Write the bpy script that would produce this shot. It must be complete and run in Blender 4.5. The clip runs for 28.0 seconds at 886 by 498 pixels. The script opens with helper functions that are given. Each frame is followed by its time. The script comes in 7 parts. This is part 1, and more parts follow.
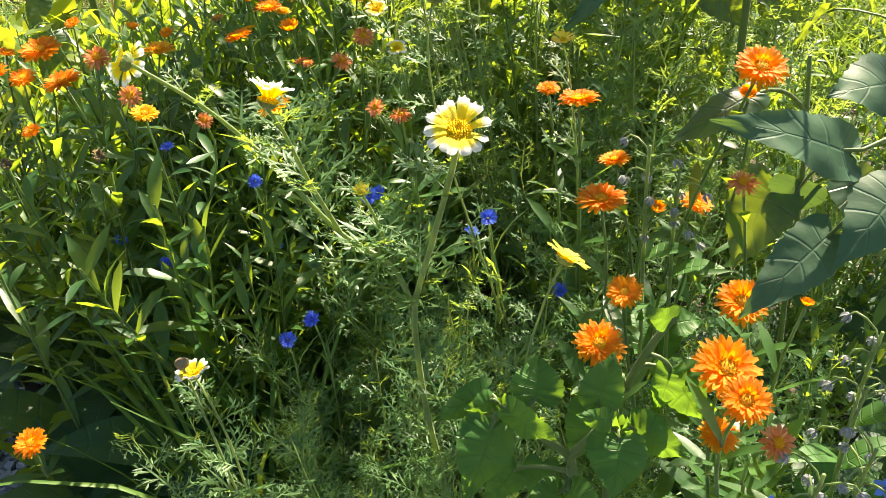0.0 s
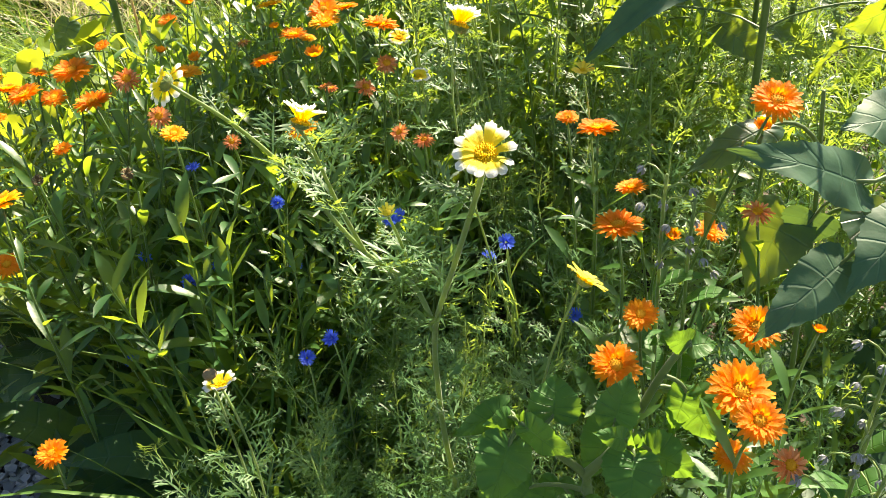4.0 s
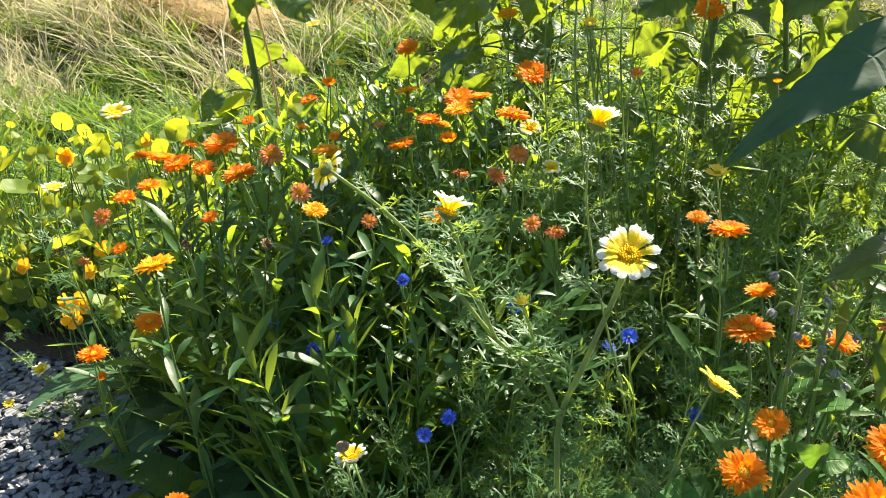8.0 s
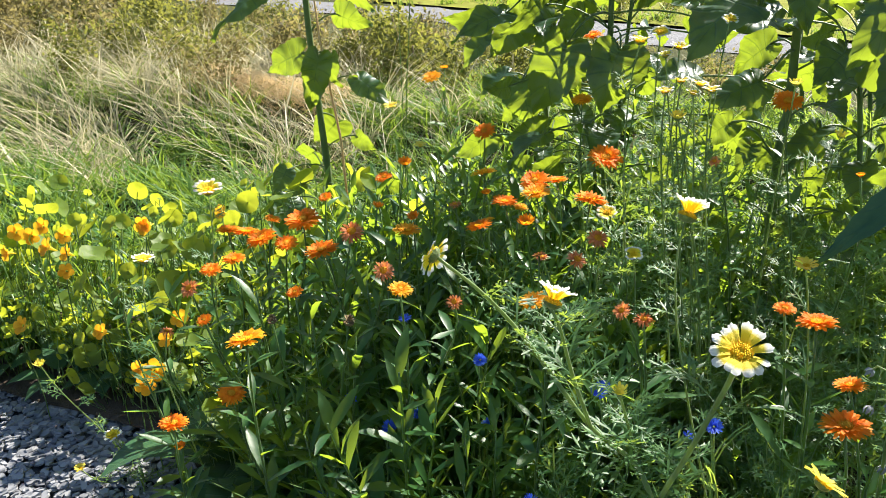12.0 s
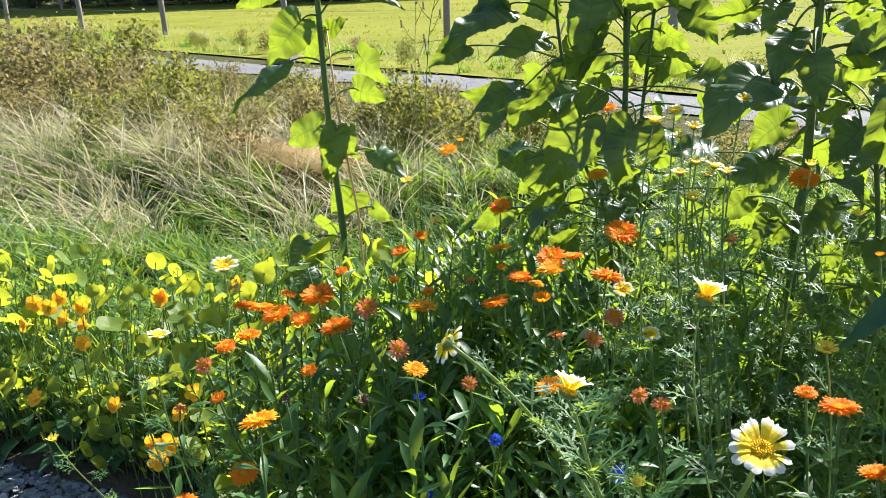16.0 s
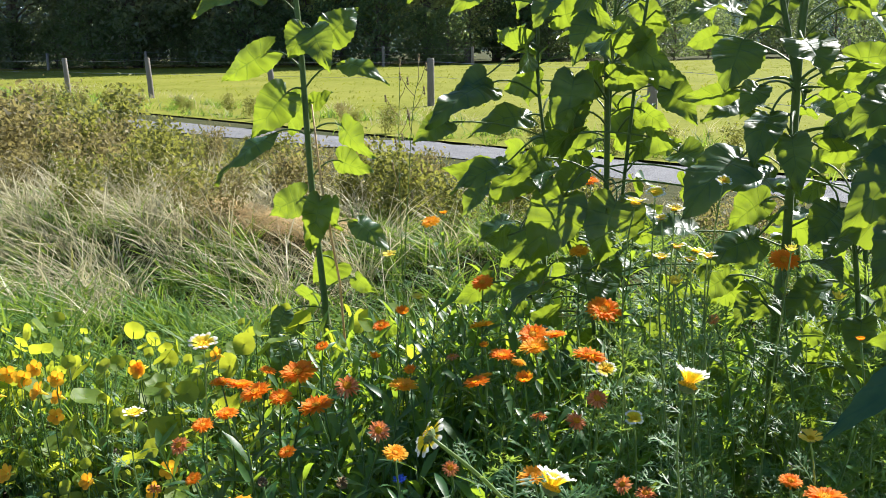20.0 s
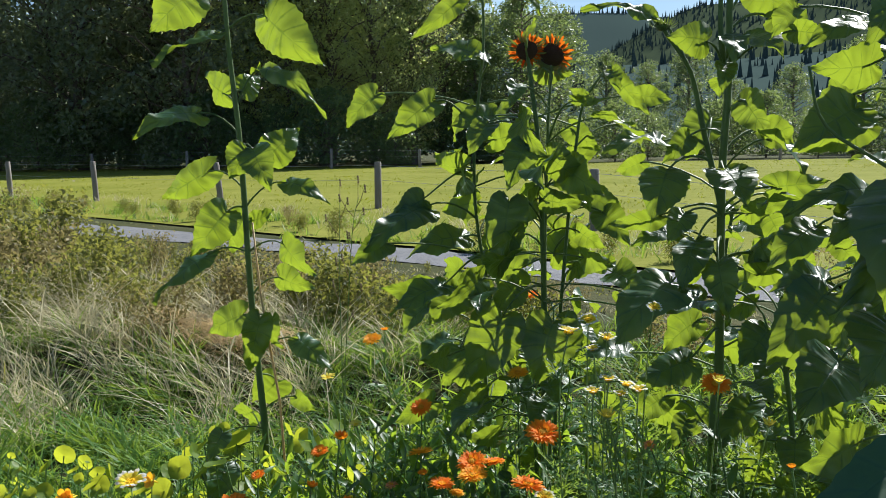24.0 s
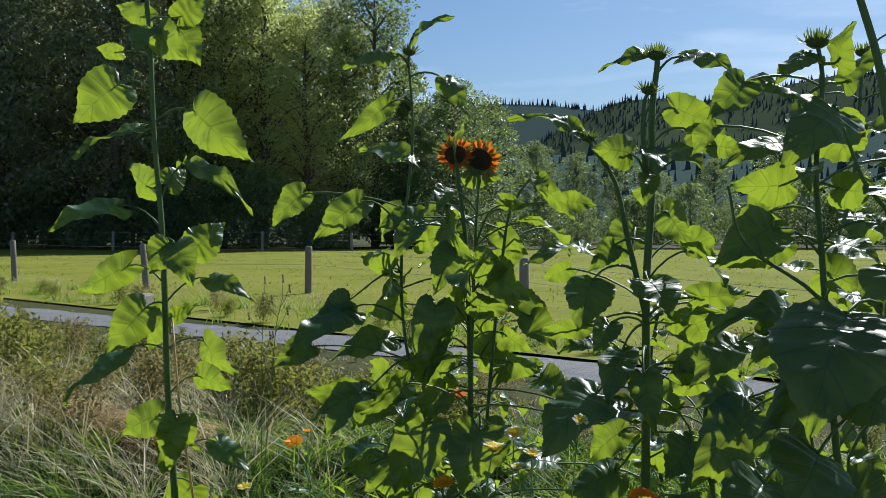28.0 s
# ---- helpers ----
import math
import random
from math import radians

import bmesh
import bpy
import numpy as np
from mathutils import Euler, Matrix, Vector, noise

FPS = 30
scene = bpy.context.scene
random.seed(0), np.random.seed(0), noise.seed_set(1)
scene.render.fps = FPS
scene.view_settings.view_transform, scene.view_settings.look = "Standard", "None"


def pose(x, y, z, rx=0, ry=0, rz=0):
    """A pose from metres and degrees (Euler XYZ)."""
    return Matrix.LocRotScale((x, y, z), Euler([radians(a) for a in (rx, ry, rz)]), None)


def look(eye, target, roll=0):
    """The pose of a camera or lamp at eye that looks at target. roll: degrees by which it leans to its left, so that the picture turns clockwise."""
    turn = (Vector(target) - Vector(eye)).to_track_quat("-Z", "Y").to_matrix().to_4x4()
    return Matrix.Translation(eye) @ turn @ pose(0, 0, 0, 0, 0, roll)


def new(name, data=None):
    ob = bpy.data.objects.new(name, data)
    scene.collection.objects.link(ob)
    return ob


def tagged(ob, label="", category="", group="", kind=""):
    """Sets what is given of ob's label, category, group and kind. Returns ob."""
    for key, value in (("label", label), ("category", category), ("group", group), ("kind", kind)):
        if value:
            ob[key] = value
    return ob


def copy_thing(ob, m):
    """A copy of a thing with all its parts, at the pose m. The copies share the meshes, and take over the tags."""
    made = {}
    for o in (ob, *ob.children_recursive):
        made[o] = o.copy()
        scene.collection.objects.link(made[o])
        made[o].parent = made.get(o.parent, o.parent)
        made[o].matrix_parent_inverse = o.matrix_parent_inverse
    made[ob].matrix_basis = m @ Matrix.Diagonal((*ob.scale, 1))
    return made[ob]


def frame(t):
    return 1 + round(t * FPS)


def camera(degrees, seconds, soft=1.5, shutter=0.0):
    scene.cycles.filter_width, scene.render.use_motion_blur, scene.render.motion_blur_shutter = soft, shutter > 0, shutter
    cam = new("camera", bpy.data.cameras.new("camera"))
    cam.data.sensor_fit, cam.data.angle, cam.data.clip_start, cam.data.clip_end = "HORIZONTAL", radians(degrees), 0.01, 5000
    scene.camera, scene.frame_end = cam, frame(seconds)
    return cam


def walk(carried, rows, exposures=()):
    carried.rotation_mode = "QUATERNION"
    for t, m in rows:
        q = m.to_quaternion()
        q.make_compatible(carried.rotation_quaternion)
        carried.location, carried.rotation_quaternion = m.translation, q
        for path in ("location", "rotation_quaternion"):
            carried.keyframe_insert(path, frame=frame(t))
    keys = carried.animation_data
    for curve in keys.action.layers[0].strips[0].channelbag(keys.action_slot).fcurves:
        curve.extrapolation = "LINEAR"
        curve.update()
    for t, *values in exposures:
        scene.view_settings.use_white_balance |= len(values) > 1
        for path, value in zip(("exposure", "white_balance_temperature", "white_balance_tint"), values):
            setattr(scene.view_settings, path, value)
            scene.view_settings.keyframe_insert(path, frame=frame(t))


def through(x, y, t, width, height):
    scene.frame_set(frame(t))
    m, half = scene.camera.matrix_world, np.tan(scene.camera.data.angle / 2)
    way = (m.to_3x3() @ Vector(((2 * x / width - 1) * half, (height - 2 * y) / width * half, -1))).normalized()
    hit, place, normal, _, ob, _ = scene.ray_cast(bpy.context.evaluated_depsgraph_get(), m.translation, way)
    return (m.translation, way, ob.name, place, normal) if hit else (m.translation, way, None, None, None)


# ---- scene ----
cam = camera(52.8, 28.0, soft=0.6)
PATH = [
    (0, (0.0801, -0.043, 1.3259), (-0.0681, 1.6332, 0.245), -3.74),
    (0.5, (0.0781, -0.045, 1.3278), (-0.0711, 1.6312, 0.247), -3.34),
    (1, (0.0781, -0.051, 1.3278), (-0.0722, 1.629, 0.2531), -3.35),
    (1.5, (0.078, -0.055, 1.3298), (-0.0695, 1.6303, 0.263), -3.25),
    (2, (0.0791, -0.056, 1.3289), (-0.0706, 1.6322, 0.267), -3.35),
    (2.5, (0.08, -0.058, 1.3299), (-0.0708, 1.6344, 0.2749), -3.26),
    (4.5, (0.0659, -0.077, 1.3366), (-0.122, 1.6392, 0.3269), -2.38),
    (5, (0.0658, -0.08, 1.3406), (-0.1594, 1.6425, 0.3494), -2.1),
    (5.5, (0.0627, -0.084, 1.3445), (-0.184, 1.647, 0.3735), -1.91),
    (6, (0.0506, -0.088, 1.3492), (-0.1908, 1.6575, 0.4031), -1.92),
    (6.5, (0.0425, -0.094, 1.353), (-0.2313, 1.6588, 0.4296), -1.73),
    (7, (0.0394, -0.097, 1.3569), (-0.277, 1.6594, 0.4542), -1.85),
    (7.5, (0.0383, -0.096, 1.3599), (-0.3106, 1.6671, 0.4826), -1.86),
    (8, (0.0342, -0.1, 1.3638), (-0.3609, 1.6588, 0.4976), -2.18),
    (8.5, (0.0271, -0.108, 1.3707), (-0.3808, 1.6628, 0.5352), -2.19),
    (9, (0.0129, -0.121, 1.3783), (-0.3957, 1.6648, 0.5758), -2),
    (9.5, (0.0038, -0.129, 1.3811), (-0.4234, 1.6646, 0.6063), -2.11),
    (10, (-0.0092, -0.13, 1.3828), (-0.4428, 1.6697, 0.6258), -1.92),
    (10.5, (-0.0173, -0.131, 1.3867), (-0.465, 1.6676, 0.6353), -1.82),
    (11, (-0.0254, -0.129, 1.3905), (-0.4922, 1.6675, 0.6457), -1.73),
    (11.5, (-0.0274, -0.129, 1.3914), (-0.5118, 1.6658, 0.6538), -1.63),
    (12, (-0.0285, -0.132, 1.3934), (-0.5239, 1.6676, 0.675), -1.64),
    (12.5, (-0.0276, -0.133, 1.3984), (-0.5369, 1.6726, 0.7053), -1.55),
    (14.5, (-0.0267, -0.122, 1.4054), (-0.5644, 1.6965, 0.7697), -1.87),
    (15, (-0.0259, -0.118, 1.4115), (-0.5658, 1.706, 0.7939), -1.97),
    (15.5, (-0.0289, -0.116, 1.4134), (-0.5672, 1.7115, 0.8047), -1.88),
    (16, (-0.028, -0.119, 1.4174), (-0.5687, 1.716, 0.8338), -1.88),
    (16.5, (-0.0261, -0.12, 1.4215), (-0.5662, 1.7192, 0.8508), -1.78),
    (17, (-0.0242, -0.12, 1.4275), (-0.5607, 1.7245, 0.8709), -1.79),
    (17.5, (-0.0273, -0.118, 1.4314), (-0.559, 1.7322, 0.889), -1.79),
    (18, (-0.0294, -0.113, 1.4334), (-0.5514, 1.7463, 0.9134), -1.69),
    (18.5, (-0.0274, -0.109, 1.4354), (-0.5441, 1.7581, 0.9384), -1.59),
    (19, (-0.0275, -0.105, 1.4404), (-0.5423, 1.7637, 0.9475), -1.49),
    (19.5, (-0.0296, -0.104, 1.4434), (-0.542, 1.7705, 0.9704), -1.29),
    (20, (-0.0307, -0.106, 1.4454), (-0.5396, 1.7754, 0.9965), -1.1),
    (20.5, (-0.0278, -0.113, 1.4514), (-0.5331, 1.774, 1.0227), -1.2),
    (22.5, (-0.0224, -0.103, 1.4776), (-0.4711, 1.819, 1.1542), -1.2),
    (23, (-0.0206, -0.103, 1.4846), (-0.4548, 1.8269, 1.1896), -1.1),
    (23.5, (-0.0167, -0.099, 1.4907), (-0.4347, 1.8383, 1.222), -1),
    (24, (-0.005, -0.098, 1.503), (-0.4077, 1.8471, 1.2696), -1.1),
    (24.5, (-0.0011, -0.096, 1.5091), (-0.3909, 1.8563, 1.318), -0.6),
    (25, (0.0038, -0.091, 1.5132), (-0.3787, 1.8656, 1.3533), -0.5),
    (25.5, (0.0047, -0.093, 1.5172), (-0.3539, 1.8689, 1.3679), -0.4),
    (26, (0.0045, -0.092, 1.5272), (-0.3436, 1.873, 1.3942), -0.3),
    (26.5, (0.0043, -0.09, 1.5352), (-0.3294, 1.8792, 1.4315), -0.2),
    (27, (0.0021, -0.083, 1.5421), (-0.2853, 1.895, 1.4725), -0.1),
    (27.5, (0.002, -0.07, 1.5461), (-0.2617, 1.9117, 1.4891), 0.01),
    (28, (0.002, -0.063, 1.5481), (-0.2501, 1.9205, 1.5013), 0.01),
]
EXPOSURES = [(0, 2.02, 7600, 13), (5, 1.98, 7400, 12), (8, 1.78, 6900, 12), (12, 1.56, 6250, 12), (17, 1.47, 6000, 12), (20.5, 1.18, 5900, 12), (23, 0.85, 5800, 10), (25, 0.6, 5750, 10), (28, 0.35, 5600, 9)]
walk(cam, [(t, look(eye, target, roll)) for t, eye, target, roll in PATH], EXPOSURES)

# ---- world and sun ----
SUN_AZIMUTH, SUN_HEIGHT = radians(26), radians(42)      # clockwise from straight ahead (+y)
world = bpy.data.worlds.new("sky")
scene.world = world
world.use_nodes = True
wn = world.node_tree.nodes
wl = world.node_tree.links
sky = wn.new("ShaderNodeTexSky")
sky.sky_type, sky.sun_disc = "NISHITA", False
sky.sun_elevation, sky.sun_rotation = SUN_HEIGHT, SUN_AZIMUTH
sky.altitude, sky.air_density, sky.dust_density, sky.ozone_density = 300, 1.3, 0.8, 5.0
# thin drawn-out fair-weather cloud all round, thicker towards the horizon
w_tc = wn.new("ShaderNodeTexCoord")
w_map = wn.new("ShaderNodeMapping")
w_map.inputs["Scale"].default_value = (1.2, 1.2, 9.0)
w_noise = wn.new("ShaderNodeTexNoise")
w_noise.inputs["Scale"].default_value, w_noise.inputs["Detail"].default_value, w_noise.inputs["Distortion"].default_value = 2.2, 7.0, 0.4
w_sep = wn.new("ShaderNodeSeparateXYZ")
w_low = wn.new("ShaderNodeMapRange")
w_low.inputs["From Min"].default_value, w_low.inputs["From Max"].default_value = 0.02, 0.42
w_low.inputs["To Min"].default_value, w_low.inputs["To Max"].default_value = 0.22, -0.12
w_sum = wn.new("ShaderNodeMath")
w_ramp = wn.new("ShaderNodeValToRGB")
w_ramp.color_ramp.elements[0].position, w_ramp.color_ramp.elements[1].position = 0.5, 0.85
w_part = wn.new("ShaderNodeMath")
w_part.operation, w_part.inputs[1].default_value = "MULTIPLY", 0.6
w_mix = wn.new("ShaderNodeMix")
w_mix.data_type = "RGBA"
w_mix.inputs[7].default_value = (14.0, 14.6, 15.6, 1)
for a, b in ((w_tc.outputs["Generated"], w_map.inputs[0]), (w_map.outputs[0], w_noise.inputs[0]), (w_tc.outputs["Generated"], w_sep.inputs[0]), (w_sep.outputs[2], w_low.inputs[0]),
             (w_noise.outputs[0], w_sum.inputs[0]), (w_low.outputs[0], w_sum.inputs[1]), (w_sum.outputs[0], w_ramp.inputs[0]), (w_ramp.outputs[0], w_part.inputs[0]), (w_part.outputs[0], w_mix.inputs[0]),
             (sky.outputs[0], w_mix.inputs[6]), (w_mix.outputs[2], wn["Background"].inputs[0])):
    wl.new(a, b)
wn["Background"].inputs[1].default_value = 0.06
sun = new("sun", bpy.data.lights.new("sun", "SUN"))
sun.data.energy, sun.data.angle, sun.data.color = 5.8, radians(0.53), (1.0, 0.92, 0.78)
to_sun = Vector((math.sin(SUN_AZIMUTH) * math.cos(SUN_HEIGHT), math.cos(SUN_AZIMUTH) * math.cos(SUN_HEIGHT), math.sin(SUN_HEIGHT)))
sun.matrix_world = look(to_sun * 50, (0, 0, 0))

rnd = random.Random(7)
npr = np.random.default_rng(7)


# ---- materials ----
def base_material(name):
    m = bpy.data.materials.new(name)
    m.use_nodes = True
    nt = m.node_tree
    b = nt.nodes["Principled BSDF"]
    return m, nt, b


def node(nt, kind, **inputs):
    n = nt.nodes.new(kind)
    for k, v in inputs.items():
        n.inputs[k.replace("_", " ")].default_value = v
    return n


def ramp(nt, fac, stops):
    r = nt.nodes.new("ShaderNodeValToRGB")
    els = r.color_ramp.elements
    while len(els) < len(stops):
        els.new(0.5)
    for e, (p, c) in zip(els, stops):
        e.position, e.color = p, (*c, 1)
    nt.links.new(fac, r.inputs[0])
    return r.outputs[0]


def add(nt, a, b, wa=1.0, wb=1.0):
    m1, m2 = nt.nodes.new("ShaderNodeMath"), nt.nodes.new("ShaderNodeMath")
    m1.operation, m2.operation = "MULTIPLY", "MULTIPLY_ADD"
    nt.links.new(a, m1.inputs[0])
    m1.inputs[1].default_value = wa
    nt.links.new(b, m2.inputs[0])
    m2.inputs[1].default_value = wb
    nt.links.new(m1.outputs[0], m2.inputs[2])
    return m2.outputs[0]


def leaf_material(name, dark, mid, light, glow, through=0.45, rough=0.45, scale=30.0, spec=0.5, veins=0.0, hairy=0.0, relief=0.35):
    """Thin green tissue: gloss on its skin, and light that comes through it."""
    m, nt, b = base_material(name)
    L = nt.links
    geo = nt.nodes.new("ShaderNodeNewGeometry")
    oi = nt.nodes.new("ShaderNodeObjectInfo")
    tc = nt.nodes.new("ShaderNodeTexCoord")
    nz = node(nt, "ShaderNodeTexNoise", Scale=scale, Detail=4.0, Roughness=0.6)
    L.new(tc.outputs["Object"], nz.inputs["Vector"])
    mixv = add(nt, geo.outputs["Random Per Island"], nz.outputs["Fac"], 0.55, 0.4)
    mixv = add(nt, mixv, oi.outputs["Random"], 1.0, 0.15)
    col = ramp(nt, mixv, [(0.12, dark), (0.5, mid), (0.92, light)])
    bump_from = nz.outputs["Fac"]
    if veins:
        uv = nt.nodes.new("ShaderNodeUVMap")
        sep = nt.nodes.new("ShaderNodeSeparateXYZ")
        L.new(uv.outputs[0], sep.inputs[0])
        ab = nt.nodes.new("ShaderNodeMath")
        ab.operation = "ABSOLUTE"
        L.new(sep.outputs[0], ab.inputs[0])
        s = add(nt, sep.outputs[1], ab.outputs[0], 7.0, -0.3)
        fr = nt.nodes.new("ShaderNodeMath")
        fr.operation = "PINGPONG"
        fr.inputs[1].default_value = 0.5
        L.new(s, fr.inputs[0])
        lines = ramp(nt, fr.outputs[0], [(0.0, (1, 1, 1)), (0.09, (0.0, 0.0, 0.0))])
        mid_line = ramp(nt, ab.outputs[0], [(0.0, (1, 1, 1)), (0.07, (0, 0, 0))])
        both = nt.nodes.new("ShaderNodeMath")
        both.operation = "MAXIMUM"
        L.new(lines, both.inputs[0])
        L.new(mid_line, both.inputs[1])
        mx = nt.nodes.new("ShaderNodeMix")
        mx.data_type = "RGBA"
        half = nt.nodes.new("ShaderNodeMath")
        half.operation = "MULTIPLY"
        half.inputs[1].default_value = veins
        L.new(both.outputs[0], half.inputs[0])
        L.new(half.outputs[0], mx.inputs[0])
        L.new(col, mx.inputs[6])
        mx.inputs[7].default_value = (light[0] * 1.7, light[1] * 1.5, light[2] * 1.8, 1)
        col = mx.outputs[2]
        bump_from = add(nt, nz.outputs["Fac"], both.outputs[0], 0.6, -0.5)
    bp = node(nt, "ShaderNodeBump", Strength=relief, Distance=0.004)
    L.new(bump_from, bp.inputs["Height"])
    L.new(col, b.inputs["Base Color"])
    L.new(bp.outputs[0], b.inputs["Normal"])
    b.inputs["Roughness"].default_value = rough
    b.inputs["Specular IOR Level"].default_value = spec
    if hairy:
        b.inputs["Sheen Weight"].default_value = hairy
    tr = nt.nodes.new("ShaderNodeBsdfTranslucent")
    tint = nt.nodes.new("ShaderNodeMix")
    tint.data_type, tint.blend_type = "RGBA", "MIX"
    tint.inputs[0].default_value = 0.6 if veins else 0.75
    L.new(col, tint.inputs[6])
    tint.inputs[7].default_value = (*glow, 1)
    n2 = node(nt, "ShaderNodeTexNoise", Scale=scale * 0.4, Detail=3.0)
    L.new(tc.outputs["Object"], n2.inputs["Vector"])
    thick = add(nt, n2.outputs["Fac"], nz.outputs["Fac"], 1.3, 0.9)
    if veins:
        thick = add(nt, thick, both.outputs[0], 1.0, -0.5)
    tone = nt.nodes.new("ShaderNodeMix")
    tone.data_type, tone.blend_type = "RGBA", "MULTIPLY"
    tone.inputs[0].default_value = 0.8
    L.new(tint.outputs[2], tone.inputs[6])
    L.new(ramp(nt, thick, [(0.55, (0.45, 0.5, 0.4)), (1.0, (0.95, 0.95, 0.95)), (1.0, (1, 1, 1))]), tone.inputs[7])
    L.new(tone.outputs[2], tr.inputs["Color"])
    mx = nt.nodes.new("ShaderNodeMixShader")
    mx.inputs[0].default_value = through
    L.new(b.outputs[0], mx.inputs[1])
    L.new(tr.outputs[0], mx.inputs[2])
    L.new(mx.outputs[0], nt.nodes["Material Output"].inputs["Surface"])
    return m


def solid_material(name, stops, scale=8.0, rough=0.8, bump=0.3, dist=0.01, detail=6.0, stretch=None, random_part=0.2, metal=0.0, spec=0.4):
    m, nt, b = base_material(name)
    L = nt.links
    tc = nt.nodes.new("ShaderNodeTexCoord")
    src = tc.outputs["Object"]
    if stretch:
        mp = nt.nodes.new("ShaderNodeMapping")
        mp.inputs["Scale"].default_value = stretch
        L.new(src, mp.inputs["Vector"])
        src = mp.outputs[0]
    n1 = node(nt, "ShaderNodeTexNoise", Scale=scale, Detail=detail, Roughness=0.65)
    n2 = node(nt, "ShaderNodeTexNoise", Scale=scale * 0.13, Detail=3.0, Roughness=0.5)
    L.new(src, n1.inputs["Vector"])
    L.new(src, n2.inputs["Vector"])
    f = add(nt, n1.outputs["Fac"], n2.outputs["Fac"], 0.5, 0.5)
    if random_part:
        geo = nt.nodes.new("ShaderNodeNewGeometry")
        oi = nt.nodes.new("ShaderNodeObjectInfo")
        rr = add(nt, geo.outputs["Random Per Island"], oi.outputs["Random"], random_part, random_part * 0.5)
        f = add(nt, f, rr, 1.0 - random_part * 0.75, 1.0)
    col = ramp(nt, f, stops)
    L.new(col, b.inputs["Base Color"])
    bp = node(nt, "ShaderNodeBump", Strength=bump, Distance=dist)
    L.new(n1.outputs["Fac"], bp.inputs["Height"])
    L.new(bp.outputs[0], b.inputs["Normal"])
    b.inputs["Roughness"].default_value = rough
    b.inputs["Metallic"].default_value = metal
    b.inputs["Specular IOR Level"].default_value = spec
    return m


M_MARIGOLD_LEAF = leaf_material("marigold_leaf", (0.012, 0.055, 0.018), (0.028, 0.10, 0.028), (0.065, 0.165, 0.038), (0.48, 0.66, 0.03), 0.45, 0.42, spec=0.4)
M_FERN_LEAF = leaf_material("feathery_leaf", (0.025, 0.080, 0.034), (0.052, 0.132, 0.054), (0.125, 0.235, 0.09), (0.50, 0.66, 0.06), 0.42, 0.45, spec=0.3)
M_SUN_LEAF = leaf_material("sunflower_leaf", (0.010, 0.042, 0.022), (0.017, 0.060, 0.030), (0.032, 0.088, 0.036), (0.58, 0.74, 0.02), 0.40, 0.40, 45.0, 0.5, 0.3, 0.0, 0.6)
M_YOUNG_LEAF = leaf_material("young_sunflower_leaf", (0.022, 0.090, 0.018), (0.036, 0.13, 0.024), (0.062, 0.175, 0.032), (0.34, 0.58, 0.03), 0.42, 0.5, 60.0, 0.28, 0.35, 0.03, 0.6)
M_BROAD_LEAF = leaf_material("blue_green_sunflower_leaf", (0.016, 0.064, 0.032), (0.027, 0.084, 0.040), (0.040, 0.106, 0.050), (0.3, 0.50, 0.05), 0.18, 0.6, 45.0, 0.3, 0.15, 0.0, 0.3)
M_DOCK_LEAF = leaf_material("soft_dark_leaf", (0.014, 0.055, 0.022), (0.024, 0.08, 0.03), (0.045, 0.115, 0.04), (0.34, 0.55, 0.04), 0.26, 0.5, 45.0, 0.3, 0.25, 0.05, 0.5)
M_ROUND_LEAF = leaf_material("round_leaf", (0.03, 0.085, 0.016), (0.065, 0.14, 0.024), (0.14, 0.21, 0.035), (0.68, 0.72, 0.03), 0.52, 0.5, 25.0, 0.3)
M_STEM = leaf_material("green_stem", (0.04, 0.085, 0.022), (0.07, 0.14, 0.03), (0.12, 0.20, 0.04), (0.35, 0.5, 0.04), 0.3, 0.4, 60.0, 0.5, 0.0, 0.2)
M_SUN_STEM = leaf_material("downy_sunflower_stem", (0.045, 0.085, 0.02), (0.075, 0.13, 0.03), (0.12, 0.18, 0.045), (0.4, 0.52, 0.06), 0.18, 0.5, 60.0, 0.35, 0.0, 0.15)
M_PALE_STEM = leaf_material("pale_green_stem", (0.10, 0.17, 0.045), (0.15, 0.235, 0.06), (0.20, 0.29, 0.08), (0.5, 0.6, 0.12), 0.35, 0.42, 60.0, 0.45, 0.0, 0.3)
M_GRASS = leaf_material("meadow_grass", (0.018, 0.06, 0.014), (0.055, 0.14, 0.026), (0.16, 0.26, 0.055), (0.44, 0.60, 0.05), 0.36, 0.5, 3.0, 0.22)
M_DRY = leaf_material("dry_grass", (0.15, 0.14, 0.07), (0.38, 0.345, 0.20), (0.68, 0.61, 0.42), (0.62, 0.56, 0.32), 0.32, 0.5, 3.0, 0.3)
M_WEED = leaf_material("weed_leaf", (0.022, 0.042, 0.012), (0.07, 0.09, 0.022), (0.25, 0.23, 0.075), (0.44, 0.44, 0.07), 0.40, 0.55, 2.0, 0.22)
M_WEED_DRY = leaf_material("withering_weed_leaf", (0.05, 0.045, 0.018), (0.13, 0.11, 0.04), (0.32, 0.27, 0.12), (0.42, 0.36, 0.12), 0.38, 0.6, 2.0, 0.2)
M_FIELD_GRASS = leaf_material("field_grass", (0.08, 0.10, 0.012), (0.135, 0.16, 0.018), (0.24, 0.24, 0.045), (0.42, 0.46, 0.03), 0.4, 0.75, 0.8, 0.08)
# Leaf colours carry shade and sun: wood dark, shrubs dimmed, birch bright.
M_SHADED_TREE_LEAF = leaf_material("shaded_tree_leaf", (0.02, 0.035, 0.022), (0.05, 0.075, 0.042), (0.13, 0.17, 0.10), (0.52, 0.58, 0.22), 0.38, 0.36, 0.6, 0.6)
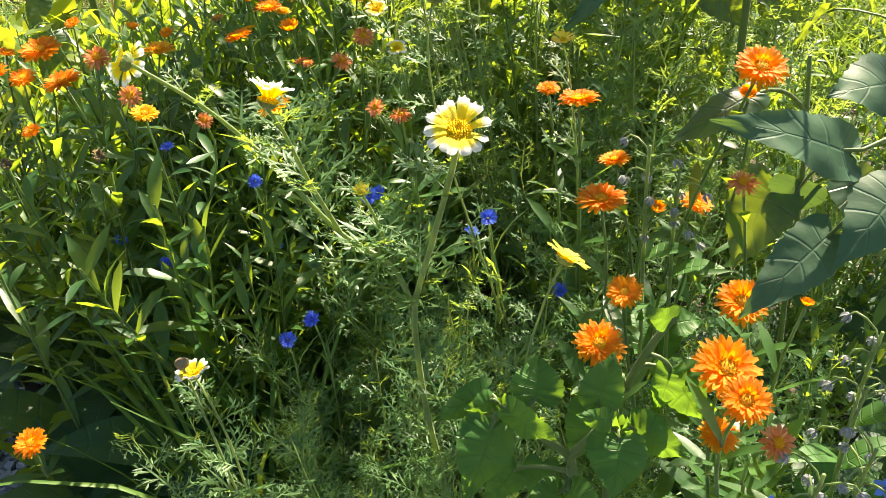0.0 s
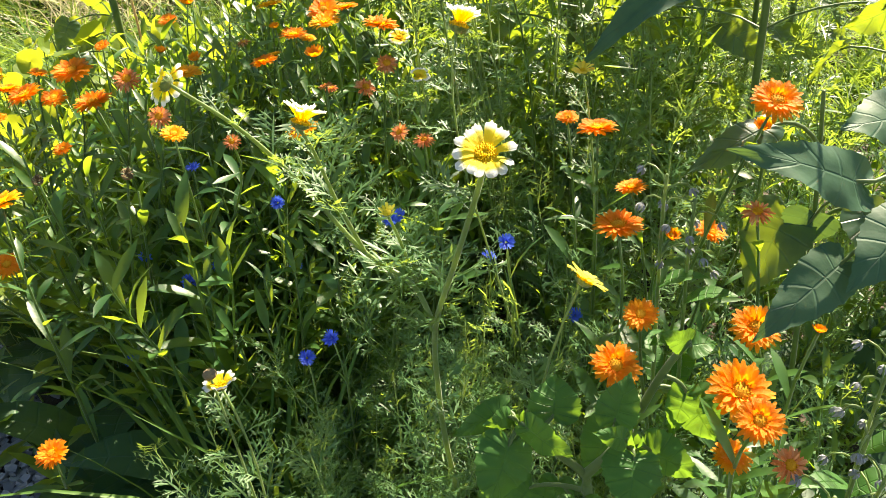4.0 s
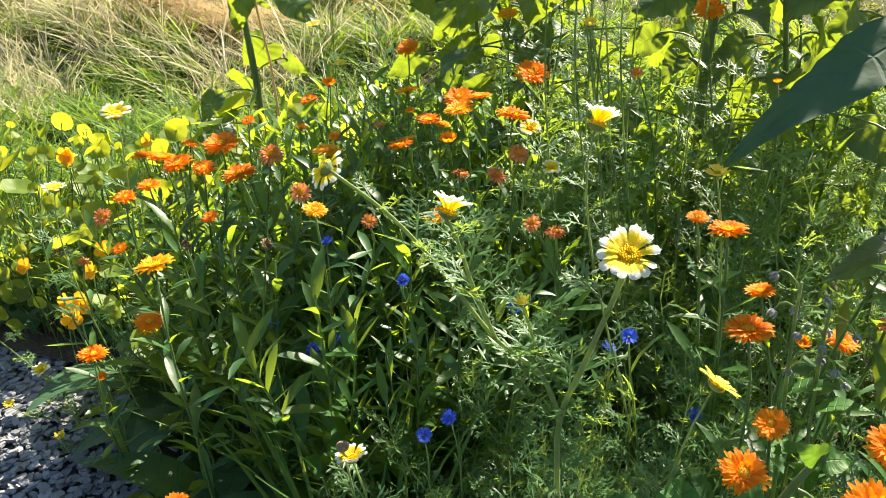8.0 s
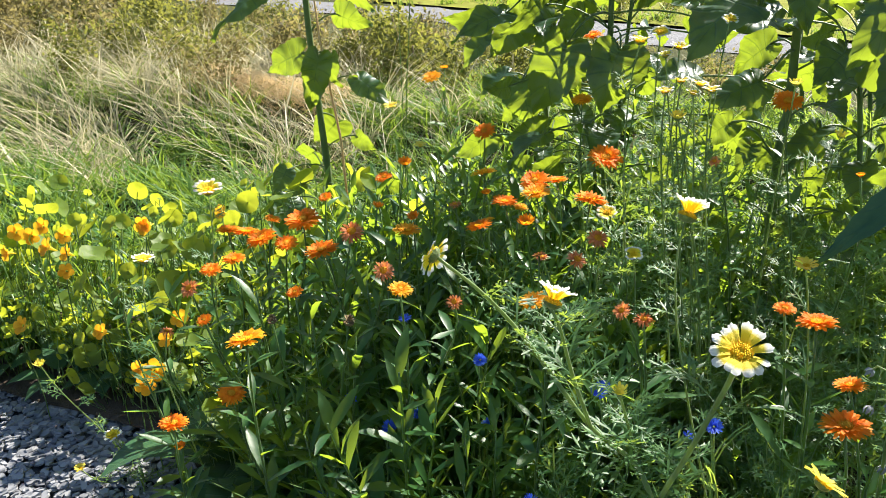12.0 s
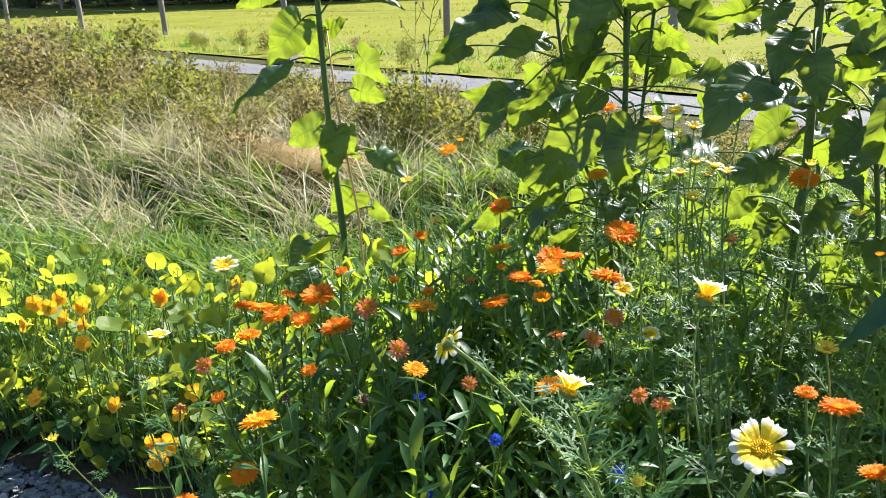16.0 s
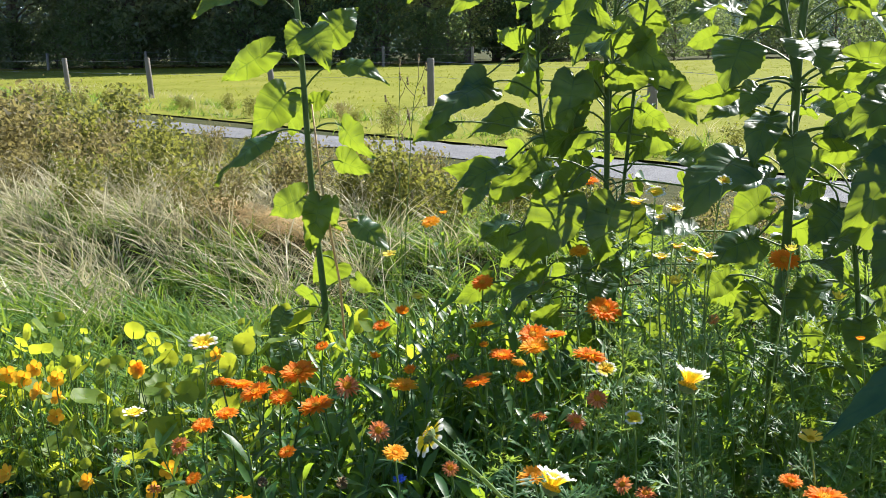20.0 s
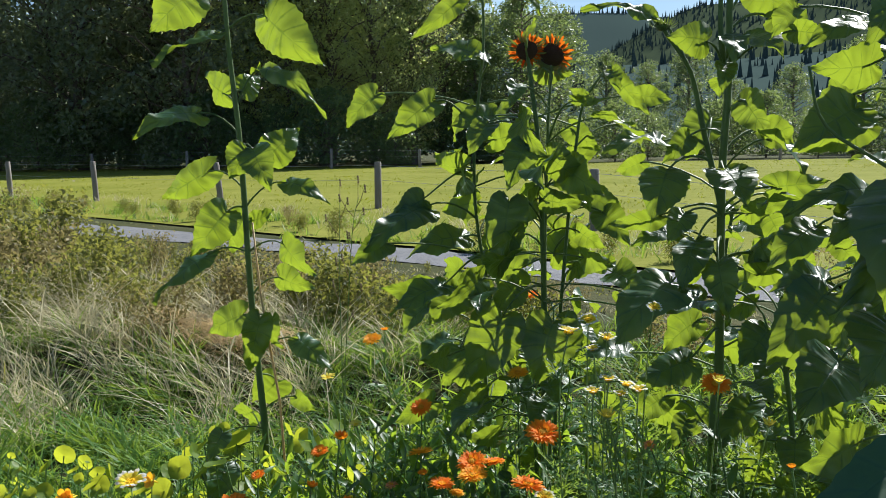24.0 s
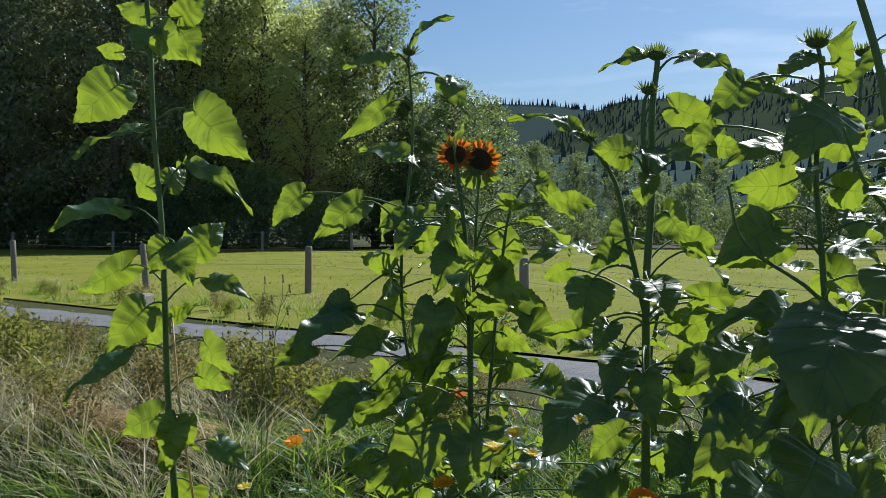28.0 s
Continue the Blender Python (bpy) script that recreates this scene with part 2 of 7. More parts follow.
M_DIMMED_SHRUB_LEAF = leaf_material("dimmed_shrub_leaf", (0.025, 0.055, 0.028), (0.055, 0.10, 0.046), (0.12, 0.17, 0.08), (0.40, 0.50, 0.13), 0.38, 0.45, 0.6, 0.3)
M_SUNLIT_BIRCH_LEAF = leaf_material("sunlit_birch_leaf", (0.10, 0.145, 0.05), (0.20, 0.25, 0.10), (0.34, 0.39, 0.17), (0.74, 0.80, 0.24), 0.56, 0.42, 0.6, 0.45)
M_ORANGE = leaf_material("orange_petal", (0.84, 0.20, 0.008), (0.90, 0.30, 0.012), (0.94, 0.42, 0.022), (1.0, 0.46, 0.012), 0.52, 0.5, 80.0, 0.25)
M_AMBER = leaf_material("amber_petal", (0.88, 0.36, 0.012), (0.92, 0.47, 0.018), (0.94, 0.58, 0.03), (1.0, 0.62, 0.02), 0.52, 0.5, 80.0, 0.25)
M_NASTURTIUM = leaf_material("nasturtium_petal", (0.88, 0.30, 0.010), (0.92, 0.42, 0.015), (0.94, 0.55, 0.03), (1.0, 0.55, 0.02), 0.5, 0.5, 80.0, 0.25)
M_FADED = leaf_material("faded_petal", (0.50, 0.13, 0.035), (0.68, 0.24, 0.08), (0.80, 0.46, 0.24), (0.95, 0.36, 0.09), 0.45, 0.6, 80.0, 0.2)
M_RED_RAY = leaf_material("rust_ray_petal", (0.22, 0.03, 0.006), (0.42, 0.07, 0.008), (0.70, 0.22, 0.015), (0.85, 0.22, 0.008), 0.42, 0.5, 40.0, 0.25)
M_BLUE = leaf_material("cornflower_petal", (0.04, 0.08, 0.52), (0.07, 0.15, 0.72), (0.13, 0.25, 0.84), (0.08, 0.18, 0.9), 0.42, 0.5, 80.0, 0.2)
M_YELLOW = leaf_material("yellow_petal", (0.84, 0.62, 0.03), (0.88, 0.72, 0.07), (0.90, 0.80, 0.16), (1.0, 0.82, 0.08), 0.5, 0.5, 80.0, 0.25)
M_DISC_ORANGE = leaf_material("orange_disc", (0.55, 0.20, 0.01), (0.80, 0.38, 0.015), (0.90, 0.52, 0.03), (1.0, 0.55, 0.02), 0.4, 0.7, 400.0, 0.2)
M_DISC_YELLOW = leaf_material("yellow_disc", (0.84, 0.52, 0.012), (0.90, 0.64, 0.018), (0.93, 0.74, 0.04), (1.0, 0.72, 0.02), 0.4, 0.7, 500.0, 0.2)
M_DISC_DARK = solid_material("dark_disc", [(0.3, (0.02, 0.012, 0.008)), (0.7, (0.07, 0.035, 0.015))], 300, 0.85, 0.9, 0.003)
M_SEED = solid_material("brown_seed_head", [(0.3, (0.10, 0.07, 0.03)), (0.7, (0.26, 0.19, 0.09))], 300, 0.9, 0.7, 0.002)


def daisy_petal_material():
    """Cream tips, yellow towards the disc."""
    m = leaf_material("cream_and_yellow_petal", (0.8, 0.8, 0.7), (0.84, 0.84, 0.76), (0.87, 0.87, 0.8), (0.9, 0.88, 0.7), 0.45, 0.5, 80.0, 0.25)
    nt = m.node_tree
    b = nt.nodes["Principled BSDF"]
    uv = nt.nodes.new("ShaderNodeUVMap")
    sep = nt.nodes.new("ShaderNodeSeparateXYZ")
    nt.links.new(uv.outputs[0], sep.inputs[0])
    nz = node(nt, "ShaderNodeTexNoise", Scale=9.0, Detail=3.0)
    nt.links.new(uv.outputs[0], nz.inputs["Vector"])
    f = add(nt, sep.outputs[1], nz.outputs["Fac"], 1.0, 0.16)
    col = ramp(nt, f, [(0.0, (0.90, 0.62, 0.012)), (0.64, (0.92, 0.74, 0.03)), (0.80, (0.90, 0.88, 0.74)), (1.0, (0.88, 0.87, 0.8))])
    nt.links.new(col, b.inputs["Base Color"])
    for n in nt.nodes:
        if n.bl_idname == "ShaderNodeBsdfTranslucent":
            nt.links.new(col, n.inputs["Color"])
    return m


M_DAISY = daisy_petal_material()
M_SOIL = solid_material("garden_soil", [(0.25, (0.025, 0.018, 0.012)), (0.75, (0.085, 0.062, 0.042))], 25, 0.95, 0.9, 0.03)
M_SLATE = solid_material("slate_chip", [(0.1, (0.05, 0.053, 0.06)), (0.5, (0.11, 0.115, 0.128)), (0.9, (0.23, 0.235, 0.245))], 18, 0.6, 0.4, 0.004, 6.0, None, 0.6)
M_SLATE_BED = solid_material("slate_dust", [(0.2, (0.035, 0.035, 0.037)), (0.8, (0.10, 0.10, 0.105))], 60, 0.9, 0.9, 0.02)
M_GRAVEL = solid_material("grey_gravel", [(0.2, (0.045, 0.047, 0.05)), (0.5, (0.095, 0.098, 0.104)), (0.85, (0.19, 0.192, 0.2))], 22, 0.9, 0.9, 0.03, 8.0)
M_GROUND = solid_material("meadow_ground", [(0.25, (0.016, 0.022, 0.008)), (0.5, (0.04, 0.048, 0.014)), (0.8, (0.085, 0.08, 0.032))], 6.0, 0.95, 0.9, 0.06, 10.0, spec=0.1)
M_PASTURE = solid_material("grazed_pasture", [(0.25, (0.08, 0.095, 0.011)), (0.5, (0.135, 0.152, 0.018)), (0.8, (0.22, 0.22, 0.045))], 2.0, 0.95, 0.9, 0.06, 10.0, spec=0.05)
M_POST = solid_material("weathered_post", [(0.2, (0.08, 0.07, 0.06)), (0.5, (0.17, 0.15, 0.13)), (0.85, (0.30, 0.275, 0.245))], 14, 0.9, 0.8, 0.01, 8.0, (6, 6, 0.6))
M_WIRE = solid_material("galvanised_wire", [(0.2, (0.35, 0.35, 0.35)), (0.8, (0.55, 0.55, 0.55))], 5, 0.45, 0.1, 0.001, 2.0, None, 0.0, 0.9)
M_BARK = solid_material("tree_bark", [(0.2, (0.05, 0.04, 0.03)), (0.8, (0.17, 0.14, 0.11))], 3, 0.95, 0.9, 0.05, 8.0, (3, 3, 0.5))
M_STRAW = leaf_material("cut_straw", (0.34, 0.23, 0.09), (0.52, 0.38, 0.17), (0.64, 0.5, 0.26), (0.6, 0.42, 0.18), 0.3, 0.5, 3.0, 0.4)


# ---- mesh helpers ----
class Shape:
    """Vertices, faces and texture places of one mesh in the making."""

    def __init__(self):
        self.v, self.f, self.uv, self.mi = [], [], [], []

    def grid(self, rows, uvs=None, mat=0):
        n0, w = len(self.v), len(rows[0])
        for i, r in enumerate(rows):
            self.v.extend(r)
            self.uv.extend(uvs[i] if uvs else [(j / max(1, w - 1) * 2 - 1, i / max(1, len(rows) - 1)) for j in range(w)])
        for i in range(len(rows) - 1):
            for j in range(w - 1):
                a = n0 + i * w + j
                self.f.append((a, a + 1, a + w + 1, a + w))
                self.mi.append(mat)

    def tube(self, pts, radii, sides=6, mat=0):
        pts = [Vector(p) for p in pts]
        rows = []
        for i, p in enumerate(pts):
            d = (pts[min(i + 1, len(pts) - 1)] - pts[max(i - 1, 0)]).normalized()
            a = d.orthogonal().normalized() if i == 0 else (a - d * a.dot(d)).normalized()
            b = d.cross(a)
            r = radii[i] if isinstance(radii, (list, tuple)) else radii
            rows.append([p + (a * math.cos(k * 2 * math.pi / sides) + b * math.sin(k * 2 * math.pi / sides)) * r for k in range(sides + 1)])
        self.grid(rows, None, mat)
        end = len(self.v)
        self.v.append(pts[-1])
        self.uv.append((0, 1))
        for k in range(sides):
            self.f.append((end - sides - 1 + k, end - sides + k, end))
            self.mi.append(mat)

    def dome(self, centre, normal, radius, height, rings=4, sides=10, mat=0):
        n = Vector(normal).normalized()
        a = n.orthogonal().normalized()
        b = n.cross(a)
        rows = []
        for i in range(rings + 1):
            u = i / rings * math.pi / 2
            rr, h = max(math.cos(u), 0.001) * radius, math.sin(u) * height
            rows.append([Vector(centre) + n * h + (a * math.cos(k * 2 * math.pi / sides) + b * math.sin(k * 2 * math.pi / sides)) * rr for k in range(sides + 1)])
        self.grid(rows, None, mat)

    def mesh(self, name, mats, smooth=True):
        me = bpy.data.meshes.new(name)
        me.from_pydata([tuple(p) for p in self.v], [], self.f)
        for m in mats:
            me.materials.append(m)
        uv = me.uv_layers.new(name="UVMap")
        idx = np.empty(len(me.loops), np.int32)
        me.loops.foreach_get("vertex_index", idx)
        uv.data.foreach_set("uv", np.array(self.uv, np.float32)[idx].ravel())
        if len(mats) > 1:
            me.polygons.foreach_set("material_index", np.array(self.mi, np.int32))
        if smooth:
            me.polygons.foreach_set("use_smooth", np.ones(len(me.polygons), bool))
        me.update()
        return me


def part(name, shape, mats, parent=None, label="", smooth=True):
    me = shape if isinstance(shape, bpy.types.Mesh) else shape.mesh(name, mats if isinstance(mats, (list, tuple)) else [mats], smooth)
    ob = new(name, me)
    if parent:
        ob.parent = parent
    if label:
        ob["label"] = label
    return ob


PROFILES = {
    "lance": lambda u: math.sin(math.pi * min(1, 0.06 + 0.94 * u) ** 0.85) ** 0.9,
    "spoon": lambda u: (0.28 + 0.72 * math.sin(math.pi * u ** 1.5) ** 0.8) * (1 - u ** 7),
    "grass": lambda u: (1 - u) ** 0.6 * (0.55 + 0.9 * u if u < 0.5 else 1),
    "petal": lambda u: (0.45 + 0.55 * u ** 0.6) * (1 - u ** 9) ** 0.5,
}


def blade(s, base, tip, width, normal, profile="lance", sag=0.1, fold=0.2, n=5, mat=0, twist=0.0):
    """A leaf or petal from base to tip, two strips wide, arched and folded along its rib."""
    base, tip = Vector(base), Vector(tip)
    ax = tip - base
    ln = ax.length
    ax.normalize()
    nm = Vector(normal)
    nm = nm - ax * nm.dot(ax)
    nm = nm.normalized() if nm.length > 1e-4 else ax.orthogonal().normalized()
    side = ax.cross(nm)
    rows, uvs = [], []
    for i in range(n + 1):
        u = i / n
        w = PROFILES[profile](min(u, 0.985)) * width * 0.5
        c, k = math.cos(twist * u), math.sin(twist * u)
        sd, up = side * c + nm * k, nm * c - side * k
        mid = base + ax * ln * u + nm * (ln * sag * 4 * u * (1 - u))
        rows.append([mid - sd * w + up * (fold * w), mid, mid + sd * w + up * (fold * w)])
        uvs.append([(-1, u), (0, u), (1, u)])
    s.grid(rows, uvs, mat)


HEART = [(0, 0), (-0.10, 0.24), (-0.13, 0.52), (-0.06, 0.82), (0.08, 0.98), (0.23, 1.0), (0.39, 0.92), (0.55, 0.73), (0.71, 0.48), (0.85, 0.25), (0.95, 0.09), (1.0, 0.0)]


def heart_leaf(s, base, tip, width, normal, rng, sag=0.08, wave=0.05, rows_n=26, fold=0.22, hang=0.22, pucker=0.022):
    """A heart-shaped toothed leaf: lobes behind the stalk, the blade puckered between its side veins, wavy and hanging towards the tip."""
    base, tip = Vector(base), Vector(tip)
    ax = tip - base
    ln = ax.length
    ax.normalize()
    nm = Vector(normal)
    nm = (nm - ax * nm.dot(ax)).normalized()
    side = ax.cross(nm)
    half = 4
    ph, ph2, curl = rng.random() * 6, rng.random() * 6, rng.uniform(0.2, 1.0) * hang
    lobe = rng.uniform(0.75, 1.2)
    rows, uvs = [], []
    for i in range(rows_n + 1):
        f = i / rows_n
        k = min(int(f * 11), 10)
        g = f * 11 - k
        ex = HEART[k][0] + (HEART[k + 1][0] - HEART[k][0]) * g
        ey = (HEART[k][1] + (HEART[k + 1][1] - HEART[k][1]) * g) * width * 0.5
        if ex < 0:
            ex *= lobe
        if i % 2 and 0 < i < rows_n - 1:
            ey *= 0.94
            ex -= 0.016
        xm = f ** 1.9
        row, uvr = [], []
        for j in range(-half, half + 1):
            q = j / half
            a = abs(q)
            x = xm + (ex - xm) * a ** 1.1
            z = ln * (sag * 2.4 + curl) * x * (1 - x) + a * a * ey * fold
            z += wave * ln * (math.sin(ph + x * 8 + q * 2.2) * a + 0.7 * math.sin(ph2 + x * 13 - q * 3) * a * a)
            z += pucker * ln * math.cos(f * 14 * math.pi) * a * (1.15 - a) * 2.5
            row.append(base + ax * (ln * x) + side * (ey * q) + nm * z)
            uvr.append((q, f))
        rows.append(row)
        uvs.append(uvr)
    s.grid(rows, uvs)


def bezier(p0, p1, p2, p3, n):
    p0, p1, p2, p3 = Vector(p0), Vector(p1), Vector(p2), Vector(p3)
    return [p0 * (1 - t) ** 3 + p1 * 3 * t * (1 - t) ** 2 + p2 * 3 * t * t * (1 - t) + p3 * t ** 3 for t in (i / n for i in range(n + 1))]


def smooth_line(pts, n):
    """A gently curved line through the given places."""
    pts = [Vector(p) for p in pts]
    ext = [pts[0] * 2 - pts[1]] + pts + [pts[-1] * 2 - pts[-2]]
    out = []
    for i in range(1, len(ext) - 2):
        p0, p1, p2, p3 = ext[i - 1:i + 3]
        for k in range(n):
            t = k / n
            out.append(0.5 * (2 * p1 + (p2 - p0) * t + (2 * p0 - 5 * p1 + 4 * p2 - p3) * t * t + (3 * p1 - p0 - 3 * p2 + p3) * t ** 3))
    return out + [pts[-1]]


def along(pts, f):
    x = f * (len(pts) - 1)
    i = min(int(x), len(pts) - 2)
    return pts[i].lerp(pts[i + 1], x - i), (pts[i + 1] - pts[i]).normalized()


def facing(place, normal, size, spin=0.0):
    q = Vector(normal).normalized().to_track_quat("Z", "Y").to_matrix().to_4x4()
    return Matrix.Translation(place) @ q @ pose(0, 0, 0, 0, 0, spin) @ Matrix.Scale(size, 4)


def thing(name, place, label, category, group="", kind=""):
    ob = new(name)
    ob.empty_display_size = 0.05
    ob.location = place
    return tagged(ob, label, category, group, kind)


def sliver(s, base, tip, width, nm, mat=0):
    """A small pointed lobe, creased along its middle."""
    ax = tip - base
    sd = ax.cross(nm).normalized() * width * 0.5
    mid = base.lerp(tip, 0.55)
    n = len(s.v)
    s.v += [base, mid - sd, tip, mid + sd]
    s.uv += [(0, 0), (-1, 0.5), (0, 1), (1, 0.5)]
    s.f += [(n, n + 1, n + 2), (n, n + 2, n + 3)]
    s.v[n + 2] = tip + nm * width * 0.3
    s.mi += [mat, mat]


def feather(s, base, tip, normal, rng, pairs=7, mat=0):
    """A twice-cut feathery leaf."""
    base, tip = Vector(base), Vector(tip)
    ax = tip - base
    ln = ax.length
    ax.normalize()
    nm = Vector(normal)
    nm = nm - ax * nm.dot(ax)
    nm = nm.normalized() if nm.length > 1e-4 else ax.orthogonal().normalized()
    side = ax.cross(nm)
    blade(s, base, tip, ln * 0.05, nm, "lance", 0.06, 0.0, 2, mat)
    for i in range(pairs):
        u = 0.2 + 0.75 * i / (pairs - 1) + rng.uniform(-0.04, 0.04)
        o = base + ax * ln * u + nm * ln * 0.24 * u * (1 - u)
        for sg in (-1, 1):
            l2 = ln * (0.36 * math.sin(math.pi * (0.18 + 0.75 * u)) + 0.05) * rng.uniform(0.6, 1.25)
            d = (side * sg + ax * rng.uniform(0.3, 1.1) + nm * rng.uniform(-0.5, 0.5)).normalized()
            e = o + d * l2
            sliver(s, o, e, l2 * 0.17, nm, mat)
            for k, f in ((1, 0.4), (-1, 0.6)):
                o2 = o + d * l2 * f
                d2 = (d * rng.uniform(0.6, 1.1) + d.cross(nm) * k * 0.8 + nm * rng.uniform(-0.3, 0.3)).normalized()
                sliver(s, o2, o2 + d2 * l2 * rng.uniform(0.35, 0.65), l2 * 0.13, nm, mat)


# ---- where the flowers, stems and leaves stand (metres) ----
CAL_FRONT = [
    (-0.66, 0.99, 0.77, 0.061, 4), (-0.78, 1.13, 0.58, 0.049, 0), (-0.91, 1.13, 0.5, 0.053, 0),
    (-0.91, 1.14, 0.44, 0.028, 3), (-0.65, 0.9, 0.38, 0.05, 0), (-0.69, 1.24, 0.74, 0.031, 0),
    (-0.92, 1.26, 0.72, 0.041, 2), (-0.58, 1.22, 0.7, 0.029, 6), (-1.23, 1.48, 0.6, 0.031, 6),
]
CAL_LEFT = [
    (-0.88, 1.56, 0.76, 0.037, 0), (-0.8, 1.54, 0.77, 0.075, 0), (-0.93, 1.45, 0.77, 0.049, 0),
    (-0.9, 1.47, 0.76, 0.055, 0), (-0.85, 1.44, 0.76, 0.065, 0), (-0.8, 1.45, 0.75, 0.047, 0),
    (-0.88, 1.37, 0.74, 0.045, 0), (-0.91, 1.33, 0.73, 0.042, 0),
]
CAL_MID = [
    (-0.7, 1.4, 0.76, 0.067, 0), (-0.67, 1.49, 0.77, 0.058, 2), (-0.53, 1.28, 0.78, 0.043, 2),
    (-0.55, 1.49, 0.78, 0.057, 4), (-0.46, 1.16, 0.8, 0.039, 4), (-0.36, 1.13, 0.8, 0.029, 2),
    (-0.89, 1.25, 0.66, 0.03, 0), (-1.01, 1.3, 0.6, 0.032, 2), (-0.46, 1.41, 0.76, 0.03, 6),
    (-0.7, 1.16, 0.72, 0.025, 6),
]
CAL_BACK = [
    (-0.85, 1.79, 0.74, 0.033, 0), (-0.75, 1.94, 0.75, 0.043, 0), (-0.68, 1.9, 0.8, 0.044, 3),
    (-0.7, 1.74, 0.74, 0.034, 3), (-0.56, 1.57, 0.78, 0.033, 3), (-0.51, 1.73, 0.76, 0.031, 2),
    (-0.44, 1.72, 0.84, 0.055, 4), (-0.46, 1.82, 0.91, 0.049, 1),
]
CAL_CENTRE = [
    (-0.38, 1.65, 0.8, 0.056, 0), (-0.32, 1.68, 0.84, 0.062, 0), (-0.27, 1.66, 0.85, 0.045, 0),
    (-0.31, 1.63, 0.83, 0.061, 4), (-0.33, 1.56, 0.82, 0.03, 4), (-0.4, 1.49, 0.8, 0.051, 0),
    (-0.39, 1.53, 0.8, 0.027, 4), (-0.31, 1.52, 0.8, 0.045, 3),
]
CAL_CENTRE_BACK = [
    (-0.19, 1.57, 0.84, 0.065, 0), (-0.19, 1.89, 0.84, 0.081, 0), (-0.16, 1.41, 0.82, 0.043, 2),
    (-0.26, 1.4, 0.78, 0.025, 2), (-0.19, 1.35, 0.8, 0.04, 2), (-0.2, 0.94, 0.9, 0.04, 4),
    (-0.09, 1.02, 0.86, 0.028, 2), (-0.43, 1.7, 0.8, 0.027, 3), (-0.26, 1.36, 0.8, 0.028, 2),
    (-0.06, 1.04, 0.84, 0.031, 2),
]
CAL_FAR = [
    (-0.81, 2.63, 0.88, 0.061, 4), (-0.35, 3.11, 0.95, 0.068, 0), (-0.78, 2.68, 0.9, 0.033, 3),
    (-0.14, 2.1, 1.0, 0.028, 3), (-0.26, 2.0, 0.95, 0.049, 4), (0.17, 1.7, 1.02, 0.057, 1),
    (0.04, 1.61, 0.92, 0.026, 2), (0.27, 1.44, 0.95, 0.02, 3),
]
CAL_RIGHT = [
    (0.37, 0.94, 0.93, 0.058, 1), (0.37, 0.98, 0.88, 0.029, 3), (0.18, 1.12, 0.82, 0.056, 0),
    (0.14, 1.16, 0.82, 0.032, 0), (0.23, 1.09, 0.74, 0.044, 0), (0.19, 0.89, 0.79, 0.058, 0),
    (0.28, 1.02, 0.7, 0.029, 3), (0.34, 1.05, 0.69, 0.044, 0),
]
CAL_NEAR = [
    (0.38, 0.98, 0.76, 0.043, 2), (0.2, 0.73, 0.77, 0.037, 1), (0.17, 0.68, 0.74, 0.051, 1),
    (0.29, 0.64, 0.74, 0.065, 1), (0.28, 0.54, 0.79, 0.042, 1), (0.28, 0.6, 0.69, 0.038, 0),
    (0.33, 0.58, 0.7, 0.038, 2), (0.33, 0.75, 0.74, 0.053, 1), (0.39, 0.73, 0.75, 0.02, 3),
]
DAISY_NEAR = [
    (0.039, 0.64, 1.003, 0.058, 1), (-0.149, 0.743, 0.99, 0.053, 2), (-0.237, 0.625, 0.75, 0.037, 0),
    (-0.247, 0.626, 0.765, 0.015, 6), (0.134, 0.689, 0.84, 0.049, 4), (-0.075, 0.778, 0.87, 0.02, 3),
    (-0.011, 1.088, 0.98, 0.069, 2), (0.158, 1.133, 0.9, 0.034, 3), (-0.284, 0.757, 1.03, 0.05, 5),
]
DAISY_BACK = [
    (-0.107, 1.497, 1.16, 0.046, 0), (-0.076, 1.615, 1.16, 0.038, 1), (-0.039, 1.502, 1.15, 0.036, 0),
    (-0.054, 1.255, 1.12, 0.031, 0), (-0.032, 1.29, 1.13, 0.031, 0), (-0.005, 1.265, 1.13, 0.029, 0),
    (-0.013, 1.246, 1.12, 0.025, 0), (0.014, 1.275, 1.12, 0.029, 0), (-0.06, 1.413, 1.15, 0.028, 0),
    (-0.033, 1.27, 1.08, 0.028, 3), (0.048, 1.654, 1.18, 0.032, 1),
]
DAISY_MID = [
    (-0.901, 1.342, 0.89, 0.061, 0), (-1.057, 1.325, 0.74, 0.05, 0), (-0.159, 1.585, 0.809, 0.045, 1),
    (-0.09, 1.289, 0.84, 0.032, 1), (0.141, 1.351, 1.12, 0.021, 3), (-0.744, 2.005, 0.92, 0.037, 3),
    (-0.579, 1.706, 0.9, 0.03, 3), (0.244, 1.519, 1.0, 0.024, 3),
]
DAISY_LOW = [
    (-1.463, 1.437, 0.4, 0.029, 3), (-1.319, 1.468, 0.2, 0.05, 0), (-1.403, 1.431, 0.12, 0.031, 3),
    (-1.224, 1.36, 0.1, 0.029, 3),
]
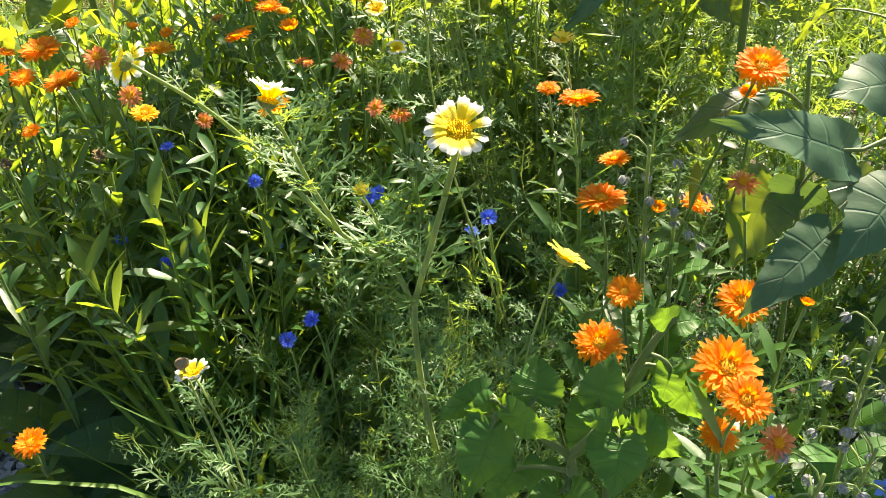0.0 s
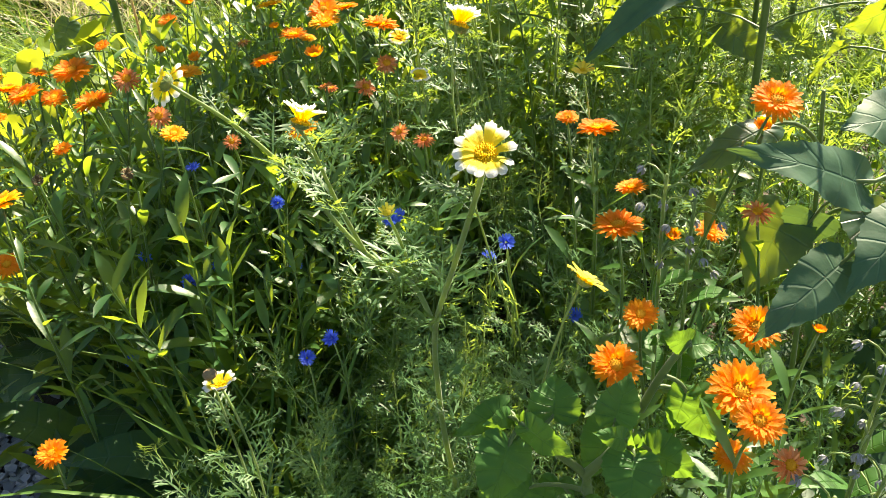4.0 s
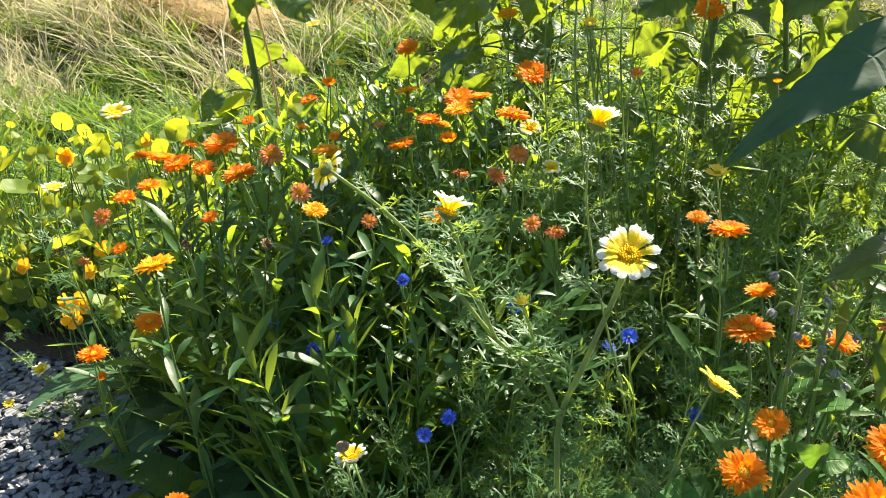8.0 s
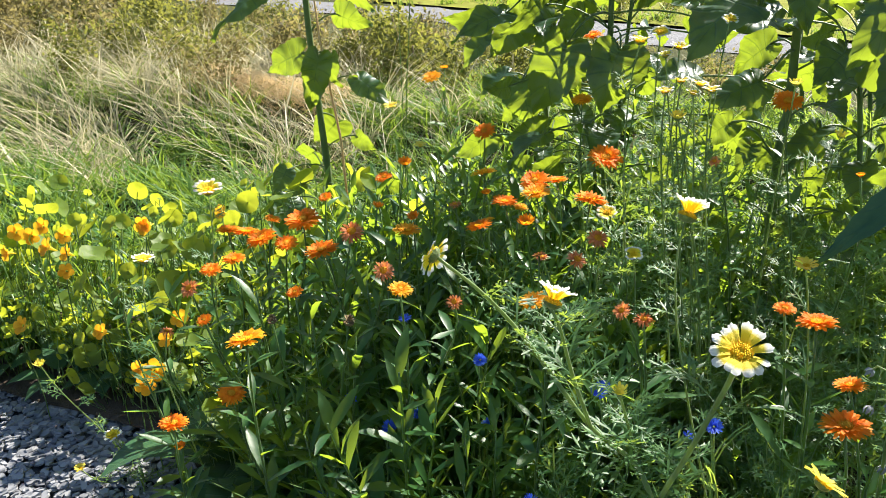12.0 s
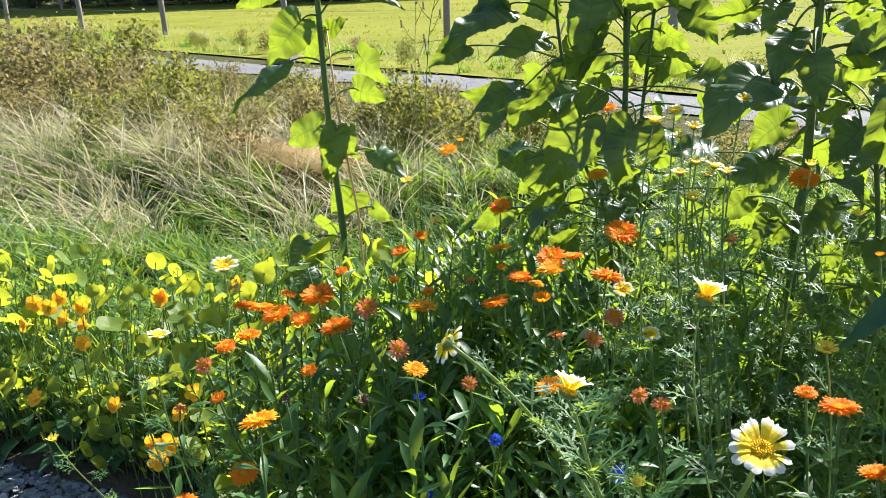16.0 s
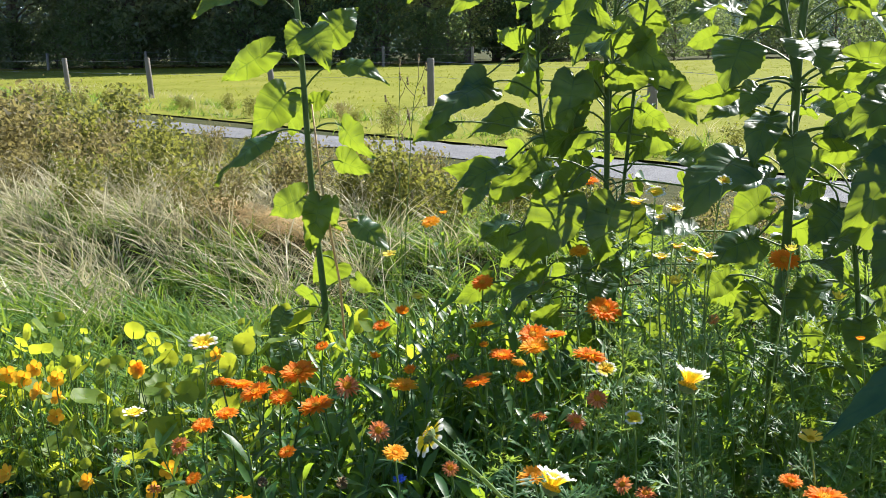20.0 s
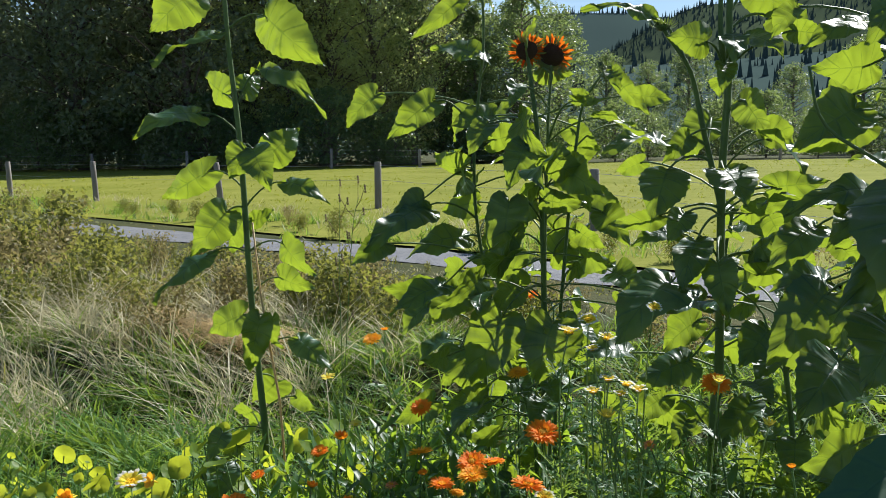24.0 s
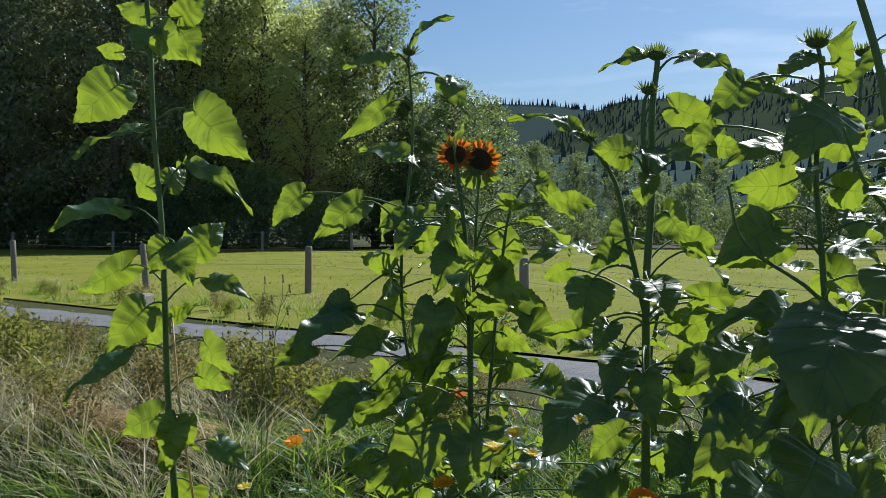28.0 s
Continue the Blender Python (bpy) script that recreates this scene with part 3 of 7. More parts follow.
CORNFLOWERS = [
    (-0.21, 0.99, 0.54), (-0.25, 0.98, 0.51), (0.05, 1.14, 0.62),
    (0.02, 1.16, 0.58), (-0.51, 1.21, 0.5), (-0.6, 1.25, 0.52),
    (-0.47, 1.26, 0.5), (-0.51, 1.33, 0.66), (-0.36, 1.31, 0.6),
    (-0.12, 1.15, 0.66), (-0.35, 1.33, 0.45), (0.16, 1.11, 0.5),
    (-0.67, 1.23, 0.3), (-0.61, 1.28, 0.5), (-0.52, 1.23, 0.48),
    (-0.53, 1.28, 0.45), (0.05, 1.07, 0.66), (-0.12, 1.07, 0.7),
]
NASTURTIUM_FLOWERS = [
    (-1.73, 1.7, 0.35), (-1.79, 2.0, 0.5), (-1.89, 1.98, 0.5),
    (-1.69, 1.86, 0.45), (-1.49, 1.71, 0.35), (-1.27, 1.56, 0.3),
    (-1.33, 1.63, 0.3), (-1.27, 1.6, 0.32), (-1.2, 1.64, 0.45),
    (-1.42, 2.29, 0.5), (-1.6, 2.13, 0.5), (-1.77, 1.9, 0.5),
    (-1.96, 2.0, 0.5), (-1.91, 2.06, 0.5), (-1.96, 1.95, 0.45),
    (-1.83, 2.05, 0.42), (-1.59, 2.13, 0.5), (-1.23, 1.62, 0.4),
]
LONE_STEM = [
    (-1.2, 2.65, 0.5), (-1.21, 2.65, 0.69), (-1.23, 2.65, 1.01),
    (-1.24, 2.65, 1.37), (-1.25, 2.65, 1.59), (-1.27, 2.65, 1.83),
    (-1.28, 2.65, 2.09), (-1.29, 2.65, 2.27), (-1.29, 2.65, 2.38),
]
LONE_LEAVES = [
    (1.97, (-1.39, 2.65, 2.01), (-1.53, 2.6, 1.89), 0.18), (1.87, (-1.16, 2.7, 1.93), (-0.97, 2.65, 1.77), 0.18), (1.89, (-1.3, 2.62, 1.87), (-1.47, 2.53, 1.78), 0.07),
    (1.65, (-1.31, 2.7, 1.68), (-1.41, 2.75, 1.76), 0.12), (1.67, (-1.25, 2.7, 1.69), (-1.22, 2.75, 1.74), 0.1), (1.66, (-1.18, 2.7, 1.76), (-0.94, 2.6, 1.6), 0.08),
    (1.56, (-1.39, 2.65, 1.62), (-1.56, 2.55, 1.55), 0.11), (1.48, (-1.16, 2.7, 1.48), (-1.09, 2.75, 1.56), 0.13), (1.49, (-1.2, 2.6, 1.5), (-1.25, 2.55, 1.41), 0.12),
    (1.49, (-1.18, 2.6, 1.5), (-1.11, 2.53, 1.37), 0.12), (1.37, (-1.36, 2.65, 1.43), (-1.54, 2.65, 1.34), 0.11), (1.32, (-1.09, 2.65, 1.39), (-0.95, 2.65, 1.32), 0.08),
]
LONE_LEAVES_B = [
    (1.28, (-1.28, 2.6, 1.3), (-1.4, 2.55, 1.16), 0.14), (1.27, (-1.27, 2.7, 1.27), (-1.34, 2.75, 1.15), 0.11), (1.23, (-1.24, 2.7, 1.26), (-1.19, 2.75, 1.29), 0.11),
    (1.13, (-1.11, 2.65, 1.19), (-1.0, 2.6, 1.09), 0.11), (1.03, (-1.15, 2.7, 1.07), (-1.04, 2.7, 1.03), 0.11), (1.12, (-1.38, 2.65, 1.15), (-1.55, 2.6, 1.0), 0.1),
    (0.93, (-1.26, 2.65, 0.95), (-1.4, 2.65, 0.88), 0.12), (0.92, (-1.18, 2.6, 0.95), (-1.24, 2.6, 0.76), 0.1), (0.79, (-1.07, 2.65, 0.87), (-0.96, 2.65, 0.77), 0.09),
    (2.17, (-1.26, 2.6, 2.17), (-1.28, 2.55, 2.09), 0.11), (2.17, (-1.24, 2.6, 2.16), (-1.13, 2.55, 2.07), 0.13), (2.15, (-1.21, 2.7, 2.2), (-1.15, 2.7, 2.08), 0.12),
]
LONE_LEAVES_C = [
    (2.22, (-1.29, 2.65, 2.22), (-1.4, 2.65, 2.26), 0.08), (2.22, (-1.2, 2.68, 2.22), (-1.12, 2.7, 2.29), 0.1), (2.08, (-1.38, 2.65, 2.11), (-1.47, 2.65, 2.13), 0.06),
    (0.94, (-1.16, 2.65, 0.94), (-1.13, 2.63, 0.84), 0.09), (0.72, (-1.17, 2.7, 0.71), (-1.27, 2.7, 0.63), 0.14),
]
RED_STEM = [
    (-0.22, 2.25, 0.69), (-0.22, 2.25, 0.96), (-0.22, 2.25, 1.17),
    (-0.23, 2.25, 1.48), (-0.25, 2.25, 1.66), (-0.26, 2.25, 1.74),
]
RED_STEM_B = [
    (-0.25, 2.3, 0.67), (-0.34, 2.3, 0.95), (-0.4, 2.3, 1.25),
    (-0.41, 2.3, 1.48), (-0.38, 2.3, 1.78), (-0.39, 2.3, 1.98),
    (-0.39, 2.3, 2.02),
]
RED_STEM_C = [
    (-0.21, 2.3, 0.68), (-0.22, 2.3, 0.95), (-0.22, 2.3, 1.25),
    (-0.21, 2.3, 1.55), (-0.2, 2.3, 1.7), (-0.2, 2.3, 1.73),
]
RED_STEM_D = [
    (-0.2, 2.35, 0.66), (-0.19, 2.35, 0.94), (-0.16, 2.35, 1.31),
    (-0.14, 2.35, 1.49), (-0.12, 2.35, 1.6), (-0.07, 2.35, 1.68),
    (-0.04, 2.35, 1.69),
]
RED_LEAVES = [
    (1.98, (-0.43, 2.25, 2.01), (-0.55, 2.25, 1.97), 0.07), (2.03, (-0.37, 2.27, 2.06), (-0.27, 2.27, 2.1), 0.06), (1.94, (-0.29, 2.28, 1.94), (-0.23, 2.28, 1.84), 0.07),
    (1.88, (-0.43, 2.25, 1.88), (-0.56, 2.2, 1.78), 0.06), (1.7, (-0.4, 2.3, 1.74), (-0.53, 2.35, 1.76), 0.09), (1.69, (-0.36, 2.25, 1.72), (-0.42, 2.25, 1.73), 0.04),
    (1.52, (-0.51, 2.25, 1.62), (-0.63, 2.2, 1.52), 0.09), (1.69, (-0.23, 2.3, 1.7), (-0.15, 2.3, 1.68), 0.09), (1.5, (-0.14, 2.25, 1.61), (-0.06, 2.25, 1.61), 0.03),
    (1.61, (-0.11, 2.25, 1.62), (-0.15, 2.25, 1.64), 0.03), (1.68, (-0.03, 2.25, 1.66), (0.05, 2.25, 1.57), 0.05), (1.7, (-0.26, 2.22, 1.75), (-0.23, 2.2, 1.81), 0.06),
]
RED_LEAVES_LOW = [
    (1.44, (-0.43, 2.25, 1.44), (-0.52, 2.3, 1.47), 0.09), (1.41, (-0.53, 2.2, 1.36), (-0.6, 2.15, 1.32), 0.09), (1.32, (-0.53, 2.2, 1.34), (-0.66, 2.1, 1.24), 0.11),
    (1.26, (-0.44, 2.3, 1.25), (-0.6, 2.3, 1.19), 0.1), (1.44, (-0.25, 2.12, 1.5), (-0.29, 2.05, 1.39), 0.09), (1.44, (-0.2, 2.15, 1.47), (-0.08, 2.15, 1.38), 0.09),
    (1.38, (-0.21, 2.15, 1.36), (-0.11, 2.15, 1.35), 0.07), (1.32, (-0.29, 2.1, 1.36), (-0.32, 2.05, 1.16), 0.11), (1.21, (-0.29, 2.3, 1.16), (-0.44, 2.35, 1.18), 0.12),
    (1.12, (-0.31, 2.1, 1.07), (-0.39, 2.08, 0.89), 0.15), (1.09, (-0.18, 2.08, 1.06), (-0.22, 2.04, 0.91), 0.16), (1.2, (-0.48, 2.2, 1.13), (-0.61, 2.15, 1.06), 0.09),
]
RED_LEAVES_MID = [
    (1.31, (-0.21, 2.4, 1.26), (-0.08, 2.45, 1.2), 0.09), (1.25, (-0.21, 2.4, 1.18), (-0.11, 2.4, 1.27), 0.11), (1.49, (-0.38, 2.4, 1.51), (-0.25, 2.4, 1.55), 0.09),
    (1.58, (-0.38, 2.4, 1.55), (-0.3, 2.4, 1.62), 0.08), (1.31, (-0.46, 2.4, 1.3), (-0.4, 2.4, 1.43), 0.09), (1.19, (-0.38, 2.42, 1.2), (-0.29, 2.42, 1.27), 0.11),
    (1.1, (-0.47, 2.35, 1.09), (-0.55, 2.3, 1.0), 0.11), (1.13, (-0.16, 2.4, 1.15), (-0.04, 2.4, 1.17), 0.09), (1.01, (-0.16, 2.4, 0.93), (-0.08, 2.4, 0.99), 0.13),
    (1.4, (-0.18, 2.4, 1.45), (-0.08, 2.4, 1.49), 0.08), (1.01, (-0.46, 2.3, 0.94), (-0.43, 2.25, 0.82), 0.14), (1.52, (-0.16, 2.38, 1.54), (-0.08, 2.38, 1.48), 0.07),
]
TALL_STEM = [
    (0.19, 1.95, 0.82), (0.2, 1.95, 0.95), (0.2, 1.95, 1.18),
    (0.2, 1.95, 1.43), (0.21, 1.95, 1.62), (0.21, 1.95, 1.8),
    (0.22, 1.95, 1.9), (0.22, 1.95, 1.93),
]
TALL_STEM_B = [
    (0.2, 1.95, 1.35), (0.16, 1.95, 1.52), (0.13, 1.95, 1.65),
    (0.08, 1.95, 1.73), (0.07, 1.95, 1.75),
]
TALL_STEM_C = [
    (0.2, 1.93, 1.63), (0.19, 1.93, 1.73), (0.19, 1.93, 1.81),
    (0.2, 1.93, 1.85),
]
TALL_LEAVES = [
    (1.92, (0.21, 1.97, 1.94), (0.1, 1.97, 1.9), 0.05), (1.89, (0.28, 1.98, 1.93), (0.4, 2.0, 1.89), 0.07), (1.76, (0.26, 2.0, 1.82), (0.37, 2.03, 1.78), 0.09),
    (1.67, (0.05, 1.95, 1.77), (-0.1, 1.95, 1.79), 0.05), (1.64, (0.16, 1.9, 1.71), (0.08, 1.87, 1.72), 0.09), (1.64, (0.21, 1.89, 1.72), (0.21, 1.83, 1.66), 0.07),
    (1.64, (0.24, 1.95, 1.72), (0.31, 1.9, 1.67), 0.12), (1.73, (0.31, 2.03, 1.77), (0.41, 2.05, 1.73), 0.1), (1.5, (0.07, 1.9, 1.5), (-0.06, 1.85, 1.47), 0.07),
    (1.5, (0.18, 2.03, 1.55), (0.13, 2.05, 1.46), 0.12), (1.49, (0.24, 2.03, 1.58), (0.3, 2.05, 1.55), 0.12), (1.45, (0.08, 1.87, 1.44), (0.05, 1.83, 1.34), 0.12),
]
TALL_LEAVES_LOW = [
    (1.43, (0.19, 1.82, 1.44), (0.23, 1.78, 1.37), 0.13), (1.36, (0.07, 1.9, 1.34), (-0.04, 1.9, 1.32), 0.06), (1.31, (0.14, 1.85, 1.29), (0.11, 1.8, 1.18), 0.09),
    (1.26, (0.09, 1.8, 1.21), (-0.02, 1.75, 1.09), 0.17), (1.24, (0.26, 1.9, 1.26), (0.37, 1.9, 1.29), 0.07), (1.21, (0.27, 1.9, 1.21), (0.39, 1.9, 1.26), 0.09),
    (1.16, (0.29, 1.85, 1.1), (0.23, 1.82, 1.03), 0.11), (1.19, (0.1, 1.95, 1.3), (0.01, 1.95, 1.27), 0.07), (1.33, (0.25, 1.92, 1.34), (0.34, 1.92, 1.38), 0.07),
    (1.36, (0.3, 1.9, 1.4), (0.41, 1.9, 1.41), 0.07), (1.26, (0.18, 1.8, 1.25), (0.2, 1.78, 1.14), 0.08), (1.06, (0.13, 1.85, 1.03), (0.02, 1.85, 0.97), 0.1),
]
RIGHT_STEM = [
    (0.52, 1.6, 0.95), (0.5, 1.6, 1.15), (0.48, 1.6, 1.39),
    (0.47, 1.6, 1.52), (0.46, 1.6, 1.65), (0.47, 1.6, 1.8),
    (0.46, 1.6, 1.88),
]
RIGHT_STEM_B = [
    (0.56, 1.5, 1.08), (0.54, 1.5, 1.27), (0.44, 1.5, 1.43),
    (0.32, 1.5, 1.52), (0.29, 1.5, 1.62),
]
RIGHT_POLE = [
    (0.52, 1.35, 1.3), (0.51, 1.35, 1.53), (0.46, 1.35, 1.62),
    (0.43, 1.35, 1.7),
]
RIGHT_LEAVES = [
    (1.84, (0.45, 1.6, 1.86), (0.39, 1.6, 1.81), 0.06), (1.84, (0.5, 1.62, 1.84), (0.52, 1.6, 1.91), 0.07), (1.8, (0.44, 1.62, 1.78), (0.3, 1.6, 1.8), 0.06),
    (1.79, (0.52, 1.65, 1.81), (0.59, 1.65, 1.87), 0.07), (1.75, (0.48, 1.54, 1.75), (0.38, 1.5, 1.66), 0.13), (1.69, (0.41, 1.6, 1.7), (0.3, 1.6, 1.66), 0.07),
    (1.65, (0.43, 1.65, 1.63), (0.33, 1.65, 1.63), 0.09), (1.63, (0.51, 1.65, 1.62), (0.59, 1.65, 1.62), 0.08), (1.53, (0.41, 1.6, 1.53), (0.29, 1.6, 1.48), 0.08),
    (1.51, (0.5, 1.63, 1.52), (0.57, 1.6, 1.48), 0.09), (1.41, (0.41, 1.55, 1.41), (0.27, 1.52, 1.37), 0.07), (1.45, (0.49, 1.65, 1.47), (0.57, 1.65, 1.43), 0.09),
]
RIGHT_LEAVES_LOW = [
    (1.39, (0.4, 1.23, 1.43), (0.34, 1.17, 1.28), 0.19), (1.38, (0.44, 1.3, 1.39), (0.29, 1.25, 1.25), 0.1), (1.31, (0.44, 1.3, 1.31), (0.5, 1.3, 1.26), 0.11),
    (1.26, (0.37, 1.25, 1.23), (0.32, 1.2, 1.16), 0.13), (1.23, (0.32, 1.45, 1.25), (0.23, 1.45, 1.13), 0.11), (1.31, (0.33, 1.5, 1.26), (0.24, 1.5, 1.24), 0.09),
    (1.26, (0.32, 1.35, 1.16), (0.25, 1.3, 1.08), 0.11), (1.42, (0.41, 1.55, 1.39), (0.33, 1.5, 1.32), 0.09), (1.49, (0.5, 1.35, 1.49), (0.5, 1.3, 1.39), 0.1),
    (1.61, (0.49, 1.35, 1.61), (0.52, 1.3, 1.54), 0.08), (1.18, (0.44, 1.35, 1.16), (0.5, 1.35, 1.12), 0.1), (1.37, (0.32, 1.55, 1.35), (0.24, 1.55, 1.27), 0.08),
]
NEAR_LEAVES = [
    (0.9, (0.41, 0.75, 0.915), (0.27, 0.71, 0.972), 0.065), (0.83, (0.386, 0.70, 0.855), (0.299, 0.645, 0.803), 0.06), (0.89, (0.45, 0.72, 0.89), (0.385, 0.665, 0.848), 0.07),
    (0.97, (0.495, 0.85, 0.945), (0.4, 0.8, 0.955), 0.085), (1.2, (0.36, 1.08, 1.11), (0.16, 0.98, 0.98), 0.085),
    (0.83, (0.47, 1.03, 0.73), (0.46, 1.03, 0.68), 0.08),
]
YOUNG_LEAVES = [
    ((0.06, 0.58, 0.721), (0.034, 0.54, 0.666), 0.06, 0), ((0.076, 0.58, 0.743), (0.125, 0.57, 0.712), 0.037, 2), ((0.055, 0.62, 0.73), (0.001, 0.61, 0.701), 0.034, 3),
    ((0.103, 0.61, 0.729), (0.107, 0.65, 0.753), 0.055, 1), ((0.162, 0.6, 0.733), (0.181, 0.64, 0.763), 0.044, 1), ((0.172, 0.58, 0.729), (0.138, 0.57, 0.746), 0.025, 3),
    ((0.181, 0.58, 0.707), (0.172, 0.54, 0.665), 0.063, 0), ((0.198, 0.61, 0.69), (0.255, 0.6, 0.662), 0.049, 0), ((0.246, 0.66, 0.716), (0.274, 0.64, 0.671), 0.056, 0),
    ((0.24, 0.65, 0.733), (0.226, 0.64, 0.679), 0.034, 0), ((0.127, 0.58, 0.631), (0.085, 0.55, 0.637), 0.04, 3), ((0.135, 0.58, 0.633), (0.171, 0.55, 0.637), 0.039, 3),
    ((0.083, 0.63, 0.613), (0.047, 0.62, 0.572), 0.042, 0), ((0.171, 0.67, 0.664), (0.14, 0.65, 0.6), 0.056, 0), ((0.06, 0.6, 0.738), (0.034, 0.59, 0.734), 0.023, 0),
    ((0.112, 0.64, 0.611), (0.102, 0.62, 0.568), 0.042, 0), ((0.239, 0.66, 0.785), (0.208, 0.65, 0.805), 0.031, 0), ((0.239, 0.66, 0.781), (0.269, 0.67, 0.777), 0.033, 1),
]
YOUNG_STEM = [
    (0.141, 0.6, 0.591), (0.138, 0.6, 0.638), (0.137, 0.6, 0.66),
    (0.112, 0.6, 0.686), (0.086, 0.6, 0.71), (0.07, 0.6, 0.723),
]
YOUNG_STEM_B = [
    (0.137, 0.6, 0.661), (0.153, 0.6, 0.682), (0.168, 0.6, 0.702),
    (0.184, 0.6, 0.698),
]
YOUNG_STEM_C = [
    (0.186, 0.66, 0.66), (0.197, 0.66, 0.697), (0.214, 0.66, 0.742),
    (0.227, 0.66, 0.769), (0.239, 0.66, 0.788),
]


# ---- ground ----
def strip(name, centre, width, z, mat, label, category, edge=0.12, seed=1, step=0.35):
    """A sheet along a line with uneven edges."""
    rng = random.Random(seed)
    pts = []
    for a, b in zip(centre[:-1], centre[1:]):
        a, b = Vector((*a, 0)), Vector((*b, 0))
        n = max(1, int((b - a).length / step))
        pts += [a.lerp(b, i / n) for i in range(n)]
    pts.append(Vector((*centre[-1], 0)))
    s = Shape()
    rows = []
    for i, p in enumerate(pts):
        d = (pts[min(i + 1, len(pts) - 1)] - pts[max(0, i - 1)]).normalized()
        sd = Vector((-d.y, d.x, 0))
        w = width / 2
        rows.append([p + sd * q * (w + (rng.uniform(-edge, edge) if abs(q) == 1 else 0)) + Vector((0, 0, z + rng.uniform(-0.006, 0.01) - 0.012 * abs(q))) for q in (-1, -0.5, 0, 0.5, 1)])
    s.grid(rows)
    ob = part(name, s, mat)
    return tagged(ob, label, category, kind="structure")


def hill_noise(x, y):
    return 0.10 * noise.noise((x * 0.35, y * 0.35, 0)) + 0.04 * noise.noise((x * 1.3, y * 1.3, 5))


def ground_height(x, y):
    """Level by the bed, gently uneven in the meadow."""
    if y < 2.9 or y > 40 or y > 10.9 - 0.62 * x:
        return 0.0
    k = min(1.0, (y - 2.9) / 2.0)
    # a hollow, then the overgrown bank that falls slowly to the track
    e = y - 4.5 + 0.12 * x
    hollow = -0.10 * math.exp(-((e + 0.5) / 0.5) ** 2)
    rise = 0.13 * (min(1.0, max(0.0, (e + 0.25) / 0.55)) ** 2) * math.exp(-max(0.0, e - 0.3) / 1.8)
    side = min(1.0, max(0.0, (1.2 - x) / 1.5))
    path = abs(y - (9.75 - 0.62 * x)) if x < 3 else 9
    flat = min(1.0, max(0.0, (path - 1.2) / 1.5))
    return (hill_noise(x, y) + (hollow + rise) * side) * k * flat


def build_ground():
    xs = [-3000, -1000, -400, -150, -80, -50] + [-40 + i for i in range(20)] + [-20 + 0.5 * i for i in range(80)] + [20, 25, 30, 40, 50, 80, 150, 400, 1000, 3000]
    ys = [-3000, -600, -100, -20, -5, -2] + [0.25 * i for i in range(28)] + [7 + 0.5 * i for i in range(46)] + [30 + i * 2 for i in range(16)] + [65, 80, 120, 300, 800, 1500, 3500]
    s = Shape()
    s.grid([[Vector((x, y, ground_height(x, y) if abs(x) < 40 else 0)) for x in xs] for y in ys])
    tagged(part("ground", s, M_GROUND), "uneven green meadow ground with thin yellowing grass", "ground", kind="structure")


build_ground()


def build_pasture():
    s = Shape()
    rows = []
    for y in [9 + i for i in range(13)] + [24 + i * 2.5 for i in range(17)]:
        x0 = (10.6 - y) / 0.62 if y < 22 else -18.4 - (y - 22) * 2.9
        row = []
        for f in (i / 40 for i in range(41)):
            x = x0 + (90 - x0) * f ** 1.6
            fall = -0.25 * min(20, x - 5) if x > 5 and y < 18 else 0
            row.append(Vector((x, y + fall, 0.03 + 0.012 * noise.noise((x * 0.4, y * 0.3, 0)))))
        rows.append(row)
    s.grid(rows)
    tagged(part("pasture", s, M_PASTURE), "short bright yellow-green grazed pasture", "pasture", kind="structure")


build_pasture()
strip("path", [(-60, 40), (-26, 23.5), (-10.3, 15.4), (-5.9, 13.1), (-3.1, 11.8), (0.2, 9.7), (2.9, 8.1), (7, 6.2), (20, 1)], 1.15, 0.02, M_GRAVEL,
      "pale grey gravel track crossing the meadow", "gravel path")


def bed_edge(x):
    """Where the planted bed begins, seen from the slate walk."""
    if x < -1.3:
        return 1.72 + (-1.3 - x) * 0.18
    if x < -0.35:
        return 1.72 - (x + 1.3) * 1.05
    return 0.72 - (x + 0.35) * 0.5 if x < 0.2 else 0.445


def build_bed():
    s = Shape()
    xs = [-3.4 + 0.12 * i for i in range(50)]
    s.grid([[Vector((x, bed_edge(x) + (2.85 - bed_edge(x)) * f, 0.012 + 0.03 * noise.noise((x * 4, f * 9, 0)) + 0.02)) for x in xs] for f in (i / 14 for i in range(15))])
    tagged(part("flower_bed_soil", s, M_SOIL), "dark crumbly garden soil under the flowers", "soil", kind="structure")
    s = Shape()
    s.grid([[Vector((x, -3 + (bed_edge(x) + 0.06 + 3) * f, 0.006)) for x in xs] for f in (0, 0.3, 0.6, 0.8, 1)])
    walkway = tagged(part("slate_walk", s, M_SLATE_BED), "garden walk of loose grey slate chips", "slate chip path", kind="structure")
    return walkway


slate_walk = build_bed()


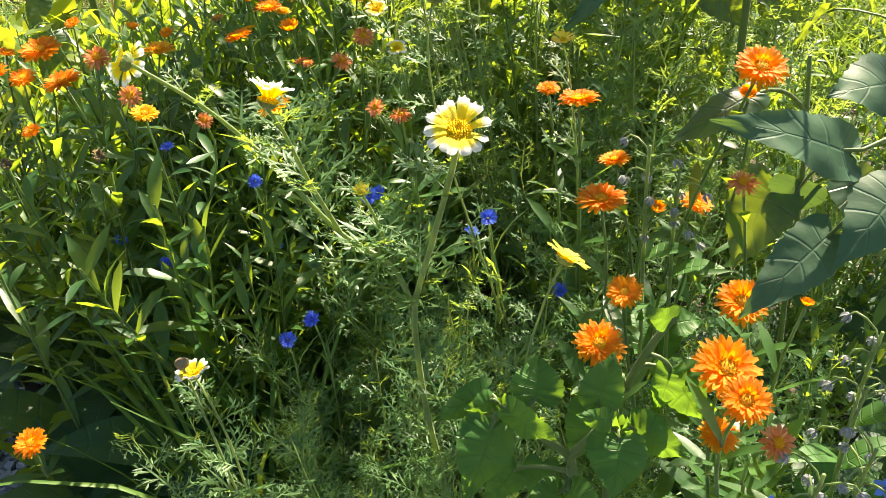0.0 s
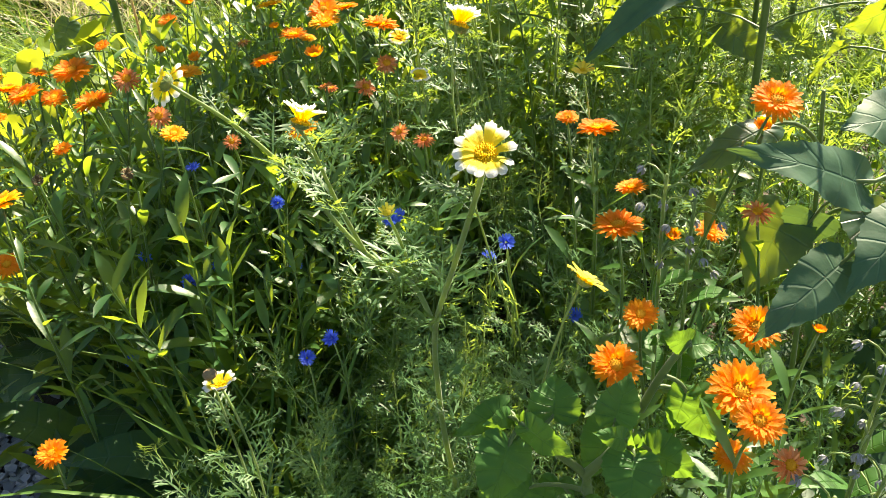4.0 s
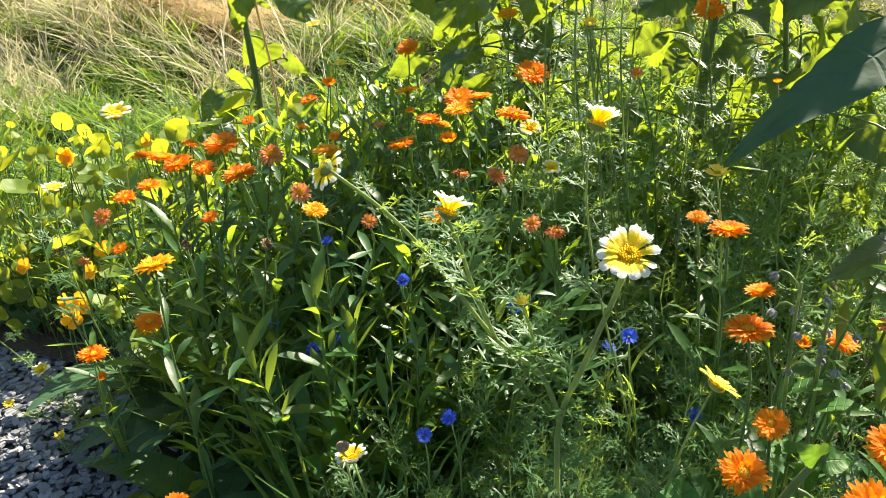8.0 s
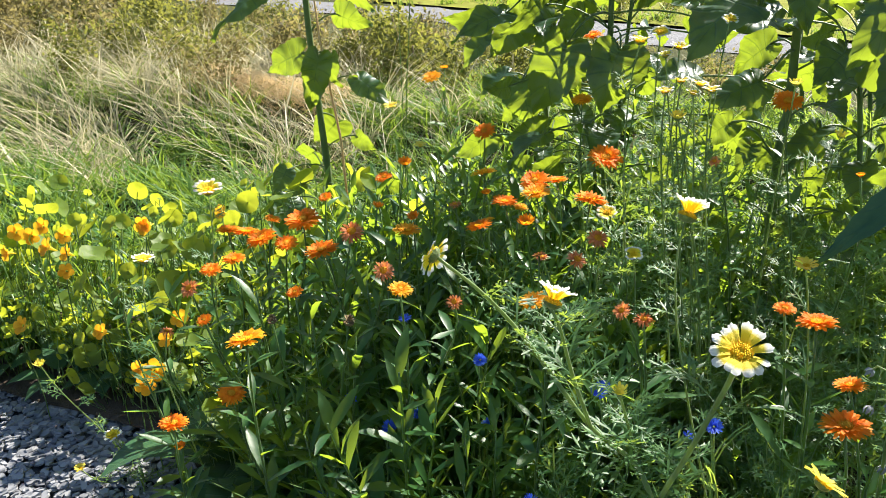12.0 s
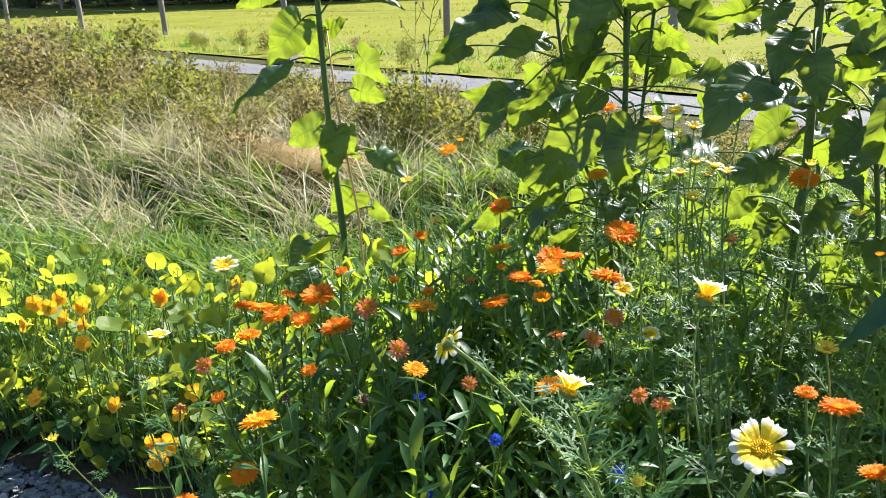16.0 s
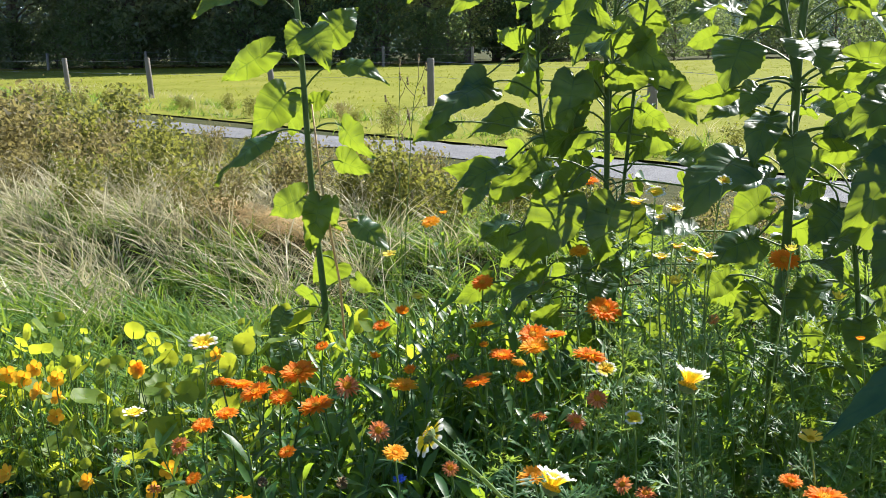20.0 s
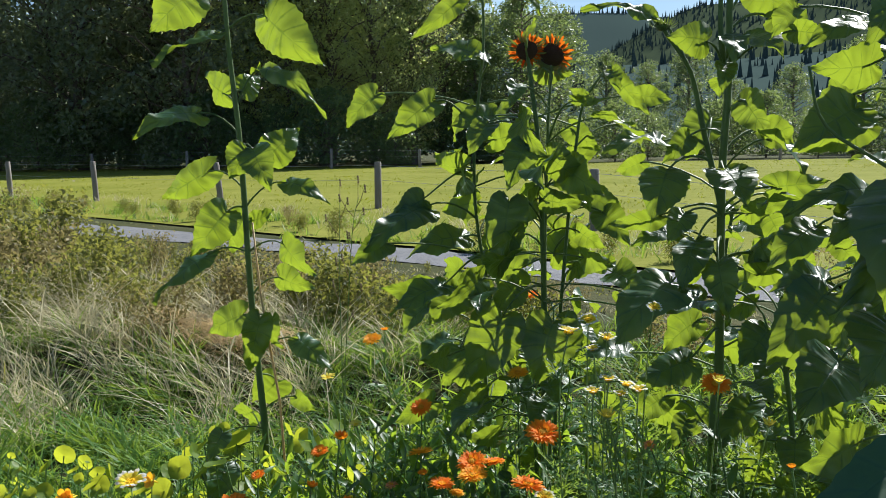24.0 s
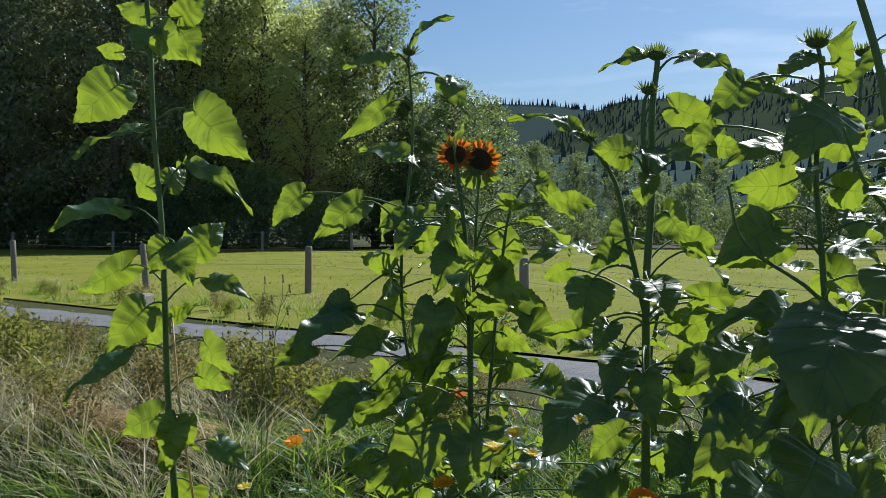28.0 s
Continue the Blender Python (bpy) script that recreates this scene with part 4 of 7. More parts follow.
# ---- flower heads, built once at a width of one ----
def calendula_meshes(style, seed):
    rng = random.Random(seed)
    s = Shape()
    rings = {0: [(26, 0.5, 0.02, 0.11), (22, 0.47, 0.24, 0.11), (18, 0.40, 0.5, 0.10), (12, 0.28, 0.8, 0.08)],
             2: [(20, 0.46, -0.25, 0.10), (16, 0.42, 0.15, 0.09), (12, 0.36, 0.6, 0.08)],
             3: [(18, 0.48, 0.75, 0.13), (14, 0.42, 0.95, 0.12)]}[style]
    for count, ln, lift, w in rings:
        for k in range(count):
            a = (k + rng.uniform(-0.3, 0.3)) * 2 * math.pi / count
            l2 = ln * rng.uniform(0.86, 1.04)
            up = lift + rng.uniform(-0.1, 0.1) * (2 if style == 2 else 1)
            d = Vector((math.cos(a), math.sin(a), 0))
            c0 = d * 0.09
            tip = c0 + (d * math.cos(up) + Vector((0, 0, math.sin(up)))) * (l2 - 0.09)
            blade(s, c0, tip, w * rng.uniform(0.85, 1.1), (0, 0, 1), "petal", rng.uniform(0.0, 0.07) - (0.12 if style == 3 else 0), 0.18, 4, 0, rng.uniform(-0.3, 0.3) * (3 if style == 2 else 1))
    petals = s
    d = Shape()
    d.dome((0, 0, 0.02), (0, 0, 1), 0.15, 0.07, 3, 12)
    for k in range(34):
        a, r = k * 2.4, 0.15 * math.sqrt(k / 34)
        p = Vector((math.cos(a) * r, math.sin(a) * r, 0.05))
        d.tube([p, p + Vector((math.cos(a) * 0.02, math.sin(a) * 0.02, 0.05))], [0.012, 0.008], 4)
    g = Shape()
    g.dome((0, 0, 0.02), (0, 0, -1), 0.14, 0.12, 3, 10)
    return petals, d, g


CAL = {}
for style, names in ((0, ("orange", "amber")), (2, ("faded",)), (3, ("orange",))):
    for variant in range(2):
        p, d, g = calendula_meshes(style, style * 10 + variant)
        for nm in names:
            mat = {"orange": M_ORANGE, "amber": M_AMBER, "faded": M_FADED}[nm]
            CAL[style, nm, variant] = (p.mesh("petals", [mat]), d.mesh("disc", [M_DISC_ORANGE]), g.mesh("calyx", [M_STEM]))


def head_normal(style, rng):
    if style == 1:
        return Vector((rng.uniform(-0.2, 0.2), -0.48, 0.87))
    if style == 2:
        return Vector((rng.uniform(-0.4, 0.4), rng.uniform(-0.7, 0.2), 0.7))
    return Vector((rng.uniform(-0.28, 0.28), rng.uniform(-0.5, 0.15), 1.0))


def calendula_plant(heads, label, foot, seed, leafy=16):
    rng = random.Random(seed)
    root = thing("marigold_plant", (*foot, 0.02), label, "marigold plant", "marigolds in the bed")
    o = Vector((*foot, 0.02))
    foliage = Shape()
    for x, y, z, d, style in heads:
        n = head_normal(style, rng).normalized()
        p = Vector((x, y, z)) - o
        b = Vector((p.x * 0.45 + rng.uniform(-0.05, 0.05), p.y * 0.45 + rng.uniform(-0.05, 0.05), 0))
        pts = bezier(b, b + Vector((rng.uniform(-0.12, 0.12), rng.uniform(-0.08, 0.08), p.z * 0.5)), p - n * 0.14 - Vector((rng.uniform(-0.06, 0.06), rng.uniform(-0.04, 0.04), 0.07)), p - n * d * 0.1, 10)
        s = Shape()
        s.tube(pts, [0.0030 - 0.0012 * i / 10 for i in range(11)], 6)
        part("stem", s, M_STEM, root)
        for i in range(leafy):
            f = 0.12 + 0.78 * (i + rng.random()) / leafy
            c, dr = along(pts, f)
            a = i * 2.4 + rng.uniform(-0.4, 0.4)
            out = Vector((math.cos(a), math.sin(a), rng.uniform(0.1, 0.9))).normalized()
            ln = rng.uniform(0.06, 0.12) * (1.15 - 0.6 * f)
            blade(foliage, c, c + out * ln, ln * rng.uniform(0.18, 0.28), Vector((0, 0, 1)) - out * 0.3, "spoon", rng.uniform(-0.02, 0.12), 0.25, 4, 0, rng.uniform(-0.6, 0.6))
        if style == 6:
            s = Shape()
            s.dome((0, 0, 0), (0, 0, -1), 0.35, 0.25, 3, 10)
            for q in range(26):
                a, e = q * 2.4, 0.15 + 1.3 * q / 26
                v = Vector((math.cos(a) * math.cos(e), math.sin(a) * math.cos(e), math.sin(e)))
                blade(s, v * 0.15, v * rng.uniform(0.42, 0.55), 0.16, Vector((0, 0, 1)) - v * 0.5, "lance", 0.2, 0.3, 3)
            h = part("seed_head", s, M_SEED if rng.random() < 0.5 else M_STEM, root, "knobbly ripening seed head")
            h.matrix_basis = facing(p, n, d, rng.uniform(0, 360))
            continue
        key = (2, "faded") if style == 2 else (3, "orange") if style == 3 else (0, "amber") if style == 4 else (0, "orange")
        me = CAL[(*key, rng.randrange(2))]
        tag = {2: "withering brownish-orange flower", 3: "half-open orange flower", 4: "golden orange flower"}.get(style, "open orange flower")
        h = part("flower_head", me[0], None, root, tag)
        h.matrix_basis = facing(p, n, d * 1.12, rng.uniform(0, 360))
        for nm, mm in (("disc", me[1]), ("calyx", me[2])):
            part(nm, mm, None, h)
    part("foliage", foliage, M_MARIGOLD_LEAF, root)
    return root


# ---- crown daisies ----
def petal_mesh(mat, w, seed):
    """A slim ray floret, grooved, widest near its toothed tip."""
    rng = random.Random(seed)
    s = Shape()
    rows, uvs = [], []
    curl = rng.uniform(0.0, 0.05)
    for i in range(8):
        u = i / 7
        ww = w * (0.42 + 0.58 * min(1.0, u / 0.7) ** 0.8) * (1.0 if u < 0.8 else 1.0 - 1.6 * (u - 0.8))
        row, uvr = [], []
        for j in range(5):
            q = j / 2 - 1
            teeth = (-0.02 * (j % 2) - 0.035 * q * q) if i == 7 else 0
            row.append(Vector((0.13 + 0.37 * u + teeth, q * ww * 0.5, 0.02 + 0.05 * math.sin(u * 2.2) - curl * u * u + 0.014 * math.cos(q * 4.5) * u + rng.uniform(-0.004, 0.004))))
            uvr.append((q, u))
        rows.append(row)
        uvs.append(uvr)
    s.grid(rows, uvs)
    return s.mesh("petal", [mat])


PETALS = [petal_mesh(M_DAISY, w, k) for k, w in enumerate((0.17, 0.145, 0.185))]
PETALS_Y = [petal_mesh(M_YELLOW, w, k) for k, w in enumerate((0.18, 0.16, 0.19))]


def daisy_disc():
    """Domed disc: a thick outer wreath of florets round a dimpled middle."""
    s = Shape()
    s.dome((0, 0, -0.01), (0, 0, 1), 0.165, 0.07, 4, 14)
    rng = random.Random(2)
    for k in range(90):
        a, r = k * 2.39996, 0.175 * math.sqrt((k + 0.5) / 90)
        lift = 0.045 + 0.05 * math.sin(math.pi * min(1.0, r / 0.155)) ** 1.5
        p = Vector((math.cos(a) * r, math.sin(a) * r, lift - 0.03))
        o = Vector((math.cos(a), math.sin(a), 0)) * 0.012
        s.tube([p, p + o + Vector((0, 0, 0.035 + rng.uniform(0, 0.014)))], [0.013, 0.016], 4)
    return s.mesh("disc", [M_DISC_YELLOW])


def daisy_calyx():
    s = Shape()
    s.dome((0, 0, 0.005), (0, 0, -1), 0.17, 0.12, 4, 12)
    for k in range(12):
        a = k * math.pi / 6
        d = Vector((math.cos(a), math.sin(a), 0))
        blade(s, d * 0.13 + Vector((0, 0, -0.07)), d * 0.2 + Vector((0, 0, 0.02)), 0.08, d, "lance", 0.05, 0.1, 2)
    return s.mesh("calyx", [M_PALE_STEM])


def half_open():
    """A small cupped yellow flower."""
    rng = random.Random(4)
    s = Shape()
    s.dome((0, 0, 0), (0, 0, -1), 0.26, 0.22, 3, 10, 1)
    s.dome((0, 0, 0), (0, 0, 1), 0.24, 0.14, 3, 10)
    for k in range(12):
        a = k * math.pi / 6 + rng.uniform(-0.1, 0.1)
        d = Vector((math.cos(a), math.sin(a), 0))
        blade(s, d * 0.2, d * rng.uniform(0.38, 0.52) + Vector((0, 0, rng.uniform(0.12, 0.34))), 0.2, (0, 0, 1), "petal", -0.05, 0.2, 4)
    return s.mesh("flower_bud", [M_YELLOW, M_PALE_STEM])


CUP = half_open()
DISC, CALYX = daisy_disc(), daisy_calyx()


def daisy_head(root, p, n, d, rng, yellow=False, petals=14, lift=0.0, missing=()):
    h = part("flower_head", DISC, None, root, "yellow daisy flower" if yellow else "cream-tipped yellow daisy flower")
    h.matrix_basis = facing(p, n, d * 1.06, rng.uniform(0, 360))
    part("calyx", CALYX, None, h)
    for k in range(petals):
        if k in missing:
            continue
        q = part("petal", (PETALS_Y if yellow else PETALS)[k % 3], None, h)
        q.matrix_basis = pose(0, 0, 0.004 * (k % 2), rng.uniform(-14, 14), -lift + rng.uniform(-9, 9), k * 360 / petals + rng.uniform(-5, 5)) @ Matrix.Scale(rng.uniform(0.92, 1.05), 4)
    return h


def daisy_plant(heads, label, foot, seed, leafy=7, thick=0.004, group="crown daisies in the bed", spread=0.5, routes=None):
    rng = random.Random(seed)
    o = Vector((*foot, 0.02))
    root = thing("crown_daisy_plant", o, label, "daisy plant", group)
    foliage = Shape()
    fork = None
    for k, (x, y, z, d, style) in enumerate(heads):
        n = {0: Vector((rng.uniform(-0.2, 0.2), rng.uniform(-0.3, 0.1), 1)), 1: Vector((0.08, -0.46, 0.88)), 2: Vector((0.3, 0.34, 0.88)), 3: Vector((0, -0.2, 1)), 6: Vector((0, -0.1, 1)), 4: Vector((0.55, 0.35, 0.75)), 5: Vector((-0.75, 0.25, 0.25))}[style].normalized()
        p = Vector((x, y, z)) - o
        b = Vector((p.x * spread * 0.6 + rng.uniform(-0.03, 0.03), p.y * spread * 0.6 + rng.uniform(-0.03, 0.03), 0))
        mid = b.lerp(p, 0.5) + Vector((rng.uniform(-0.1, 0.1), rng.uniform(-0.06, 0.06), p.z * 0.08))
        pull = 0.28 if style == 5 else 0.16
        pts = bezier(b, mid * 0.8, p - n * pull + Vector((rng.uniform(-0.04, 0.04), rng.uniform(-0.04, 0.04), 0)), p - n * d * 0.1, 12)
        t0 = thick
        if routes and k in routes:
            t0, way = routes[k]
            pts = smooth_line([Vector(q) - o for q in way] + [p - n * d * 0.1], 4)
        m = len(pts)
        s = Shape()
        s.tube(pts, [t0 * (1 - 0.45 * i / m) for i in range(m)], 8)
        part("stem", s, M_PALE_STEM, root)
        for i in range(leafy):
            f = 0.1 + 0.78 * (i + rng.random()) / leafy
            c, dr = along(pts, f)
            a = i * 2.4 + rng.uniform(-0.5, 0.5)
            out = Vector((math.cos(a), math.sin(a), rng.uniform(0.0, 0.9))).normalized()
            feather(foliage, c, c + out * rng.uniform(0.05, 0.10) * (1.15 - 0.6 * f), Vector((0, 0, 1)), rng, 6)
        if style == 6:
            s = Shape()
            s.dome((0, 0, 0), (0, 0, 1), 0.5, 0.3, 4, 12)
            s.dome((0, 0, 0), (0, 0, -1), 0.5, 0.4, 3, 12)
            bd = part("flower_bud", s, M_SEED, root, "closed grey-green flower bud")
            bd.matrix_basis = facing(p, n, d)
            continue
        if style == 3 and d < 0.03:
            bd = part("flower_bud", CUP, None, root, "half-open small yellow flower")
            bd.matrix_basis = facing(p, n, d * 1.1, rng.uniform(0, 360))
        else:
            daisy_head(root, p, n, d, rng, style in (3, 4), 16 if style == 1 else 15 if style == 2 else 13, {1: 8, 2: 42, 5: -10, 4: 10}.get(style, 18), (10, 11) if style == 5 else (5,) if style == 1 else ())
    part("foliage", foliage, M_FERN_LEAF, root)
    return root


# ---- filler plants without flowers, built once and set out ----
def filler_marigold(seed, height=0.64, stems=4, leaves=28):
    rng = random.Random(seed)
    root = thing("marigold_plant", (0, 0, -50), "leafy green marigold plant with lance-shaped leaves", "marigold plant", "leafy plants in the bed")
    for k in range(stems):
        st, fo = Shape(), Shape()
        a = k * 2.4 + rng.uniform(-0.5, 0.5)
        rr = rng.uniform(0.03, 0.16)
        h = height * rng.uniform(0.75, 1.05)
        top = Vector((math.cos(a) * rr, math.sin(a) * rr, h))
        pts = bezier((0, 0, 0), (0, 0, h * 0.4), (top.x * 0.8, top.y * 0.8, h * 0.7), top, 6)
        st.tube(pts, [0.0034 - 0.0016 * i / 6 for i in range(7)], 5)
        for i in range(leaves):
            f = 0.03 + 0.97 * (i + rng.random()) / leaves
            f = min(f, 1.0)
            c, dr = along(pts, f)
            b = i * 2.4 + rng.uniform(-0.5, 0.5)
            out = (Vector((math.cos(b), math.sin(b), rng.uniform(-0.2, 1.1))) + dr * f * 0.5).normalized()
            ln = rng.uniform(0.06, 0.135) * (1.12 - 0.45 * f)
            blade(fo, c, c + out * ln, ln * rng.uniform(0.16, 0.27), Vector((0, 0, 1)) - out * 0.3, "spoon" if i % 3 else "lance", rng.uniform(-0.05, 0.14), 0.25, 4, 0, rng.uniform(-0.7, 0.7))
        part("foliage", fo, M_MARIGOLD_LEAF, part("stem", st, M_STEM, root))
    return root


def filler_daisy(seed, height=0.72, stems=4, leaves=21):
    rng = random.Random(seed)
    root = thing("crown_daisy_plant", (0, 0, -50), "green daisy plant with finely cut feathery leaves", "daisy plant", "leafy plants in the bed")
    for k in range(stems):
        st, fo = Shape(), Shape()
        a = k * 2.4 + rng.uniform(-0.5, 0.5)
        rr = rng.uniform(0.06, 0.27)
        h = height * rng.uniform(0.7, 1.08)
        top = Vector((math.cos(a) * rr, math.sin(a) * rr, h))
        pts = bezier((0, 0, 0), (0, 0, h * 0.4), (top.x * 0.8, top.y * 0.8, h * 0.7), top, 6)
        st.tube(pts, [0.0022 - 0.0012 * i / 6 for i in range(7)], 5)
        for i in range(leaves):
            f = min(1.0, 0.06 + 0.94 * (i + rng.random()) / leaves)
            c, dr = along(pts, f)
            b = i * 2.4 + rng.uniform(-0.5, 0.5)
            out = (Vector((math.cos(b), math.sin(b), rng.uniform(0.0, 0.8))) + dr * f * 0.6).normalized()
            feather(fo, c, c + out * rng.uniform(0.06, 0.11) * (1.1 - 0.35 * f), Vector((0, 0, 1)), rng, 5)
        part("foliage", fo, M_FERN_LEAF, part("stem", st, M_PALE_STEM, root))
    return root


def filler_round(seed, height=0.46, count=15, radius=0.2):
    """Trailing plant with round shield leaves on thin stalks."""
    rng = random.Random(seed)
    root = thing("nasturtium_plant", (0, 0, -50), "nasturtium with round yellow-green leaves", "nasturtium", "nasturtiums along the bed")
    for k in range(count):
        s = Shape()
        a, rr = rng.uniform(0, 6.3), radius * math.sqrt(rng.random())
        top = Vector((math.cos(a) * rr, math.sin(a) * rr, height * rng.uniform(0.25, 1.0)))
        s.tube(bezier((top.x * 0.4, top.y * 0.4, 0), (top.x * 0.5, top.y * 0.5, top.z * 0.5), (top.x, top.y, top.z * 0.7), top, 4), 0.0018, 4)
        n = Vector((rng.uniform(-0.9, 0.9), rng.uniform(-1.3, 0.7), rng.uniform(0.25, 1.0))).normalized()
        u = n.orthogonal().normalized()
        v = n.cross(u)
        r = 0.013 + 0.034 * rng.random() ** 1.6
        rows, uvs = [], []
        for i in range(4):
            q = i / 3
            rows.append([top + (u * math.cos(j * math.pi / 6) + v * math.sin(j * math.pi / 6)) * r * q * (1 + 0.06 * math.sin(j * 2.2 + k)) + n * (0.22 * r * q * q + 0.1 * r * q * math.sin(j * 1.57 + k)) for j in range(13)])
            uvs.append([(q, j / 12) for j in range(13)])
        s.grid(rows, uvs, 1)
        part("leaf", s, [M_STEM, M_ROUND_LEAF], root)
    return root


def filler_grass(seed, height=0.5, count=30, radius=0.07, wide=0.010):
    rng = random.Random(seed)
    fo = Shape()
    for k in range(count):
        a, rr = rng.uniform(0, 6.3), radius * rng.random()
        o = Vector((math.cos(a) * rr, math.sin(a) * rr, 0))
        h = height * rng.uniform(0.5, 1.1)
        d = Vector((math.cos(a), math.sin(a), 0)) * rng.uniform(0.15, 0.75) * h
        blade(fo, o, o + d + Vector((0, 0, h * rng.uniform(0.55, 0.95))), wide * rng.uniform(0.6, 1.3), Vector((0, 0, 1)), "grass", rng.uniform(0.08, 0.25), 0.3, 5, 0, rng.uniform(-0.5, 0.5))
    ob = part("grass_tuft", fo, M_GRASS)
    ob.location = (0, 0, -50)
    return tagged(ob, "tuft of long arching green grass", "grass", "grass tufts in the bed")


def filler_broad(seed, count=8, ln=0.2):
    """Low rosette of large soft leaves."""
    rng = random.Random(seed)
    root = thing("broad_leaf_plant", (0, 0, -50), "low plant with large soft dark green leaves", "leafy plant", "leafy plants in the bed")
    for k in range(count):
        a = k * 2.4 + rng.uniform(-0.3, 0.3)
        l2 = ln * rng.uniform(0.7, 1.15)
        lift = rng.uniform(0.2, 0.9)
        d = Vector((math.cos(a), math.sin(a), 0))
        b = d * 0.05 + Vector((0, 0, 0.10 * lift + 0.03))
        s = Shape()
        s.tube([(0, 0, 0), tuple(d * 0.03 + Vector((0, 0, 0.05))), tuple(b)], 0.003, 5)
        blade(s, b, b + d * l2 + Vector((0, 0, l2 * (lift - 0.45))), l2 * rng.uniform(0.4, 0.55), (0, 0, 1), "lance", 0.14, 0.15, 10, 1, rng.uniform(-0.4, 0.4))
        part("leaf", s, [M_STEM, M_DOCK_LEAF], root)
    return root


def set_out(templates, places, zmin=0.02, scale=(0.85, 1.15), tilt=8):
    for k, (x, y, sc) in enumerate(places):
        src = templates[k % len(templates)]
        c = copy_thing(src, pose(x, y, zmin, rnd.uniform(-tilt, tilt), rnd.uniform(-tilt, tilt), rnd.uniform(0, 360)))
        q = sc * rnd.uniform(*scale)
        c.scale = (q, q, q)


def drop(templates):
    for o in templates:
        for c in (*o.children_recursive, o):
            bpy.data.objects.remove(c)


def scatter(count, x0, x1, y0, y1, keep, gap, seed):
    rng = random.Random(seed)
    got = []
    for _ in range(count * 30):
        x, y = rng.uniform(x0, x1), rng.uniform(y0, y1)
        if keep(x, y) and all((x - a) ** 2 + (y - b) ** 2 > gap * gap for a, b in got):
            got.append((x, y))
            if len(got) >= count:
                break
    return got


# ---- the bed: flowering plants ----
calendula_plant(CAL_FRONT, "marigold with golden and orange flowers at the bed's edge", (-0.78, 1.25), 1)
calendula_plant(CAL_LEFT, "marigold with a cluster of bright orange flowers", (-0.9, 1.55), 2)
calendula_plant(CAL_MID, "marigold with orange and withering flowers", (-0.62, 1.45), 3)
calendula_plant(CAL_BACK, "marigold with small orange flowers before the grass", (-0.65, 1.85), 4)
calendula_plant(CAL_CENTRE, "marigold with a dense cluster of orange flowers", (-0.36, 1.68), 5)
calendula_plant(CAL_CENTRE_BACK, "marigold with large orange and faded flowers", (-0.18, 1.5), 6)
calendula_plant(CAL_FAR[:2], "tall marigold with orange flowers beneath the sunflowers", (-0.5, 2.65), 7)
calendula_plant(CAL_FAR[2:5], "marigold with yellow-orange flowers beneath the sunflowers", (-0.25, 2.4), 8)
calendula_plant(CAL_FAR[5:], "marigold with a dark-eyed orange flower", (0.25, 1.8), 9)
calendula_plant(CAL_RIGHT, "marigold with open orange flowers among dark foliage", (0.3, 1.15), 10)
calendula_plant(CAL_NEAR, "marigold with large pale-edged orange flowers", (0.33, 0.85), 11)

# one pale main stem, forked, carries the large flowers
FORK = (-0.026, 0.752, 0.735)
FORKS = {0: (0.0046, [(0.0, 0.80, 0.02), (-0.002, 0.79, 0.2), (-0.009, 0.78, 0.41), (-0.024, 0.78, 0.534), (-0.029, 0.77, 0.635), FORK, (0.002, 0.70, 0.848), (0.031, 0.655, 0.959)]),
         1: (0.0028, [(-0.108, 0.80, 0.806), (-0.128, 0.77, 0.89), (-0.141, 0.75, 0.958)]),
         2: (0.0026, [FORK, (-0.047, 0.79, 0.762), (-0.066, 0.80, 0.82)]),
         3: (0.0034, [FORK, (-0.053, 0.78, 0.775), (-0.11, 0.80, 0.808), (-0.178, 0.80, 0.902), (-0.226, 0.78, 0.971)])}
for k, (heads, foot, text) in enumerate((
        (DAISY_NEAR[:2] + DAISY_NEAR[5:6] + DAISY_NEAR[8:9], (0.0, 0.80), "branching crown daisy with large cream-tipped yellow flowers"),
        (DAISY_NEAR[2:4], (-0.2, 0.7), "small crown daisy with an open yellow flower"),
        (DAISY_NEAR[4:5], (0.12, 0.72), "crown daisy with a yellow flower seen from behind"),
        (DAISY_NEAR[6:8], (0.15, 1.3), "crown daisy with a long stem and yellow flowers"),
        (DAISY_BACK[:4], (0.0, 1.75), "tall crown daisy with pale flowers"),
        (DAISY_BACK[4:], (0.08, 1.7), "tall crown daisy with clustered yellow flowers"),
        (DAISY_MID[:2], (-0.98, 1.5), "crown daisy with cream flowers beside the nasturtiums"),
        (DAISY_MID[2:4], (-0.12, 1.55), "crown daisy with small white and yellow flowers"),
        (DAISY_MID[4:], (0.2, 1.9), "thin crown daisy with yellow buds"),
        (DAISY_LOW, (-1.4, 1.7), "sprawling crown daisy over the slate chips"))):
    daisy_plant(heads, text, foot, 20 + k, 15 if k < 9 else 6, 0.0026 if k < 1 else 0.0021, routes=FORKS if k == 0 else None)


